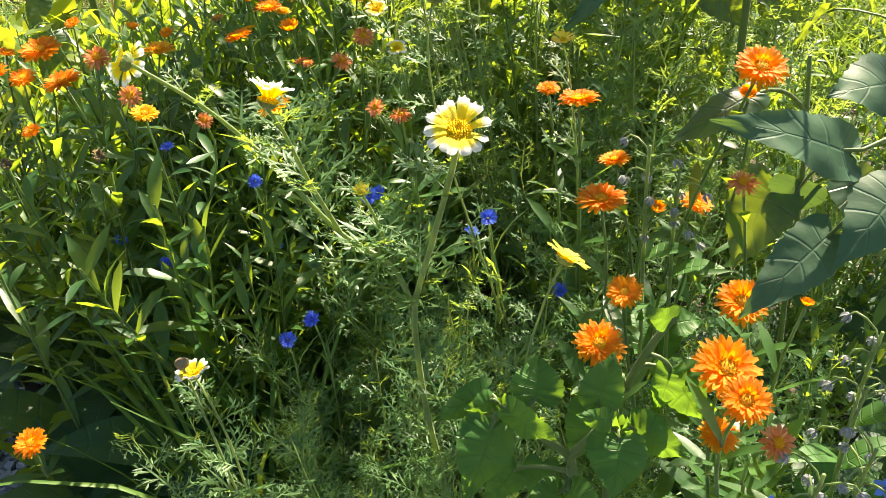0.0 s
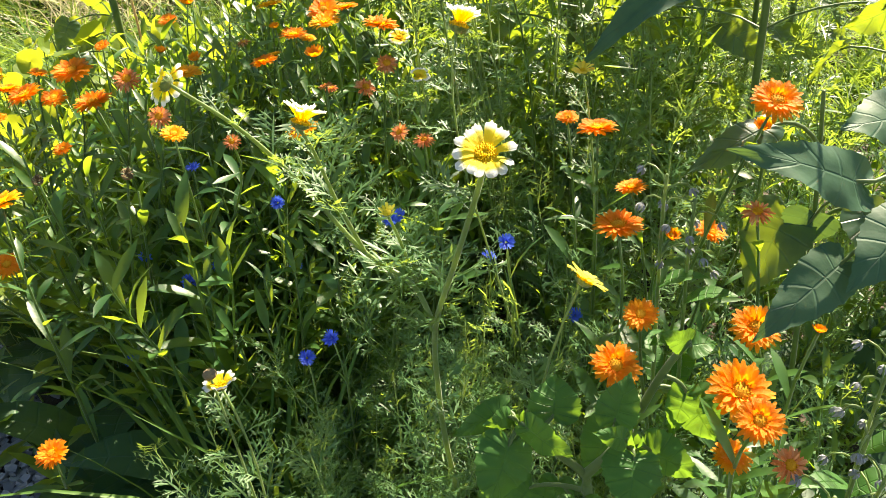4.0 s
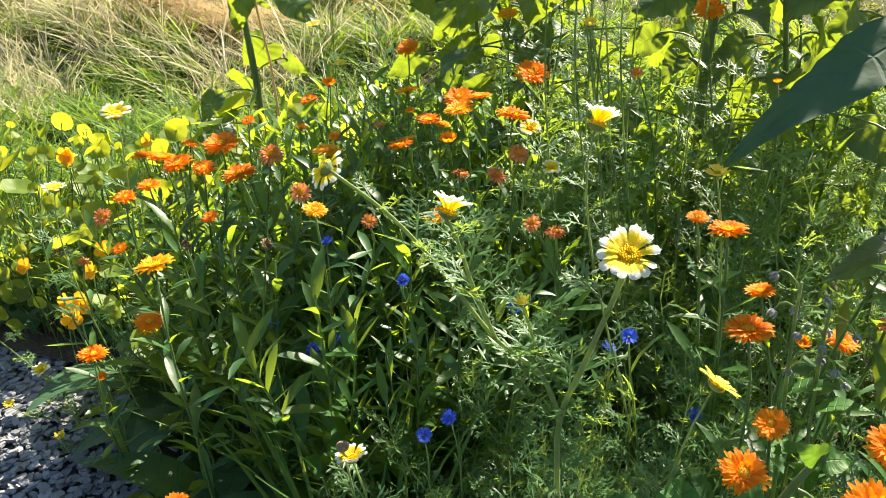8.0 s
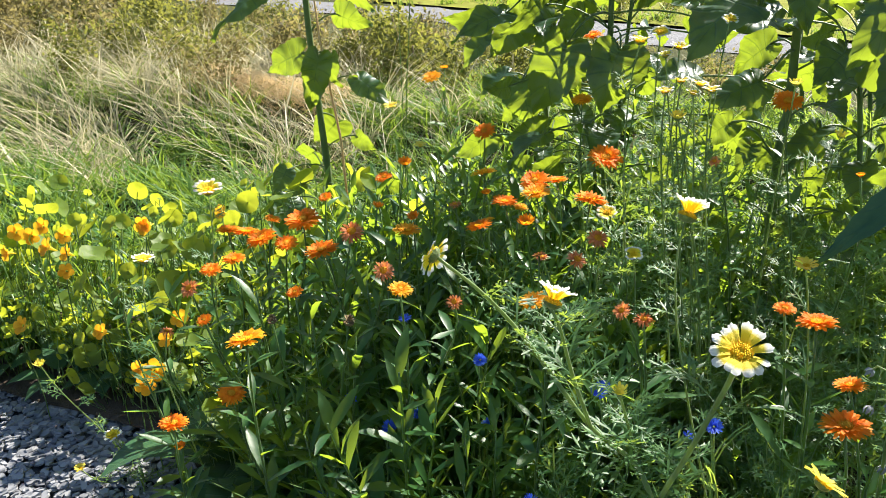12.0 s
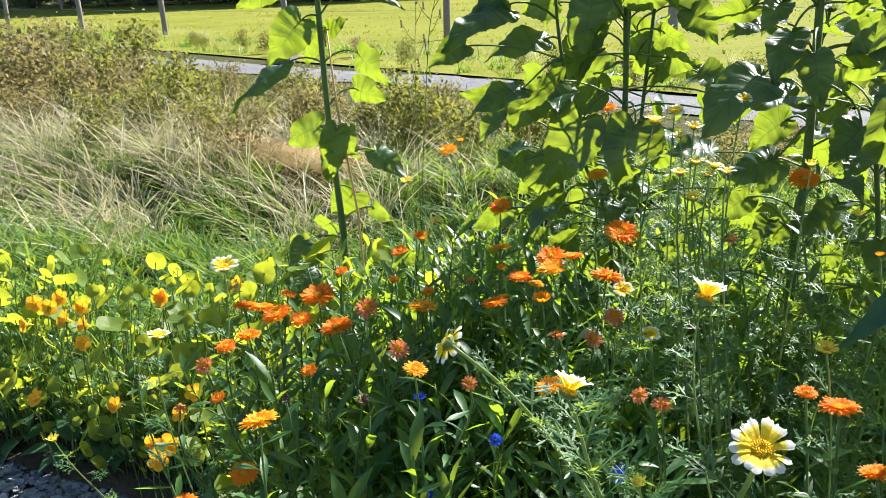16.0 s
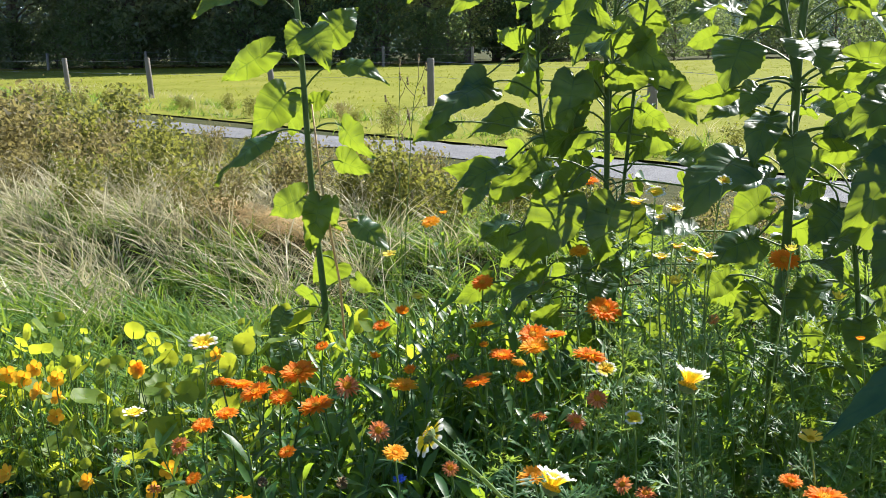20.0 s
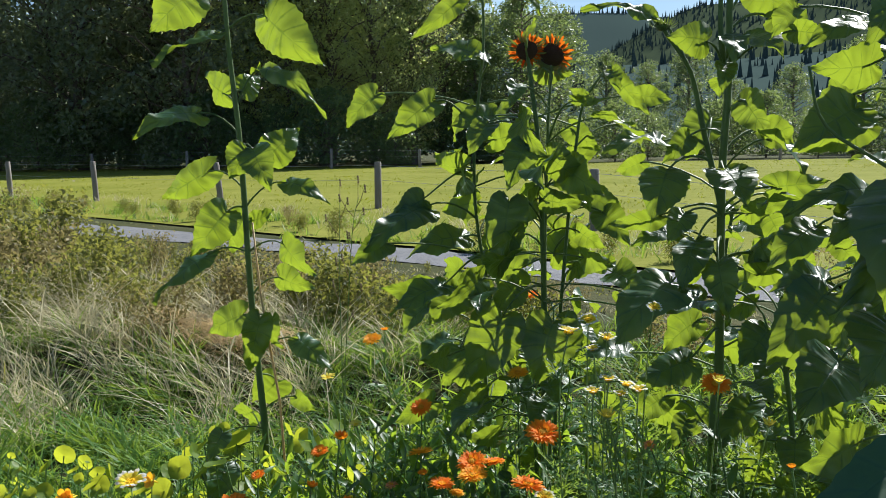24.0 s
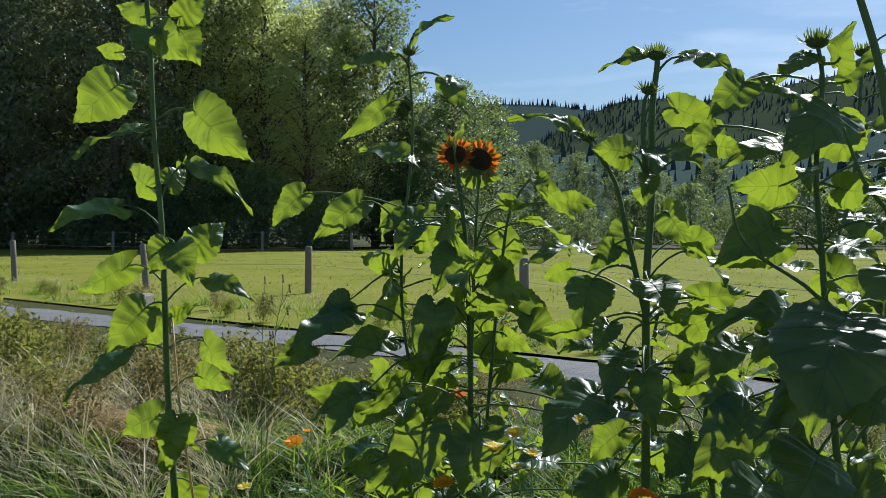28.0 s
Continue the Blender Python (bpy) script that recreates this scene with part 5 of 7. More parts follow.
def cornflower(p, seed):
    rng = random.Random(seed)
    foot = Vector((p[0] + rng.uniform(-0.06, 0.06), p[1] + rng.uniform(-0.02, 0.08), 0.02))
    root = thing("cornflower_plant", foot, "cornflower with a deep blue flower on a thin stem", "cornflower", "cornflowers in the bed")
    top = Vector(p) - foot
    pts = bezier((0, 0, 0), (0, 0, top.z * 0.5), top - Vector((rng.uniform(-0.03, 0.03), 0, 0.1)), top, 7)
    s = Shape()
    s.tube(pts, [0.002 - 0.0008 * i / 7 for i in range(8)], 5)
    part("stem", s, M_PALE_STEM, root)
    s = Shape()
    for i in range(9):
        c, d = along(pts, 0.1 + 0.09 * i)
        a = i * 2.4
        out = Vector((math.cos(a), math.sin(a), 1.2)).normalized()
        blade(s, c, c + out * 0.09, 0.006, (0, 0, 1), "grass", 0.1, 0.2, 3)
    part("leaves", s, M_FERN_LEAF, root)
    s = Shape()
    for k in range(11):
        a = k * 2 * math.pi / 11 + rng.uniform(-0.2, 0.2)
        d = Vector((math.cos(a), math.sin(a), 0))
        b = d * 0.003
        for j in (-0.28, 0.0, 0.28):
            e = Vector((math.cos(a + j), math.sin(a + j), 0))
            blade(s, b, b + e * rng.uniform(0.013, 0.017) + Vector((0, 0, rng.uniform(0.003, 0.009))), 0.005, (0, 0, 1), "petal", 0.05, 0.2, 2)
    for k in range(10):
        a = k * 2.4
        d = Vector((math.cos(a), math.sin(a), 0)) * 0.003
        s.tube([d, d * 1.6 + Vector((0, 0, 0.009))], 0.0008, 4)
    h = part("flower_head", s, M_BLUE, root)
    h.matrix_basis = facing(top, (rng.uniform(-0.4, 0.4), rng.uniform(-0.9, 0.1), 0.9), 0.72)
    s = Shape()
    s.dome((0, 0, 0), (0, 0, -1), 0.005, 0.012, 3, 8)
    part("calyx", s, M_STEM, h)


for k, p in enumerate(CORNFLOWERS):
    cornflower(p, 40 + k)

FLOPPY = Shape()
for k in range(5):
    a = k * 2 * math.pi / 5
    d = Vector((math.cos(a), math.sin(a), 0.45))
    blade(FLOPPY, d * 0.08, d * 0.52, 0.5, (0, 0, 1), "petal", 0.12, 0.1, 5, 0, 0.15)
FLOPPY = FLOPPY.mesh("petals", [M_NASTURTIUM])
TRUMPET = Shape()
TRUMPET.tube([(0, 0, 0.08), (0, 0, -0.15), (0.1, 0, -0.45)], [0.16, 0.08, 0.02], 8)
TRUMPET = TRUMPET.mesh("calyx", [M_YELLOW])
for k, p in enumerate(NASTURTIUM_FLOWERS):
    rng = random.Random(60 + k)
    foot = Vector((p[0] + rng.uniform(-0.05, 0.05), p[1] + rng.uniform(0, 0.08), 0.02))
    root = thing("nasturtium_flower", foot, "orange-yellow nasturtium flower on a thin stalk", "nasturtium", "nasturtium flowers")
    top = Vector(p) - foot
    s = Shape()
    s.tube(bezier((0, 0, 0), (0, 0, top.z * 0.5), top - Vector((0, 0.03, 0.08)), top, 6), 0.0017, 5)
    part("stalk", s, M_STEM, root)
    h = part("flower_head", FLOPPY, None, root)
    h.matrix_basis = facing(top, (rng.uniform(-0.5, 0.5), -0.9, rng.uniform(0.1, 0.7)), rng.uniform(0.044, 0.06), rng.uniform(0, 360))
    part("calyx", TRUMPET, None, h)

# ---- the bed: leafy growth between the flowers ----
mari = [filler_marigold(100 + k) for k in range(4)]
daisies = [filler_daisy(110 + k) for k in range(3)]
nast = [filler_round(120 + k) for k in range(3)]
tufts = [filler_grass(130 + k) for k in range(3)]
broad = [filler_broad(140 + k) for k in range(2)]


def in_bed(x, y, m=0.08):
    return y > bed_edge(x) + m


set_out(mari, [(x, y, 0.95 if y > 1.1 else 0.85) for x, y in scatter(80, -1.05, 0.1, 0.9, 2.3, lambda x, y: in_bed(x, y, 0.17) and x < -0.25 + 0.3 * (y - 1) and not (x > -0.56 and y < 1.16), 0.105, 1)])
set_out(mari, [(x, y, 0.62 if y < 1.1 else 0.76) for x, y in scatter(30, 0.12, 1.1, 0.62, 2.4, lambda x, y: in_bed(x, y, 0.1), 0.16, 2)])
set_out(daisies, [(x, y, 0.78 if y > 0.95 else 0.62) for x, y in scatter(34, -0.28, 0.75, 0.58, 2.2, lambda x, y: in_bed(x, y, 0.05) and x > -0.35, 0.14, 3)])
set_out(daisies, [(x, y, 0.66) for x, y in scatter(28, -0.26, 0.3, 0.62, 1.2, lambda x, y: in_bed(x, y, 0.02), 0.085, 13)])
set_out(nast, [(x, y, 1.0) for x, y in scatter(50, -3.0, -0.85, 1.5, 2.75, lambda x, y: in_bed(x, y, 0.1) and (x < -1.0 or y > 1.95), 0.17, 4)])
set_out(nast, [(x, y, 0.62) for x, y in scatter(36, -3.0, -0.95, 1.45, 2.2, lambda x, y: bed_edge(x) + 0.07 < y < bed_edge(x) + 0.3, 0.1, 14)])
set_out(broad, [(x, y, 0.7) for x, y in scatter(22, -2.6, -0.9, 1.4, 2.2, lambda x, y: bed_edge(x) + 0.08 < y < bed_edge(x) + 0.28, 0.12, 15)])
set_out(nast, [(x, y, 1.05) for x, y in scatter(12, -1.3, -0.7, 2.1, 2.8, lambda x, y: True, 0.16, 5)])
set_out(tufts, [(x, y, 1.0) for x, y in scatter(12, -0.42, -0.12, 0.9, 1.25, lambda x, y: in_bed(x, y, 0.1), 0.08, 6)])
set_out(tufts, [(x, y, 0.9) for x, y in scatter(26, -2.6, 1.0, 2.3, 2.9, lambda x, y: True, 0.15, 7)])
set_out(broad, [(x, y, 1.0) for x, y in scatter(16, -1.1, -0.35, 0.75, 1.6, lambda x, y: in_bed(x, y, 0.15) and y < bed_edge(x) + 0.45, 0.14, 8)])
set_out(broad, [(x, y, 1.2) for x, y in scatter(10, 0.3, 1.0, 0.6, 1.3, lambda x, y: True, 0.2, 9)])
set_out(daisies, [(x, y, 1.14) for x, y in scatter(18, -0.3, 0.75, 1.45, 2.5, lambda x, y: True, 0.17, 10)])
set_out(mari, [(x, y, 1.05) for x, y in scatter(30, -0.75, 0.6, 1.9, 2.7, lambda x, y: True, 0.14, 11)])
set_out(tufts, [(x, y, 0.85) for x, y in scatter(34, -2.9, -0.95, 1.7, 2.75, lambda x, y: in_bed(x, y, 0.12), 0.16, 16)])
set_out(mari, [(x, y, 0.58) for x, y in scatter(26, -2.6, -0.95, 1.6, 2.7, lambda x, y: in_bed(x, y, 0.12), 0.18, 17)])
set_out(broad, [(-0.6, 1.03, 1.25), (-0.5, 0.98, 1.0), (-0.7, 1.16, 1.2), (-0.42, 1.1, 1.3), (-0.36, 1.2, 1.5), (-0.56, 1.2, 1.3)])
set_out(broad, [(-0.86, 1.45, 1.2), (-0.95, 1.52, 1.2), (-0.85, 1.54, 1.3), (-1.03, 1.6, 1.3)])
drop(mari + daisies + nast + tufts + broad)


# ---- slate chips ----
def chip_shape(seed):
    rng = random.Random(seed)
    n = rng.choice((5, 6, 7))
    th = rng.uniform(0.045, 0.09)
    ring = [(math.cos(k * 2 * math.pi / n + rng.uniform(-0.3, 0.3)) * rng.uniform(0.35, 0.55), math.sin(k * 2 * math.pi / n + rng.uniform(-0.3, 0.3)) * rng.uniform(0.2, 0.36)) for k in range(n)]
    s = Shape()
    s.v = [Vector((x, y, -th)) for x, y in ring] + [Vector((x * 0.93, y * 0.9, th + rng.uniform(-0.03, 0.03))) for x, y in ring]
    s.uv = [(0, 0)] * (2 * n)
    s.f = [tuple(range(n, 2 * n))] + [(k, (k + 1) % n, n + (k + 1) % n, n + k) for k in range(n)]
    s.mi = [0] * len(s.f)
    return s


chips = [chip_shape(k) for k in range(10)]
chip_meshes = [c.mesh("chip", [M_SLATE], False) for c in chips]
rest = Shape()
cr = random.Random(12)
spots = [(cr.uniform(-2.5, -0.5), cr.uniform(0.75, 2.1)) for _ in range(13000)]
spots = [p for p in spots if p[1] < bed_edge(p[0]) + 0.12]
spots.sort(key=lambda p: (p[0] + 1.1) ** 2 + (p[1] - 1.4) ** 2)
for k, (x, y) in enumerate(spots):
    size = cr.uniform(0.018, 0.046)
    m = pose(x, y, 0.012 + cr.uniform(0, 0.014), cr.uniform(-16, 16), cr.uniform(-16, 16), cr.uniform(0, 360)) @ Matrix.Scale(size, 4)
    if k < 300:
        c = part("slate_chip", chip_meshes[k % 10], None, slate_walk)
        c.matrix_basis = m
    else:
        src = chips[k % 10]
        n0 = len(rest.v)
        rest.v += [m @ v for v in src.v]
        rest.uv += src.uv
        rest.f += [tuple(i + n0 for i in f) for f in src.f]
        rest.mi += src.mi
loose = part("slate_chips", rest, M_SLATE, slate_walk, "", False)
loose["kind"] = "stuff"


# ---- sunflowers ----
def spiky_head(root, p, n, d, seed, petals=False, label="green spiky sunflower bud"):
    rng = random.Random(seed)
    s = Shape()
    s.dome((0, 0, 0), (0, 0, -1), 0.34, 0.22, 3, 12, 1 if petals else 0)
    s.dome((0, 0, 0), (0, 0, 1), 0.34, 0.10, 3, 12, 1)
    for ring, (count, ln, out) in enumerate(((20, 0.62, 0.62), (18, 0.56, 0.3), (12, 0.42, 0.12))):
        for k in range(count):
            a = k * 2 * math.pi / count + ring * 0.2 + rng.uniform(-0.12, 0.12)
            c = Vector((math.cos(a), math.sin(a), 0))
            b = c * (0.32 - 0.06 * ring) + Vector((0, 0, -0.06))
            l2 = ln * rng.uniform(0.75, 1.15)
            blade(s, b, b + c * out * l2 + Vector((0, 0, (1 - out) * l2)), 0.07, c, "lance", rng.uniform(0.0, 0.12), 0.2, 4, 0)
    # Backlit darkness is put into the bracts by the duller stem material.
    h = part("flower_head" if petals else "flower_bud", s, [M_SUN_STEM, M_DISC_DARK], root, label)
    h.matrix_basis = facing(p, n, d, rng.uniform(0, 360))
    if petals:
        q = Shape()
        for k in range(40):
            a = k * 2 * math.pi / 40 + rng.uniform(-0.08, 0.08)
            c = Vector((math.cos(a), math.sin(a), rng.uniform(-0.1, 0.25)))
            blade(q, c * 0.3, c * rng.uniform(0.52, 0.6), 0.10, (0, 0, 1), "lance", 0.05, 0.2, 4)
        part("ray_petals", q, M_RED_RAY, h, "rust-red petals with orange tips")
    return h


WALK = Vector((0, -0.1, 1.45))      # leaf tips lean out of the bed, over the slate walk


def sunflower(foot, stems, leaf_rows, label, seed, thick=0.011, mat=M_SUN_LEAF, group="sunflowers behind the bed", grow=1.0, leaflets=0, filled=9, low=0.5, high=1.25, pull=0.28, limp=1.0, across=None, reach=0.2, size=0.15):
    rng = random.Random(seed)
    o = Vector((*foot, 0.0))
    root = thing("sunflower", o, label, "sunflower", group)
    lines = []
    for k, line in enumerate(stems):
        pts = smooth_line(([Vector((line[0][0], line[0][1], 0))] if k == 0 or line[0][2] > 0.6 and len(line) > 5 else []) + list(line), 5)
        pts = [p - o for p in pts]
        lines.append(pts)
        s = Shape()
        n = len(pts)
        t0 = thick * (1 if k == 0 else 0.6)
        s.tube(pts, [t0 * (1.0 - 0.55 * i / n) for i in range(n)], 8)
        part("stem", s, M_SUN_STEM, root)
    for za, b, t, w in leaf_rows:
        b, t = Vector(b) - o, Vector(t) - o
        pts = min(lines, key=lambda ln: min((p - Vector((b.x, b.y, za))).length for p in ln))
        a = min(pts, key=lambda p: abs(p.z - za) + 0.3 * (Vector((p.x, p.y)) - Vector((b.x, b.y))).length)
        ax = (t - b).normalized()
        dip = (t - b).length
        if (w > 0.1 or t.y - b.y < -0.03 or rng.random() < 0.42) if across is None else rng.random() > across:
            # the upper face is turned to the walk, and the sun grazes it
            t = t + ((WALK - o - t).normalized()) * pull * dip
            n = Vector((rng.uniform(-0.3, 0.3), -0.66, 0.75))
        else:
            # the blade stands across the sun
            t = t + Vector((0, 0.2 * dip, 0))
            n = Vector((rng.uniform(-0.35, 0.35), -0.85, rng.uniform(-0.6, 0.1)))
        ax = (t - b).normalized()
        s = Shape()
        tip = b + (t - b) * 1.06
        heart_leaf(s, b, tip, w * grow, n, rng, rng.uniform(0.06, 0.2) * limp, 0.05 * limp, 26, rng.uniform(-0.35, 0.15) * limp, 0.22 * limp, 0.022 * limp * limp)
        lf = part("leaf", s, mat, root)
        s = Shape()
        s.tube(bezier(a, a.lerp(b, 0.4) + Vector((0, 0, 0.25 * (b - a).length)), b - ax * 0.25 * (b - a).length, b + ax * 0.02, 6), [0.0035, 0.0033, 0.003, 0.0027, 0.0024, 0.0022, 0.002], 6)
        part("petiole", s, M_SUN_STEM, lf)
    # smaller leaves up the lower stems
    for k, pts in enumerate(lines[:filled]):
        for i in range(leaflets):
            z = low + (high - low) * (i + rng.random()) / leaflets
            a = min(pts, key=lambda p: abs(p.z - z))
            ang = i * 2.4 + k + rng.uniform(-0.5, 0.5)
            out = Vector((math.cos(ang), math.sin(ang), 0))
            b = a + out * rng.uniform(0.05, reach) + Vector((0, 0, rng.uniform(0.0, 0.08)))
            ln = rng.uniform(0.07, size)
            t = b + (out * rng.uniform(0.5, 1.0) + Vector((0, 0, rng.uniform(-1.0, 0.1)))).normalized() * ln
            s = Shape()
            n = Vector((rng.uniform(-0.5, 0.5), rng.uniform(-0.9, 0.3), 0.8)) if rng.random() > (0.5 if across is None else across) else Vector((rng.uniform(-0.5, 0.4), -0.85, rng.uniform(-0.4, 0.2)))
            heart_leaf(s, b, t, ln * rng.uniform(0.6, 0.8), n, rng, rng.uniform(0.04, 0.15), 0.05)
            lf = part("leaf", s, mat, root)
            s = Shape()
            s.tube(bezier(a, a.lerp(b, 0.4) + Vector((0, 0, 0.03)), b - (t - b) * 0.1, b + (t - b) * 0.1, 5), 0.0025, 5)
            part("petiole", s, M_SUN_STEM, lf)
    return root, lines, o


lone, lines, o = sunflower((-1.22, 2.65), [LONE_STEM], LONE_LEAVES + LONE_LEAVES_B + LONE_LEAVES_C, "tall single sunflower with drooping heart-shaped leaves", 1, 0.0135, leaflets=9, low=0.3, high=0.62, across=0.72)
spiky_head(lone, lines[0][-1], (0.2, 0.3, 0.9), 0.07, 1)
red, lines, o = sunflower((-0.17, 2.27), [RED_STEM, RED_STEM_B, RED_STEM_C, RED_STEM_D], RED_LEAVES + RED_LEAVES_LOW + RED_LEAVES_MID, "branching sunflower with rust-red flowers and buds", 2, 0.010, leaflets=23, low=0.42, high=1.62, reach=0.3, size=0.145, across=0.6)
spiky_head(red, lines[0][-1], (-0.2, 0.75, 0.5), 0.085, 2, True, "rust-red sunflower head seen from behind")
spiky_head(red, lines[2][-1], (0.15, 0.8, 0.45), 0.10, 3, True, "rust-red sunflower head seen from behind")
spiky_head(red, lines[1][-1], (0.1, 0.2, 1), 0.055, 4)
spiky_head(red, lines[3][-1], (0.5, 0.1, 0.9), 0.06, 5)
tall, lines, o = sunflower((0.18, 1.95), [TALL_STEM, TALL_STEM_B, TALL_STEM_C], TALL_LEAVES + TALL_LEAVES_LOW, "tall sunflower with spiky buds and large leaves", 3, 0.012, leaflets=30, filled=1, low=0.5, high=1.7, grow=0.92)
for k in range(3):
    spiky_head(tall, lines[k][-1], (0.1, 0.15, 1), (0.062, 0.05, 0.05)[k], 6 + k)
right, lines, o = sunflower((0.56, 1.6), [RIGHT_STEM, RIGHT_STEM_B, RIGHT_POLE], RIGHT_LEAVES + RIGHT_LEAVES_LOW, "bushy sunflower with very large dark leaves", 4, 0.008, leaflets=26, filled=1, low=0.8, high=1.82, across=0.22)
spiky_head(right, lines[0][-1], (0.1, 0.1, 1), 0.06, 10)
# Added at the right edge, partly out of view, to shade the bed.
for k, (x, y, h) in enumerate(((0.92, 1.75, 1.85), (0.78, 2.35, 2.0), (1.25, 2.1, 1.9))):
    side, lines, o = sunflower((x, y), [[(x, y, 0.3), (x + 0.02, y, 0.9), (x - 0.02, y + 0.02, 1.4), (x, y, h)]], [], "leafy sunflower added at the bed's end to shade the bed", 30 + k, 0.010, leaflets=24, low=0.5, high=h)
    spiky_head(side, lines[0][-1], (0.1, 0.1, 1), 0.06, 30 + k)
# First three added to shade the plants before them, others to fill out.
for k, (x, y, h) in enumerate(((0.45, 2.42, 1.35), (0.64, 2.2, 1.4), (0.3, 2.62, 1.3), (-0.42, 2.42, 1.05), (0.36, 2.0, 1.15))):
    low, lines, o = sunflower((x, y), [[(x, y, 0.3), (x + 0.02, y, 0.7), (x - 0.02, y + 0.02, 1.1), (x, y, h)]], [], "short leafy sunflower added to the thicket for shade and fullness", 40 + k, 0.009, leaflets=22, low=0.55, high=h)
    spiky_head(low, lines[0][-1], (0.1, 0.1, 1), 0.05, 40 + k)
near_stem = [(0.62, 0.9, 0.5), (0.6, 0.88, 0.8), (0.57, 0.86, 1.0), (0.5, 0.92, 1.3), (0.41, 0.98, 1.55), (0.38, 1.0, 1.64), (0.36, 1.0, 1.74), (0.33, 1.0, 1.84)]
sunflower((0.62, 0.9), [near_stem], NEAR_LEAVES, "leaning sunflower with broad blue-green leaves", 5, 0.009, M_BROAD_LEAF, pull=0.0, limp=0.4)
sunflower((0.5, 1.06), [[(0.5, 1.06, 0.3), (0.49, 1.06, 0.5), (0.48, 1.05, 0.7), (0.46, 1.05, 0.9)]], [(0.8, (0.384, 1.0, 0.873), (0.275, 0.94, 0.835), 0.05), (0.6, (0.44, 1.05, 0.72), (0.39, 1.0, 0.62), 0.1), (0.7, (0.52, 1.0, 0.75), (0.56, 0.95, 0.68), 0.08)], "low sunflower with dark green leaves behind the marigolds", 45, 0.006, pull=0.0, limp=0.5)


def young_sunflower():
    rng = random.Random(6)
    o = Vector((0.14, 0.62, 0.02))
    root = thing("sunflower", o, "young sunflower with soft downy heart-shaped leaves", "sunflower", "sunflowers behind the bed")
    lines = []
    for k, line in enumerate((YOUNG_STEM, YOUNG_STEM_B, YOUNG_STEM_C)):
        pts = [p - o for p in smooth_line(([(line[0][0], line[0][1] + 0.03, 0.02)] if k != 1 else []) + list(line), 6)]
        lines += pts
        s = Shape()
        s.tube(pts, [0.0058 - 0.0026 * i / len(pts) for i in range(len(pts))], 8)
        part("stem", s, M_SUN_STEM, root)
    turns = {0: (-0.95, 0.3), 1: (-0.45, 0.9), 2: (-1.0, -0.15), 3: (-0.75, 0.6)}
    for b, t, w, kind in YOUNG_LEAVES:
        b, t = Vector(b) - o, Vector(t) - o
        y, z = turns[kind]
        s = Shape()
        heart_leaf(s, b, t, w, Vector((rng.uniform(-0.25, 0.25), y, z)), rng, rng.uniform(0.05, 0.12), 0.04, 26, rng.uniform(-0.35, -0.1) if kind != 1 else 0.2)
        lf = part("leaf", s, M_YOUNG_LEAF, root)
        a = min(lines, key=lambda p: (p - b).length)
        s = Shape()
        ax = (t - b) * 0.08
        s.tube(bezier(a, a.lerp(b, 0.4) + Vector((0, 0, 0.01)), b - ax, b + ax, 5), [0.0028, 0.0026, 0.0024, 0.0022, 0.002, 0.0015], 6)
        part("petiole", s, M_SUN_STEM, lf)
    for p in (YOUNG_STEM[-1], YOUNG_STEM_B[-1]):
        s = Shape()
        for k in range(6):
            a = k * 1.05
            d = Vector((math.cos(a) * 0.4, math.sin(a) * 0.4, 1)).normalized()
            blade(s, Vector(p) - o, Vector(p) - o + d * rng.uniform(0.015, 0.03), 0.009, Vector((d.x, d.y, -0.2)), "lance", 0.1, 0.3, 4)
        part("leaf_bud", s, M_YOUNG_LEAF, root, "unfolding leaf tips")


young_sunflower()


# ---- leaf pieces ----
def leaf_cards(centres, size, g):
    """Small bent leaf pieces round the given places."""
    n = len(centres)
    a, b = g.normal(size=(n, 3)), g.normal(size=(n, 3))
    a /= np.linalg.norm(a, axis=1)[:, None]
    b -= a * (a * b).sum(1)[:, None]
    b /= np.linalg.norm(b, axis=1)[:, None]
    s = size * g.uniform(0.6, 1.4, n)[:, None]
    v = np.stack([centres - a * s, centres + b * s * 0.5, centres + a * s, centres - b * s * 0.5], 1)
    return v.reshape(-1, 3)


def cards_mesh(name, v, mat):
    n = len(v) // 4
    me = bpy.data.meshes.new(name)
    me.vertices.add(n * 4)
    me.vertices.foreach_set("co", v.astype(np.float32).ravel())
    me.loops.add(n * 4)
    me.loops.foreach_set("vertex_index", np.arange(n * 4, dtype=np.int32))
    me.polygons.add(n)
    me.polygons.foreach_set("loop_start", np.arange(n, dtype=np.int32) * 4)
    me.update(calc_edges=True)
    me.materials.append(mat)
    return me


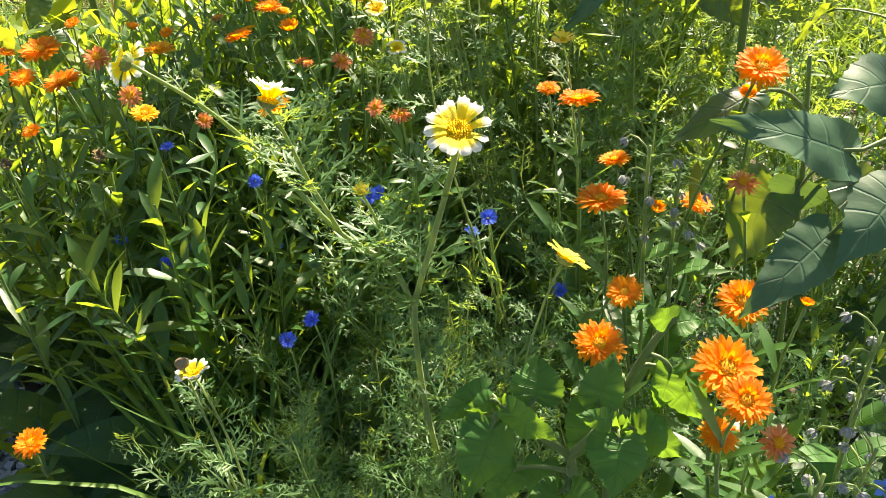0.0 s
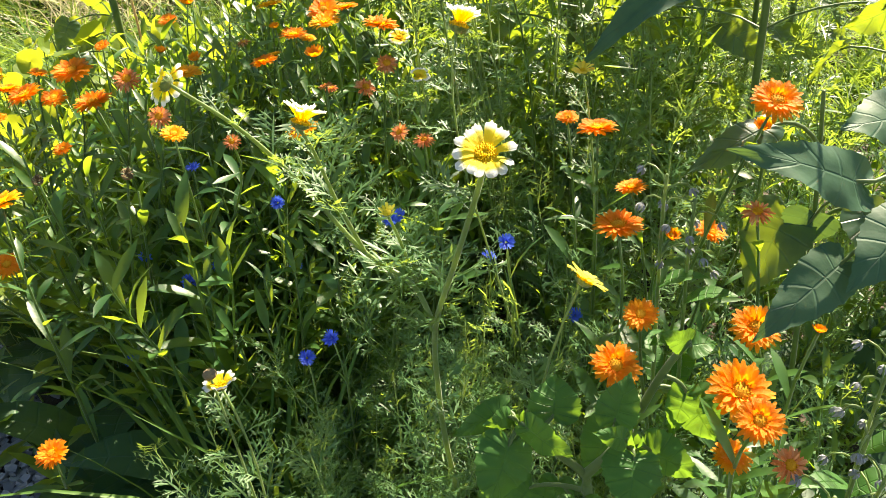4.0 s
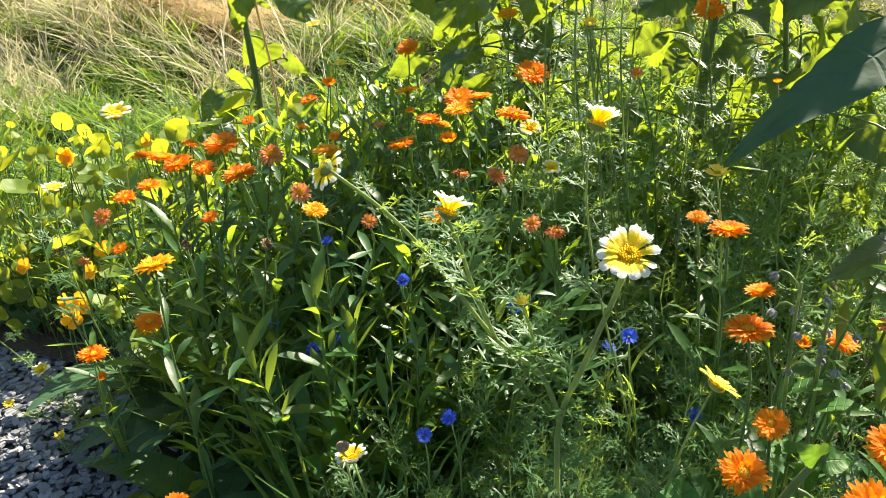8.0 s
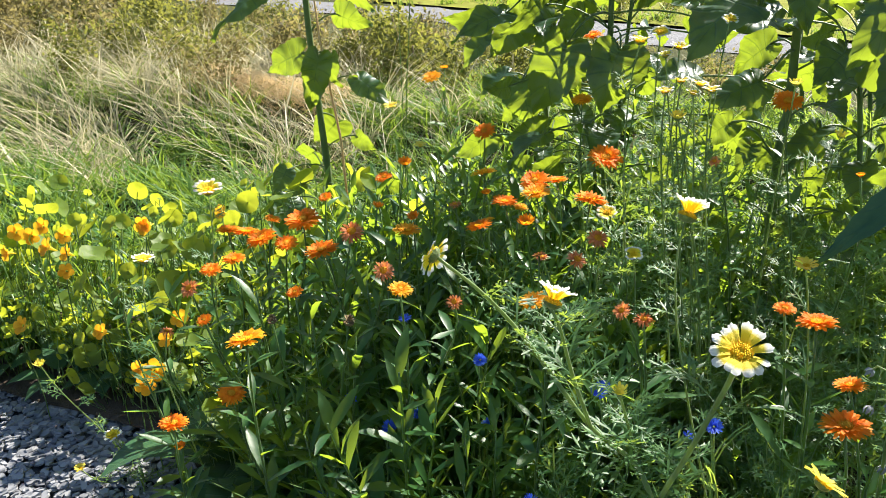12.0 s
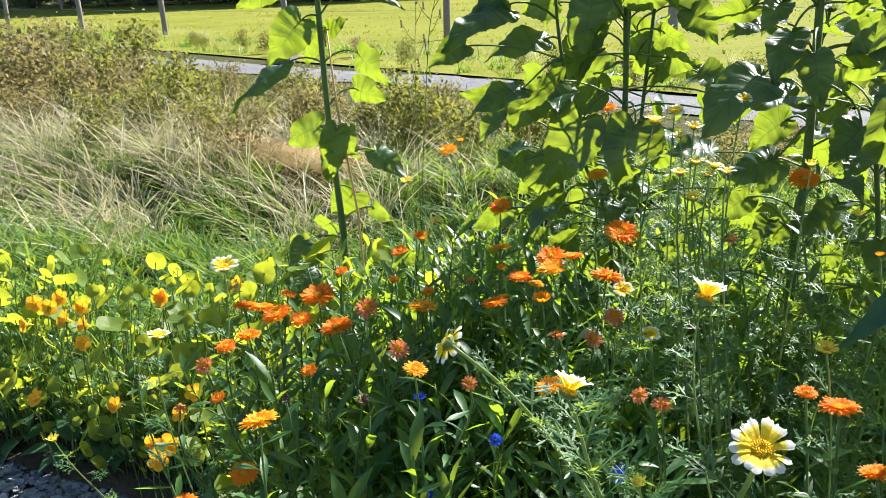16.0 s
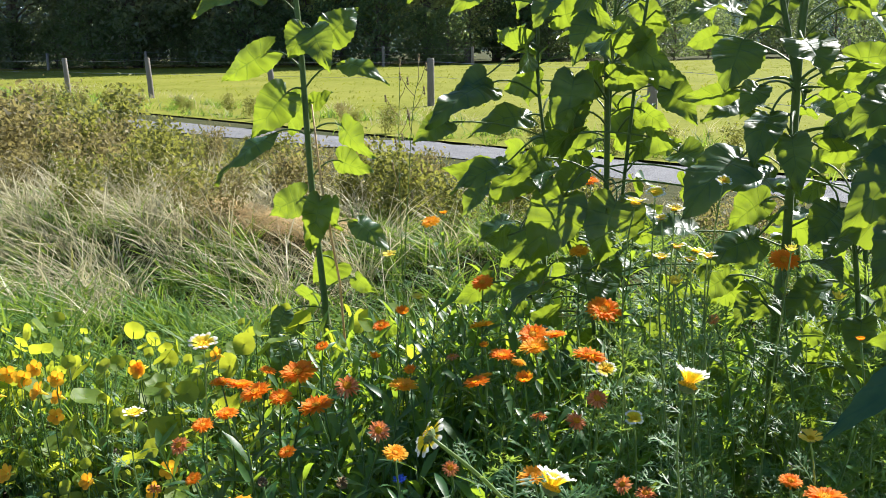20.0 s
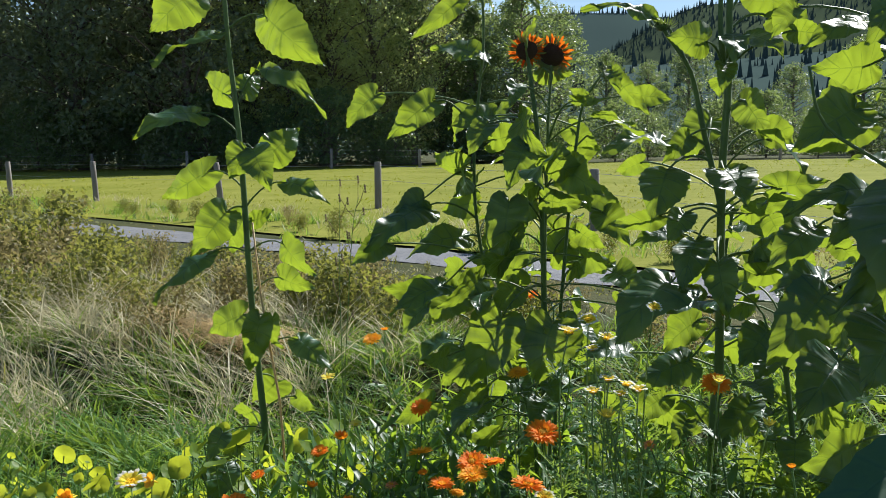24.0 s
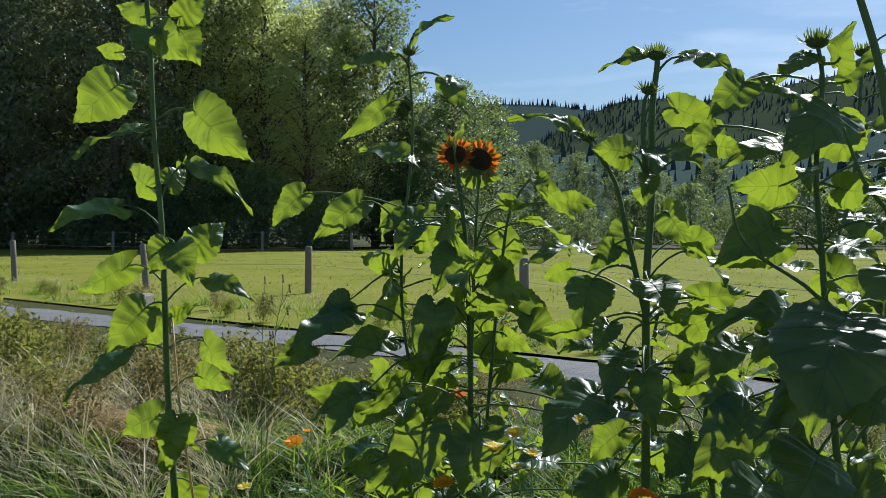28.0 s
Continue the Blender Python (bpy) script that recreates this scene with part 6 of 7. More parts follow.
# ---- meadow grass ----
def field_of_blades(name, xy, height, width, lean, mat, label, category="grass", wind=(0.25, -0.1), seed=0, rise=None):
    """Many thin blades in one mesh."""
    g = np.random.default_rng(seed)
    n = len(xy)
    x, y = xy[:, 0], xy[:, 1]
    z = np.array([ground_height(a, b) for a, b in xy]) - 0.01
    h = height * g.uniform(0.55, 1.2, n)
    if rise:
        h *= np.array([rise(a, b) for a, b in xy])
    a = g.uniform(0, 2 * np.pi, n)
    ln = lean * g.uniform(0.2, 1.3, n) * h
    dx, dy = np.cos(a) * ln + wind[0] * h, np.sin(a) * ln + wind[1] * h
    droop = g.uniform(0.05, 0.75, n) * min(1.0, lean * 1.3)
    sa = g.uniform(0, np.pi, n)
    sx, sy = np.cos(sa) * width * g.uniform(0.6, 1.4, n), np.sin(sa) * width * g.uniform(0.6, 1.4, n)
    v = np.empty((n, 7, 3), np.float32)
    for k, (f, w) in enumerate(((0.0, 0.5), (0.4, 0.5), (0.75, 0.33))):
        cx, cy, cz = x + dx * f ** 1.6, y + dy * f ** 1.6, z + h * (f - droop * f * f)
        v[:, 2 * k] = np.stack([cx - sx * w, cy - sy * w, cz], 1)
        v[:, 2 * k + 1] = np.stack([cx + sx * w, cy + sy * w, cz], 1)
    v[:, 6] = np.stack([x + dx, y + dy, z + h * (1 - droop)], 1)
    base = (np.arange(n) * 7)[:, None]
    quads = np.concatenate([base + np.array([[0, 1, 3, 2]]), base + np.array([[2, 3, 5, 4]])], 0)
    tris = base + np.array([[4, 5, 6]])
    me = bpy.data.meshes.new(name)
    me.vertices.add(n * 7)
    me.vertices.foreach_set("co", v.ravel())
    loops = np.concatenate([quads.ravel(), tris.ravel()]).astype(np.int32)
    starts = np.concatenate([np.arange(len(quads)) * 4, len(quads) * 4 + np.arange(n) * 3]).astype(np.int32)
    me.loops.add(len(loops))
    me.loops.foreach_set("vertex_index", loops)
    me.polygons.add(len(starts))
    me.polygons.foreach_set("loop_start", starts)
    me.update(calc_edges=True)
    me.materials.append(mat)
    ob = new(name, me)
    return tagged(ob, label, category, kind="stuff")


def patch(count, x0, x1, y0, y1, test, seed, clump=0.0):
    g = np.random.default_rng(seed)
    p = np.stack([g.uniform(x0, x1, count * 3), g.uniform(y0, y1, count * 3)], 1)
    keep = np.array([test(a, b) for a, b in p])
    p = p[keep][:count]
    if clump:
        c = p[g.integers(0, max(1, len(p) // 14), len(p))]
        p = c + g.normal(0, clump, p.shape)
    return p


def near_straw(x, y):
    f = (x + 3.5) / 1.4
    return -0.05 < f < 1.05 and abs(y - 5.9 + 0.85 * f) < 0.24


def bank(x, y):
    return 4.6 < y < 8.75 - 0.62 * x and not near_straw(x, y)


def tuft(x, y, seed, size, level):
    return noise.noise((x / size, y / size, seed)) > level


def by_track(x, y):
    """Growth stays short along the track, but for the thicket farther along it."""
    d = max(0.0, 9.75 - 0.62 * x - 0.9 - y)
    k = min(1.0, max(0.14, 1.75 * d / (y + d)))
    return max(k, 0.95) if x < -0.72 * y and d > 0.5 else k


field_of_blades("lawn_grass", patch(20000, -5.5, 2.5, 2.7, 4.0, lambda x, y: tuft(x, y, 1, 0.2, 0.0), 1, 0.025), 0.22, 0.0095, 1.0, M_GRASS, "lush green arching grass behind the flower bed", "grass", (-0.1, -0.2), 1)
field_of_blades("slope_grass", patch(13000, -6.5, 2.0, 3.5, 5.8, lambda x, y: not near_straw(x, y) and tuft(x, y, 2, 0.22, 0.1), 2, 0.03), 0.3, 0.0105, 1.3, M_GRASS, "tufts of taller green grass", "grass", (-0.12, -0.2), 2)
field_of_blades("bank_grass", patch(6000, -7.5, 1.5, 4.6, 7.5, lambda x, y: bank(x, y) and tuft(x, y, 12, 0.35, 0.12), 12, 0.04), 0.42, 0.008, 1.0, M_GRASS, "green grass growing through the dry grass", "grass", (-0.2, -0.1), 12, rise=by_track)
field_of_blades("dry_grass", patch(8000, -8.5, -1.5, 4.3, 7.4, lambda x, y: x < -1.5 - 0.3 * (y - 4) and tuft(x, y, 3, 0.22, 0.12) and not near_straw(x, y), 3, 0.035), 0.58, 0.008, 1.1, M_DRY, "tall straw-coloured dry grass leaning over", "dry grass", (-0.28, -0.2), 3)
field_of_blades("dry_wisps", patch(1800, -6.5, -1.0, 3.7, 6.5, lambda x, y: tuft(x, y, 9, 0.4, 0.05) and not near_straw(x, y), 9, 0.05), 0.44, 0.005, 1.2, M_DRY, "pale dry wisps among the green grass", "dry grass", (-0.2, -0.2), 9)
field_of_blades("weedy_bank", patch(8000, -14.0, 4.0, 4.8, 15, lambda x, y: bank(x, y) and tuft(x, y, 4, 0.4, 0.1), 4, 0.05), 0.36, 0.011, 1.2, M_WEED, "brownish green weeds on the bank by the track", "weeds", (-0.05, -0.05), 4, rise=by_track)
field_of_blades("dry_stalks", patch(4500, -12.0, 3.0, 5.0, 12, lambda x, y: bank(x, y) and tuft(x, y, 8, 0.6, 0.0), 7, 0.06), 0.6, 0.006, 0.8, M_DRY, "thin dry stalks among the weeds", "dry grass", (-0.25, 0.0), 7, rise=by_track)
field_of_blades("verge_grass", patch(24000, -32, 7, 9, 36, lambda x, y: 10.5 - 0.62 * x < y < 13.2 - 0.64 * x and tuft(x, y, 21, 0.5, -0.1), 5, 0.08), 0.3, 0.015, 1.0, M_GRASS, "green grass verge beyond the track", "grass", (0.05, 0.0), 5)
field_of_blades("track_edge_grass", patch(3500, -16, 5, 6, 22, lambda x, y: (8.75 - 0.62 * x < y < 9.3 - 0.62 * x or 10.2 - 0.62 * x < y < 10.8 - 0.62 * x) and tuft(x, y, 23, 0.3, 0.1), 25, 0.05), 0.13, 0.010, 1.1, M_WEED, "short tufts growing into the gravel track", "grass", (0.0, 0.0), 25)
field_of_blades("verge_stalks", patch(6000, -32, 7, 9, 36, lambda x, y: 10.9 - 0.62 * x < y < 15.5 - 0.68 * x and tuft(x, y, 6, 0.8, 0.0), 15, 0.12), 0.32, 0.009, 0.8, M_DRY, "pale seeding grass along the verge", "dry grass", (0.05, 0.0), 15)
field_of_blades("pasture_grass", patch(30000, -60, 34, 13, 64, lambda x, y: y > 14.0 - 0.66 * x and (y < 34 or x > -50) and tuft(x, y, 22, 1.6, -0.2), 6, 0.35), 0.12, 0.035, 0.9, M_FIELD_GRASS, "short bright yellow-green pasture grass", "grass", (0.1, 0.0), 6)


def straw_heap():
    g = random.Random(5)
    s = Shape()
    for k in range(2200):
        f = g.random()
        cx, cy = -3.5 + 1.4 * f + g.gauss(0, 0.08), 5.9 - 0.85 * f + g.gauss(0, 0.17)
        h = 0.22 * max(0, 1 - ((cy - 5.9 + 0.85 * f) / 0.42) ** 2) * g.random() ** 0.4 + ground_height(cx, cy) + 0.02
        a = g.gauss(-0.5, 0.6)
        d = Vector((math.cos(a), math.sin(a), g.gauss(0, 0.12))) * g.uniform(0.12, 0.28)
        blade(s, Vector((cx, cy, h)) - d / 2, Vector((cx, cy, h)) + d / 2, 0.006, (0, 0, 1), "grass", 0.1, 0.2, 2)
    tagged(part("straw_heap", s, M_STRAW), "low heap of cut tan straw lying in the grass", "straw", kind="stuff")


straw_heap()


def weed_bush(seed, height, radius, cards, mat):
    """A weed clump: thin stalks, each with its many small leaves."""
    g = np.random.default_rng(seed)
    rng = random.Random(seed)
    root = thing("weed_bush", (0, 0, 0), "tangled clump of tall brownish green weeds", "weeds", "weeds on the bank")
    tips = []
    for k in range(5):
        a, rr = rng.uniform(0, 6.3), radius * math.sqrt(rng.random())
        top = Vector((math.cos(a) * rr, math.sin(a) * rr, height * rng.uniform(0.6, 1.05)))
        pts = bezier((top.x * 0.4, top.y * 0.4, -0.05), (top.x * 0.5, top.y * 0.5, top.z * 0.4), (top.x * 0.9, top.y * 0.9, top.z * 0.75), top, 5)
        s = Shape()
        s.tube(pts, [0.004, 0.0036, 0.0032, 0.0028, 0.002, 0.0015], 4)
        part("stalk", s, M_WEED, root)
        tips += [tuple(along(pts, f)[0]) for f in (0.3, 0.5, 0.65, 0.8, 0.9, 1.0)]
    c = np.array(tips)[g.integers(0, len(tips), cards)] + g.normal(0, 0.10, (cards, 3))
    c[:, 2] = np.maximum(c[:, 2], 0.02)
    part("foliage", cards_mesh("foliage", leaf_cards(c, 0.028, g), mat), None, root)
    return root


weeds = [weed_bush(230 + k, 0.85, 0.42, 1150, (M_WEED, M_WEED_DRY, M_WEED)[k]) for k in range(3)]
wr = random.Random(31)
for k, (x, y) in enumerate(scatter(150, -12, 2.5, 5.4, 14.5, lambda x, y: y < 8.7 - 0.62 * x and not near_straw(x, y), 0.42, 30)):
    c = copy_thing(weeds[k % 3], pose(x, y, ground_height(x, y), 0, 0, wr.uniform(0, 360)))
    q = wr.uniform(0.55, 1.0) * max(0.22, by_track(x, y))
    c.scale = (q, q, q)
for k, (x, y) in enumerate(((-4.7, 7.4), (-5.4, 7.9), (-5.0, 8.6), (-6.0, 8.2), (-4.3, 7.0), (-6.4, 7.4), (-5.6, 9.2), (-6.6, 9.0), (-7.2, 8.4), (-4.9, 9.6), (-5.9, 10.2), (-7.0, 10.0), (-7.8, 9.4), (-3.9, 8.1), (-4.4, 8.9), (-3.3, 7.0), (-2.6, 6.9), (-3.0, 7.5), (-2.1, 6.3))):
    c = copy_thing(weeds[(k + 2) % 3], pose(x, y, ground_height(x, y), 0, 0, k * 70))
    q = 1.15 * max(0.22, by_track(x, y))
    c.scale = (q, q, q)
for k, (x, y) in enumerate(scatter(26, -15, 4, 7, 22, lambda x, y: 10.7 - 0.62 * x < y < 12.0 - 0.63 * x, 0.5, 33)):
    c = copy_thing(weeds[k % 3], pose(x, y, 0.02, 0, 0, k * 47))
    q = wr.uniform(0.28, 0.52)
    c.scale = (q * 1.3, q * 1.3, q)
drop(weeds)


# ---- fence ----
def fence(posts, label, height, thick, wires, group):
    root = thing("wire_fence", (posts[0][0], posts[0][1], 0), label, "fence", group)
    o = root.location.copy()
    tops = []
    for k, (x, y, h, lean) in enumerate(posts):
        s = Shape()
        r = random.Random(k)
        pts = [Vector((x, y, -0.2)), Vector((x + lean * 0.4, y, h * 0.4)), Vector((x + lean, y, h - 0.015)), Vector((x + lean, y, h))]
        s.tube([p - o for p in pts], [thick, thick * r.uniform(0.92, 1.02), thick * 0.95, thick * 0.82], 10)
        part("post", s, M_POST, root, "", True)
        tops.append(Vector((x + lean, y, h)) - o)
    for f in wires:
        for a, b in zip(tops[:-1], tops[1:]):
            s = Shape()
            p, q = a - Vector((0, 0, a.z - a.z * f)), b - Vector((0, 0, b.z - b.z * f))
            s.tube([p, p.lerp(q, 0.5) - Vector((0, 0, 0.03)), q], 0.004, 4)
            part("wire", s, M_WIRE, root)
    return root


fence([(-34, 33.5, 1.15, 0), (-26, 29.5, 1.2, 0.02), (-20.3, 26.4, 1.2, -0.03), (-15.3, 23.6, 1.2, -0.06), (-10.2, 21.2, 1.15, -0.1), (-5.75, 20.2, 1.12, 0.02), (-0.53, 14.9, 1.05, 0), (3.1, 9.6, 0.92, 0.02), (9, 4, 1.0, 0)],
      "weathered wooden posts with thin wires along the pasture", 1.15, 0.085, (0.93, 0.62), "pasture fences")
fence([(-60, 60, 1.3, 0), (-46, 58, 1.3, 0.03), (-37, 57, 1.3, -0.02), (-29.5, 56.5, 1.35, 0.02), (-19.3, 57, 1.35, 0), (-13.5, 58, 1.2, 0), (-4, 60, 1.2, 0), (10, 63, 1.2, 0), (26, 65, 1.2, 0)],
      "distant pasture fence before the wood", 1.3, 0.10, (0.93, 0.6), "pasture fences")


# ---- trees ----
def tree(seed, height, radius, cards, size, mat, label, low=0.12, name="tree"):
    g = np.random.default_rng(seed)
    rng = random.Random(seed)
    root = thing(name, (0, 0, 0), label, "tree", "wood behind the pasture")
    s = Shape()
    s.tube([(0, 0, -0.3), (0.1, 0, height * 0.3), (-0.1, 0.1, height * 0.65), (0, 0, height * 0.95)], [height * 0.016, height * 0.013, height * 0.008, 0.03], 7)
    blobs = []
    for k in range(64):
        f = low + (1 - low) * (k + rng.random()) / 64
        a = k * 2.4 + rng.uniform(-0.5, 0.5)
        prof = math.sin(math.pi * min(1, 0.14 + 0.84 * (f - low) / (1 - low))) ** 0.7
        rr = radius * prof * rng.uniform(0.35, 1.0)
        c = Vector((math.cos(a) * rr, math.sin(a) * rr, height * f * 0.97))
        s.tube([(0, 0, max(0.3, c.z - rr * 0.6)), tuple(c * 0.5 + Vector((0, 0, (c.z - rr * 0.3) * 0.5))), tuple(c)], [height * 0.005, height * 0.003, 0.02], 4)
        blobs.append((c, radius * rng.uniform(0.22, 0.42) * (0.6 + 0.4 * prof)))
    part("trunk", s, M_BARK, root)
    pick = g.integers(0, len(blobs), cards)
    c = np.array([tuple(b[0]) for b in blobs])[pick]
    r = np.array([b[1] for b in blobs])[pick]
    d = g.normal(size=(cards, 3))
    d /= np.linalg.norm(d, axis=1)[:, None]
    p = c + d * (r * g.uniform(0.3, 1.15, cards) ** 0.6)[:, None] * np.array([1, 1, 0.75])
    p[:, 2] = np.maximum(p[:, 2], 0.3)
    part("crown", cards_mesh("crown", leaf_cards(p, size, g), mat), None, root)
    return root


wood = [tree(200 + k, 20, 6.0, 15000, 0.145, M_SHADED_TREE_LEAF, "broad deciduous tree with dark shaded foliage", 0.05) for k in range(3)]
birch = [tree(210 + k, 21, 4.5, 13000, 0.125, M_SUNLIT_BIRCH_LEAF, "slender birch with fine yellow-green leaves") for k in range(2)]

far_wood = [tree(225 + k, 20, (4.4, 3.0)[k], 13000, 0.14, M_DIMMED_SHRUB_LEAF, "dark green tree in the far hedge", 0.03) for k in range(2)]
shrub = [tree(220 + k, 4.2, 2.2, 3600, 0.10, M_DIMMED_SHRUB_LEAF, "dense leafy shrub at the wood's edge", 0.02, "shrub") for k in range(2)]


def plant_tree(src, x, y, sc, rot):
    c = copy_thing(src, pose(x, y, 0, 0, 0, rot))
    wide = sc * (1.0 if sc > 0.8 else 1.3)
    c.scale = (wide, wide, sc)


for x, y, sc in ((-52, 62, 1.3), (-46, 66, 1.35), (-41, 62, 1.3), (-36.5, 65, 1.35), (-32, 62, 1.25), (-28, 65, 1.3), (-18.5, 72, 1.02), (-58, 76, 1.5), (-50, 78, 1.5), (-42, 77, 1.5), (-34, 78, 1.45), (-27, 79, 1.3), (-20.5, 80, 1.12)):
    plant_tree(wood[int(-x * 3) % 3], x, y, sc, rnd.uniform(0, 360))
# The light birches also stand for sunlit trees of the wood.
for x, y, sc in ((-21.5, 64, 0.96), (-18.6, 65, 0.88), (-16, 67, 0.82), (-24.5, 63.5, 1.1), (-27.5, 64, 1.2), (-23, 66, 1.05)):
    plant_tree(birch[int(x * 2) % 2], x, y, sc, rnd.uniform(0, 360))
for x, y, sc in ((-14.4, 70, 0.9), (-11.6, 69, 0.68), (-12.9, 75, 0.82), (-8.2, 72, 0.56), (-9.5, 78, 0.66), (-6, 82, 0.55), (-2, 88, 0.5), (2, 90, 0.5), (6, 92, 0.44), (10, 90, 0.42), (15, 88, 0.42), (20, 84, 0.42), (26, 82, 0.42), (32, 84, 0.45), (38, 84, 0.5), (45, 80, 0.55), (52, 80, 0.6)):
    plant_tree(far_wood[int(abs(x) * 2) % 2], x, y, sc * rnd.uniform(0.85, 1.25), rnd.uniform(0, 360))
for k in range(40):
    x = -56 + k * 2.9 + rnd.uniform(-0.8, 0.8)
    plant_tree(shrub[k % 2], x, (60.5 if x < -12 else 66 if x < 0 else 70) + rnd.uniform(-0.8, 2.0), rnd.uniform(0.8, 1.35), rnd.uniform(0, 360))
for o in wood + birch + far_wood + shrub:
    for c in (*o.children_recursive, o):
        bpy.data.objects.remove(c)


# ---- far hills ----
# Blue haze of distance is put into this forest's base colour.
M_HAZY_HILL_FOREST = solid_material("far_spruce_forest_hazed", [(0.3, (0.026, 0.046, 0.046)), (0.7, (0.055, 0.08, 0.072))], 0.06, 1.0, 0.2, 0.5, 8.0, None, 0.4, spec=0.0)
M_HILL_CLEAR = solid_material("cleared_hillside", [(0.3, (0.035, 0.05, 0.036)), (0.55, (0.06, 0.08, 0.045)), (0.8, (0.12, 0.12, 0.075))], 0.02, 1.0, 0.2, 0.5, 8.0, None, 0.0, spec=0.0)


def far_hill(ridge, depth, mat, label, seed, run=420):
    s = Shape()
    rows = []
    n = 70
    x0, x1 = ridge[0][0], ridge[-1][0]
    for j in range(9):
        f = j / 8
        row = []
        for i in range(n + 1):
            x = x0 + (x1 - x0) * i / n
            z = np.interp(x, [p[0] for p in ridge], [p[1] for p in ridge])
            row.append(Vector((x, depth - run * (1 - f), z * f ** 0.8 + 6 * noise.noise((x * 0.01, f * 3, seed)) * f - 3)))
        rows.append(row)
    s.grid(rows)
    hill = tagged(part("hill", s, mat), label, "hill", kind="backdrop")
    return rows


def conifers(name, places, label, seed, grow=1.0):
    """Slim pointed spruces, each of three ragged skirts."""
    rng = random.Random(seed)
    s = Shape()
    for p in places:
        h = rng.uniform(8, 17) * grow
        r = h * rng.uniform(0.13, 0.2)
        turn = rng.uniform(0, 6)
        for k in range(3):
            z0, z1 = h * (0.0 + 0.27 * k), h * (0.55 + 0.225 * k)
            n = len(s.v)
            for q in range(7):
                a = turn + q * 2 * math.pi / 7
                e = r * (1 - 0.28 * k) * rng.uniform(0.7, 1.15)
                s.v.append(Vector(p) + Vector((math.cos(a) * e, math.sin(a) * e, z0 + rng.uniform(-0.05, 0.05) * h)))
            s.v.append(Vector(p) + Vector((0, 0, z1)))
            s.uv += [(0, 0)] * 8
            s.f += [(n + q, n + (q + 1) % 7, n + 7) for q in range(7)]
            s.mi += [0] * 7
    tagged(part(name, s, M_HAZY_HILL_FOREST, None, "", False), label, "conifers", kind="stuff")


left_rows = far_hill([(-1200, 240), (-700, 250), (-420, 235), (-194, 206), (-80, 213), (4, 207), (120, 190), (300, 150)], 1500, M_HAZY_HILL_FOREST, "distant dark forested ridge", 1)
right_rows = far_hill([(-150, 30), (-20, 120), (30, 150), (85, 172), (143, 176), (193, 169), (220, 178), (300, 190), (420, 205), (700, 230), (1100, 240)], 1200, M_HILL_CLEAR, "hill with a felled slope and spruce rows", 2)
# Added rise; its spruces stand for the dark trees of the middle distance.
knoll = far_hill([(-140, 10), (-60, 26), (-20, 33), (10, 34), (60, 36), (140, 40), (260, 46)], 360, M_HAZY_HILL_FOREST, "low added rise standing for the trees behind the pasture", 3, 220)
rr = random.Random(9)
conifers("ridge_conifers", [tuple(left_rows[-1][i].lerp(left_rows[-1][i + 1], rr.random()) - Vector((0, 0, 4))) for i in range(20, 70) for _ in range(9)], "spruce trees along the far ridge", 1)
conifers("knoll_conifers", [tuple(knoll[j][i].lerp(knoll[j][i + 1], rr.random()) + Vector((rr.uniform(-4, 4), 0, -6 if j < 8 else -12))) for j in range(2, 9) for i in range(0, 70) for _ in range(3)], "spruces on the low rise", 3, 0.7)
conifers("slope_conifers", [tuple(right_rows[j][i].lerp(right_rows[j][i + 1], rr.random()) + Vector((0, rr.uniform(-20, 20), -3))) for j in (8,) for i in range(6, 70) for _ in range(9)]
         + [tuple(right_rows[j][i].lerp(right_rows[j + 1][i], rr.random()).lerp(right_rows[j + 1][i + 1], rr.random()) + Vector((rr.uniform(-6, 6), 0, -2))) for j in range(0, 6) for i in range(0, 69) for _ in range(3)]
         + [tuple(right_rows[j][i].lerp(right_rows[j + 1][i], rr.random()) + Vector((rr.uniform(-8, 8), 0, -2))) for j in (5, 6, 7) for i in range(6, 69) for _ in range(9) if i < 16 or noise.noise((i * 0.35, j * 0.8, 3.0)) > 0.05], "spruce stands on the hillside", 2, 0.72)


# ---- thin stalks, a stake and a short post ----
def wild_stalk(line, seed, label):
    rng = random.Random(seed)
    foot = Vector((line[-1][0], line[-1][1], 0))
    root = thing("wild_stalk", foot, label, "weed", "thin weeds behind the bed")
    pts = [p - foot for p in smooth_line([foot] + [Vector(p) for p in reversed(line)], 6)]
    s = Shape()
    s.tube(pts, [0.0019 - 0.0011 * i / len(pts) for i in range(len(pts))], 5)
    part("stem", s, M_STEM, root)
    for k in range(7):
        c, d = along(pts, 0.5 + 0.08 * k)
        a = k * 2.4
        e = c + Vector((math.cos(a) * 0.04, math.sin(a) * 0.04, 0.06))
        s = Shape()
        s.tube([c, c.lerp(e, 0.5) + Vector((0, 0, -0.008)), e], [0.0012, 0.001, 0.0008], 4)
        for q in range(3):
            s.dome(e - Vector((0, 0, 0.008 * q)), (0.2 * q, 0.1, 1), 0.004, 0.007, 2, 6)
        part("twig", s, M_SEED, root)


wild_stalk([(-0.86, 2.5, 1.35), (-0.87, 2.5, 1.11), (-0.87, 2.5, 0.7)], 1, "thin dark weed stalk with seed pods")
wild_stalk([(-0.74, 2.3, 1.36), (-0.76, 2.3, 1.27), (-0.78, 2.3, 1.05), (-0.8, 2.3, 0.73)], 2, "thin branching weed stalk gone to seed")

s = Shape()
s.tube([(0, 0, -0.05), (-0.03, 0, 0.66), (-0.08, 0, 1.0), (-0.1, 0, 1.26)], [0.0045, 0.0045, 0.004, 0.003], 6)
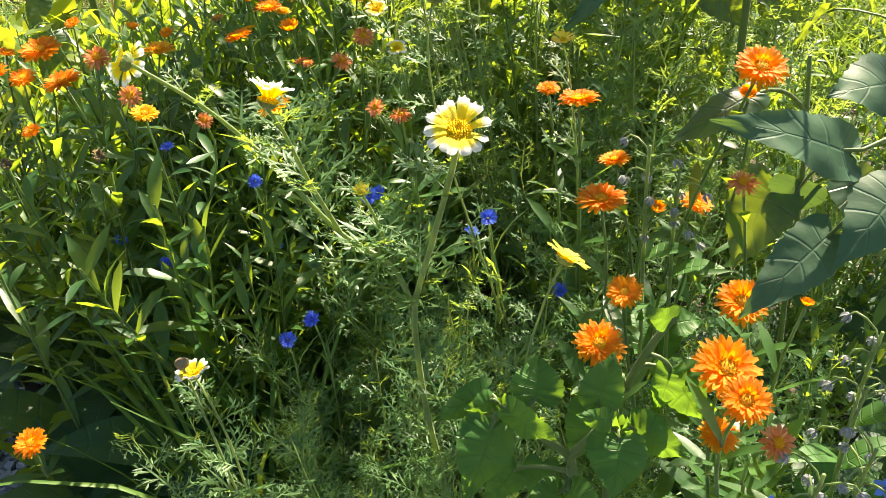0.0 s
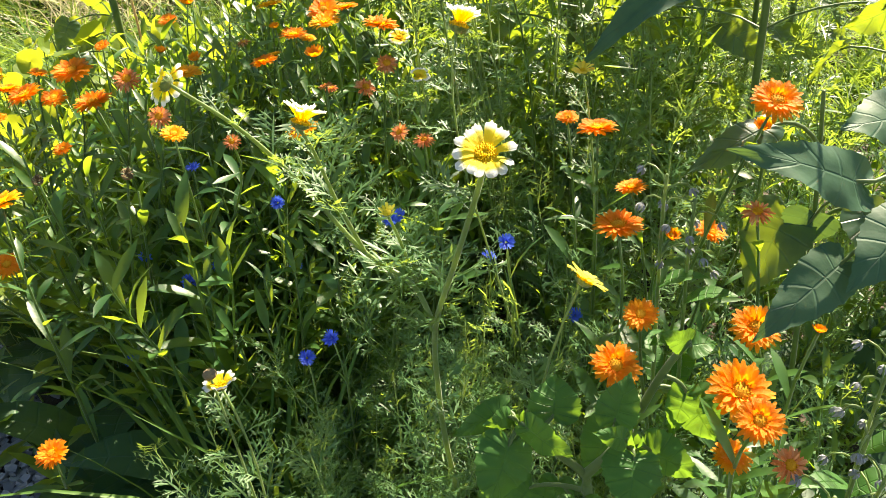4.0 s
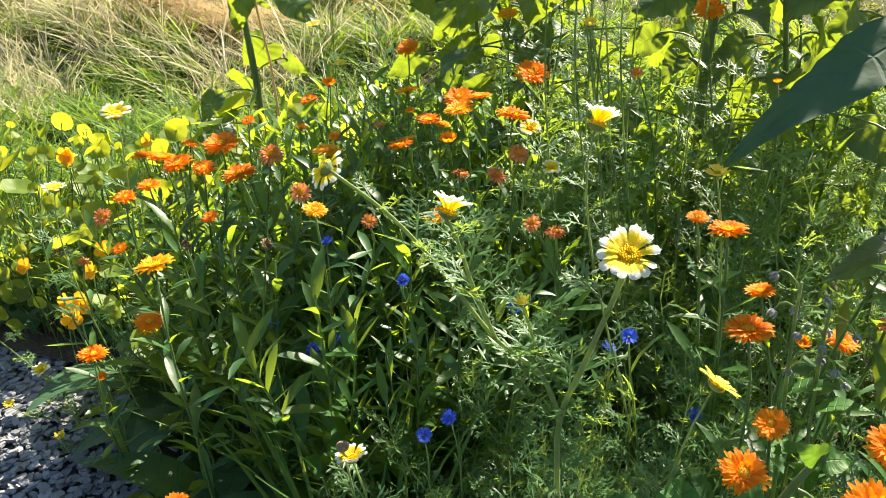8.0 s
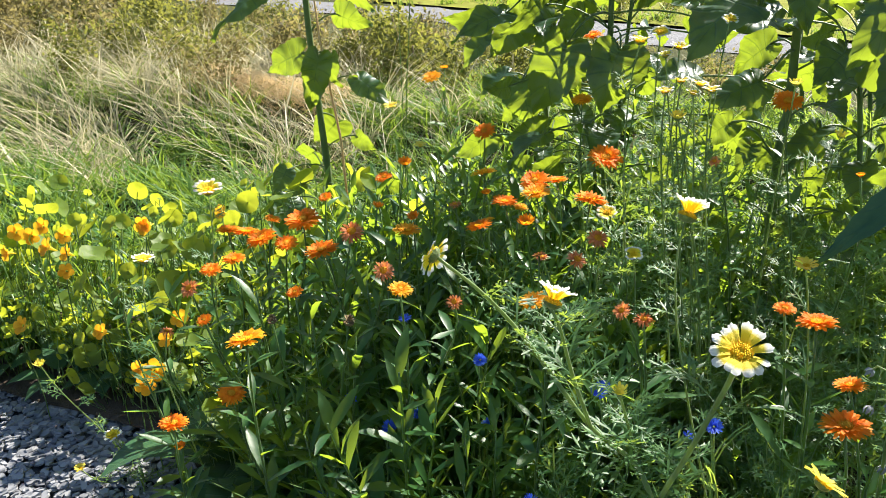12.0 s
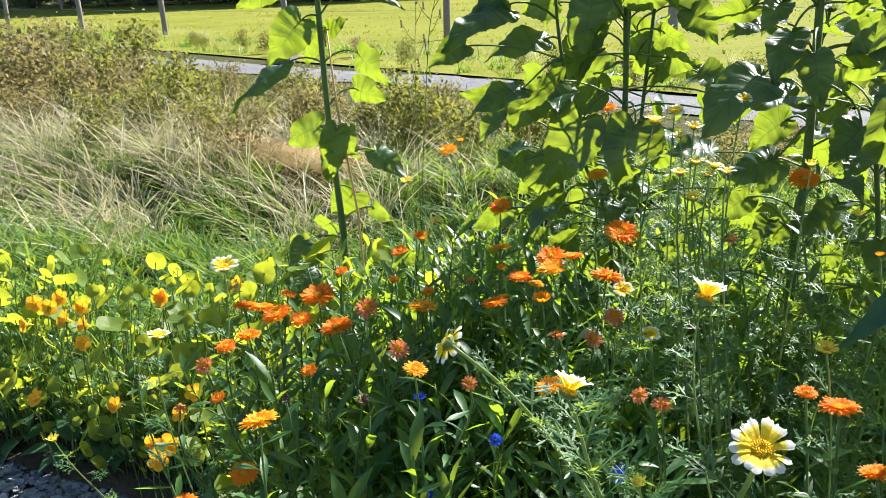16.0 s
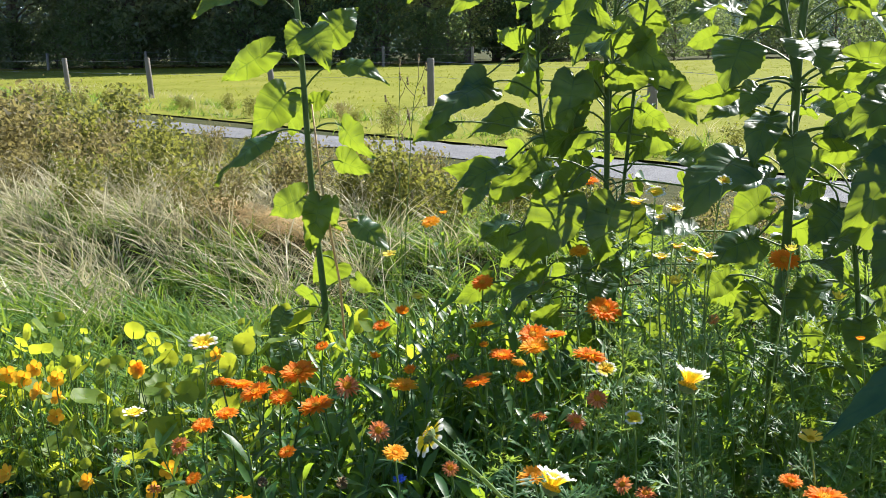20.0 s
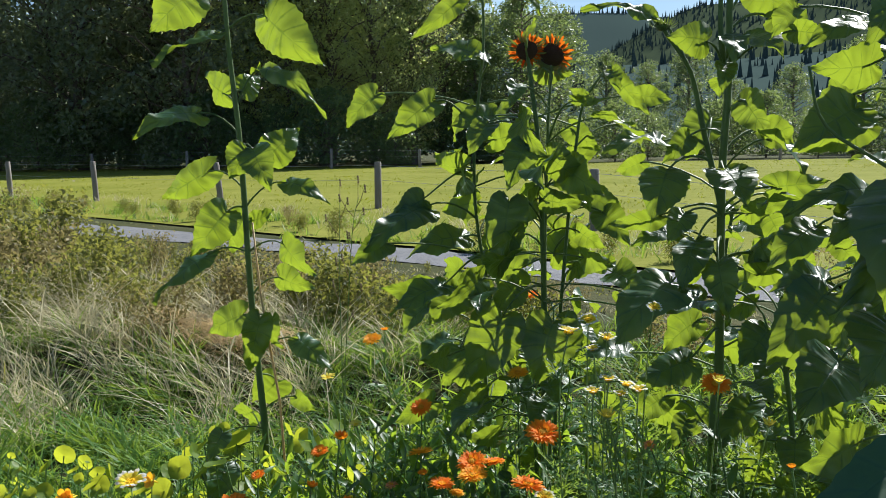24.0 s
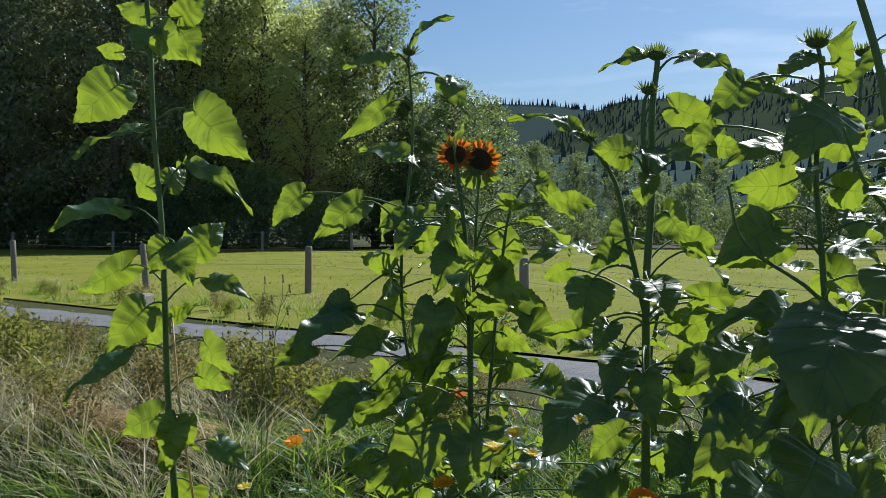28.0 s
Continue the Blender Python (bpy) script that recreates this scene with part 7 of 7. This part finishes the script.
stake = part("plant_stake", s, M_STRAW)
stake.location = (-1.11, 2.64, 0)
tagged(stake, "thin tan dry stalk standing beside the sunflower", "stake")

s = Shape()
n = 0
for z, r in ((-0.1, 0.17), (0.34, 0.17), (0.38, 0.15)):
    s.v += [Vector((sx * r, sy * r, z)) for sx, sy in ((-1, -1), (1, -1), (1, 1), (-1, 1))]
s.uv = [(0, 0)] * 12
for k in range(2):
    s.f += [(k * 4 + i, k * 4 + (i + 1) % 4, k * 4 + 4 + (i + 1) % 4, k * 4 + 4 + i) for i in range(4)]
s.f.append((8, 9, 10, 11))
s.mi = [0] * len(s.f)
stump = part("marker_post", s, M_POST, None, "", False)
stump.location = (-7.35, 15.0, 0.0)
tagged(stump, "short square weathered wooden post by the track", "post")


# ---- borage ----
M_BORAGE_BUD = leaf_material("downy_grey_bud", (0.10, 0.11, 0.11), (0.17, 0.18, 0.19), (0.26, 0.27, 0.28), (0.25, 0.3, 0.25), 0.2, 0.7, 90.0, 0.2, False, 0.6)
M_BORAGE = leaf_material("borage_petal", (0.06, 0.14, 0.6), (0.10, 0.22, 0.75), (0.16, 0.3, 0.82), (0.15, 0.3, 0.8), 0.35, 0.5, 90.0, 0.2)


def borage(top, seed, flowers, label):
    rng = random.Random(seed)
    foot = Vector((top[0] + 0.03, top[1] + 0.08, 0.02))
    root = thing("borage_plant", foot, label, "borage", "borage in the bed")
    p = Vector(top) - foot
    pts = bezier((0, 0, 0), (0, 0, p.z * 0.5), p - Vector((0, -0.03, 0.12)), p, 8)
    s = Shape()
    s.tube(pts, [0.004 - 0.002 * i / 8 for i in range(9)], 6)
    part("stem", s, M_PALE_STEM, root)
    for k in range(7):
        c, d = along(pts, 0.72 + 0.04 * k)
        a = k * 2.4 + rng.random()
        e = c + Vector((math.cos(a) * 0.035, math.sin(a) * 0.035, rng.uniform(0.0, 0.02)))
        s = Shape()
        s.tube(bezier(c, c + Vector((0, 0, 0.02)), e + Vector((0, 0, 0.015)), e, 4), 0.0012, 5)
        stalk = part("flower_stalk", s, M_PALE_STEM, root)
        s = Shape()
        if k < flowers:
            for q in range(5):
                b = q * 2 * math.pi / 5
                v = Vector((math.cos(b), math.sin(b), 0.1))
                blade(s, v * 0.002, v * 0.014, 0.009, (0, 0, 1), "lance", 0.05, 0.2, 4)
            s.dome((0, 0, 0), (0, 0, 1), 0.002, 0.008, 2, 6)
            h = part("flower_head", s, M_BORAGE, stalk, "blue star-shaped flower")
            h.matrix_basis = facing(e, (rng.uniform(-0.3, 0.3), -0.6, 0.7), 1.0)
        else:
            for q in range(6):
                b = q * math.pi / 3
                v = Vector((math.cos(b) * 0.006, math.sin(b) * 0.006, 0.005))
                blade(s, (0, 0, 0), v + Vector((0, 0, 0.012)), 0.006, v, "lance", 0.25, 0.3, 3)
            h = part("flower_bud", s, M_BORAGE_BUD, stalk, "downy drooping bud")
            h.matrix_basis = facing(e, (math.cos(a) * 0.5, math.sin(a) * 0.5, -0.8), 0.75)
    for k in range(6):
        c, d = along(pts, 0.1 + 0.11 * k)
        a = k * 2.4 + rng.random()
        v = Vector((math.cos(a), math.sin(a), 0.35))
        s = Shape()
        blade(s, c, c + v * rng.uniform(0.06, 0.09), 0.035, (0, 0, 1), "lance", 0.12, 0.2, 6)
        part("leaf", s, M_YOUNG_LEAF, root)


borage((0.36, 0.54, 0.70), 300, 2, "borage with downy drooping buds and blue star flowers")
borage((0.47, 0.72, 0.72), 301, 0, "borage with downy drooping buds")
borage((0.46, 0.70, 0.66), 302, 0, "borage with downy drooping buds")
borage((0.25, 0.93, 0.84), 303, 0, "borage with downy drooping buds")
borage((0.29, 0.94, 0.80), 304, 0, "borage with downy drooping buds")
borage((0.46, 0.65, 0.62), 308, 1, "borage with downy drooping buds and blue star flowers")

s = Shape()
blade(s, (0, 0, 0), (0.05, 0.09, 0.02), 0.06, (0, 0, 1), "lance", 0.2, 0.4, 8, 0, 0.6)
dead = part("withered_leaf", s, M_FADED)
dead.location = (-0.78, 1.19, 0.035)
tagged(dead, "withered red-brown leaf lying on the slate chips", "leaf")
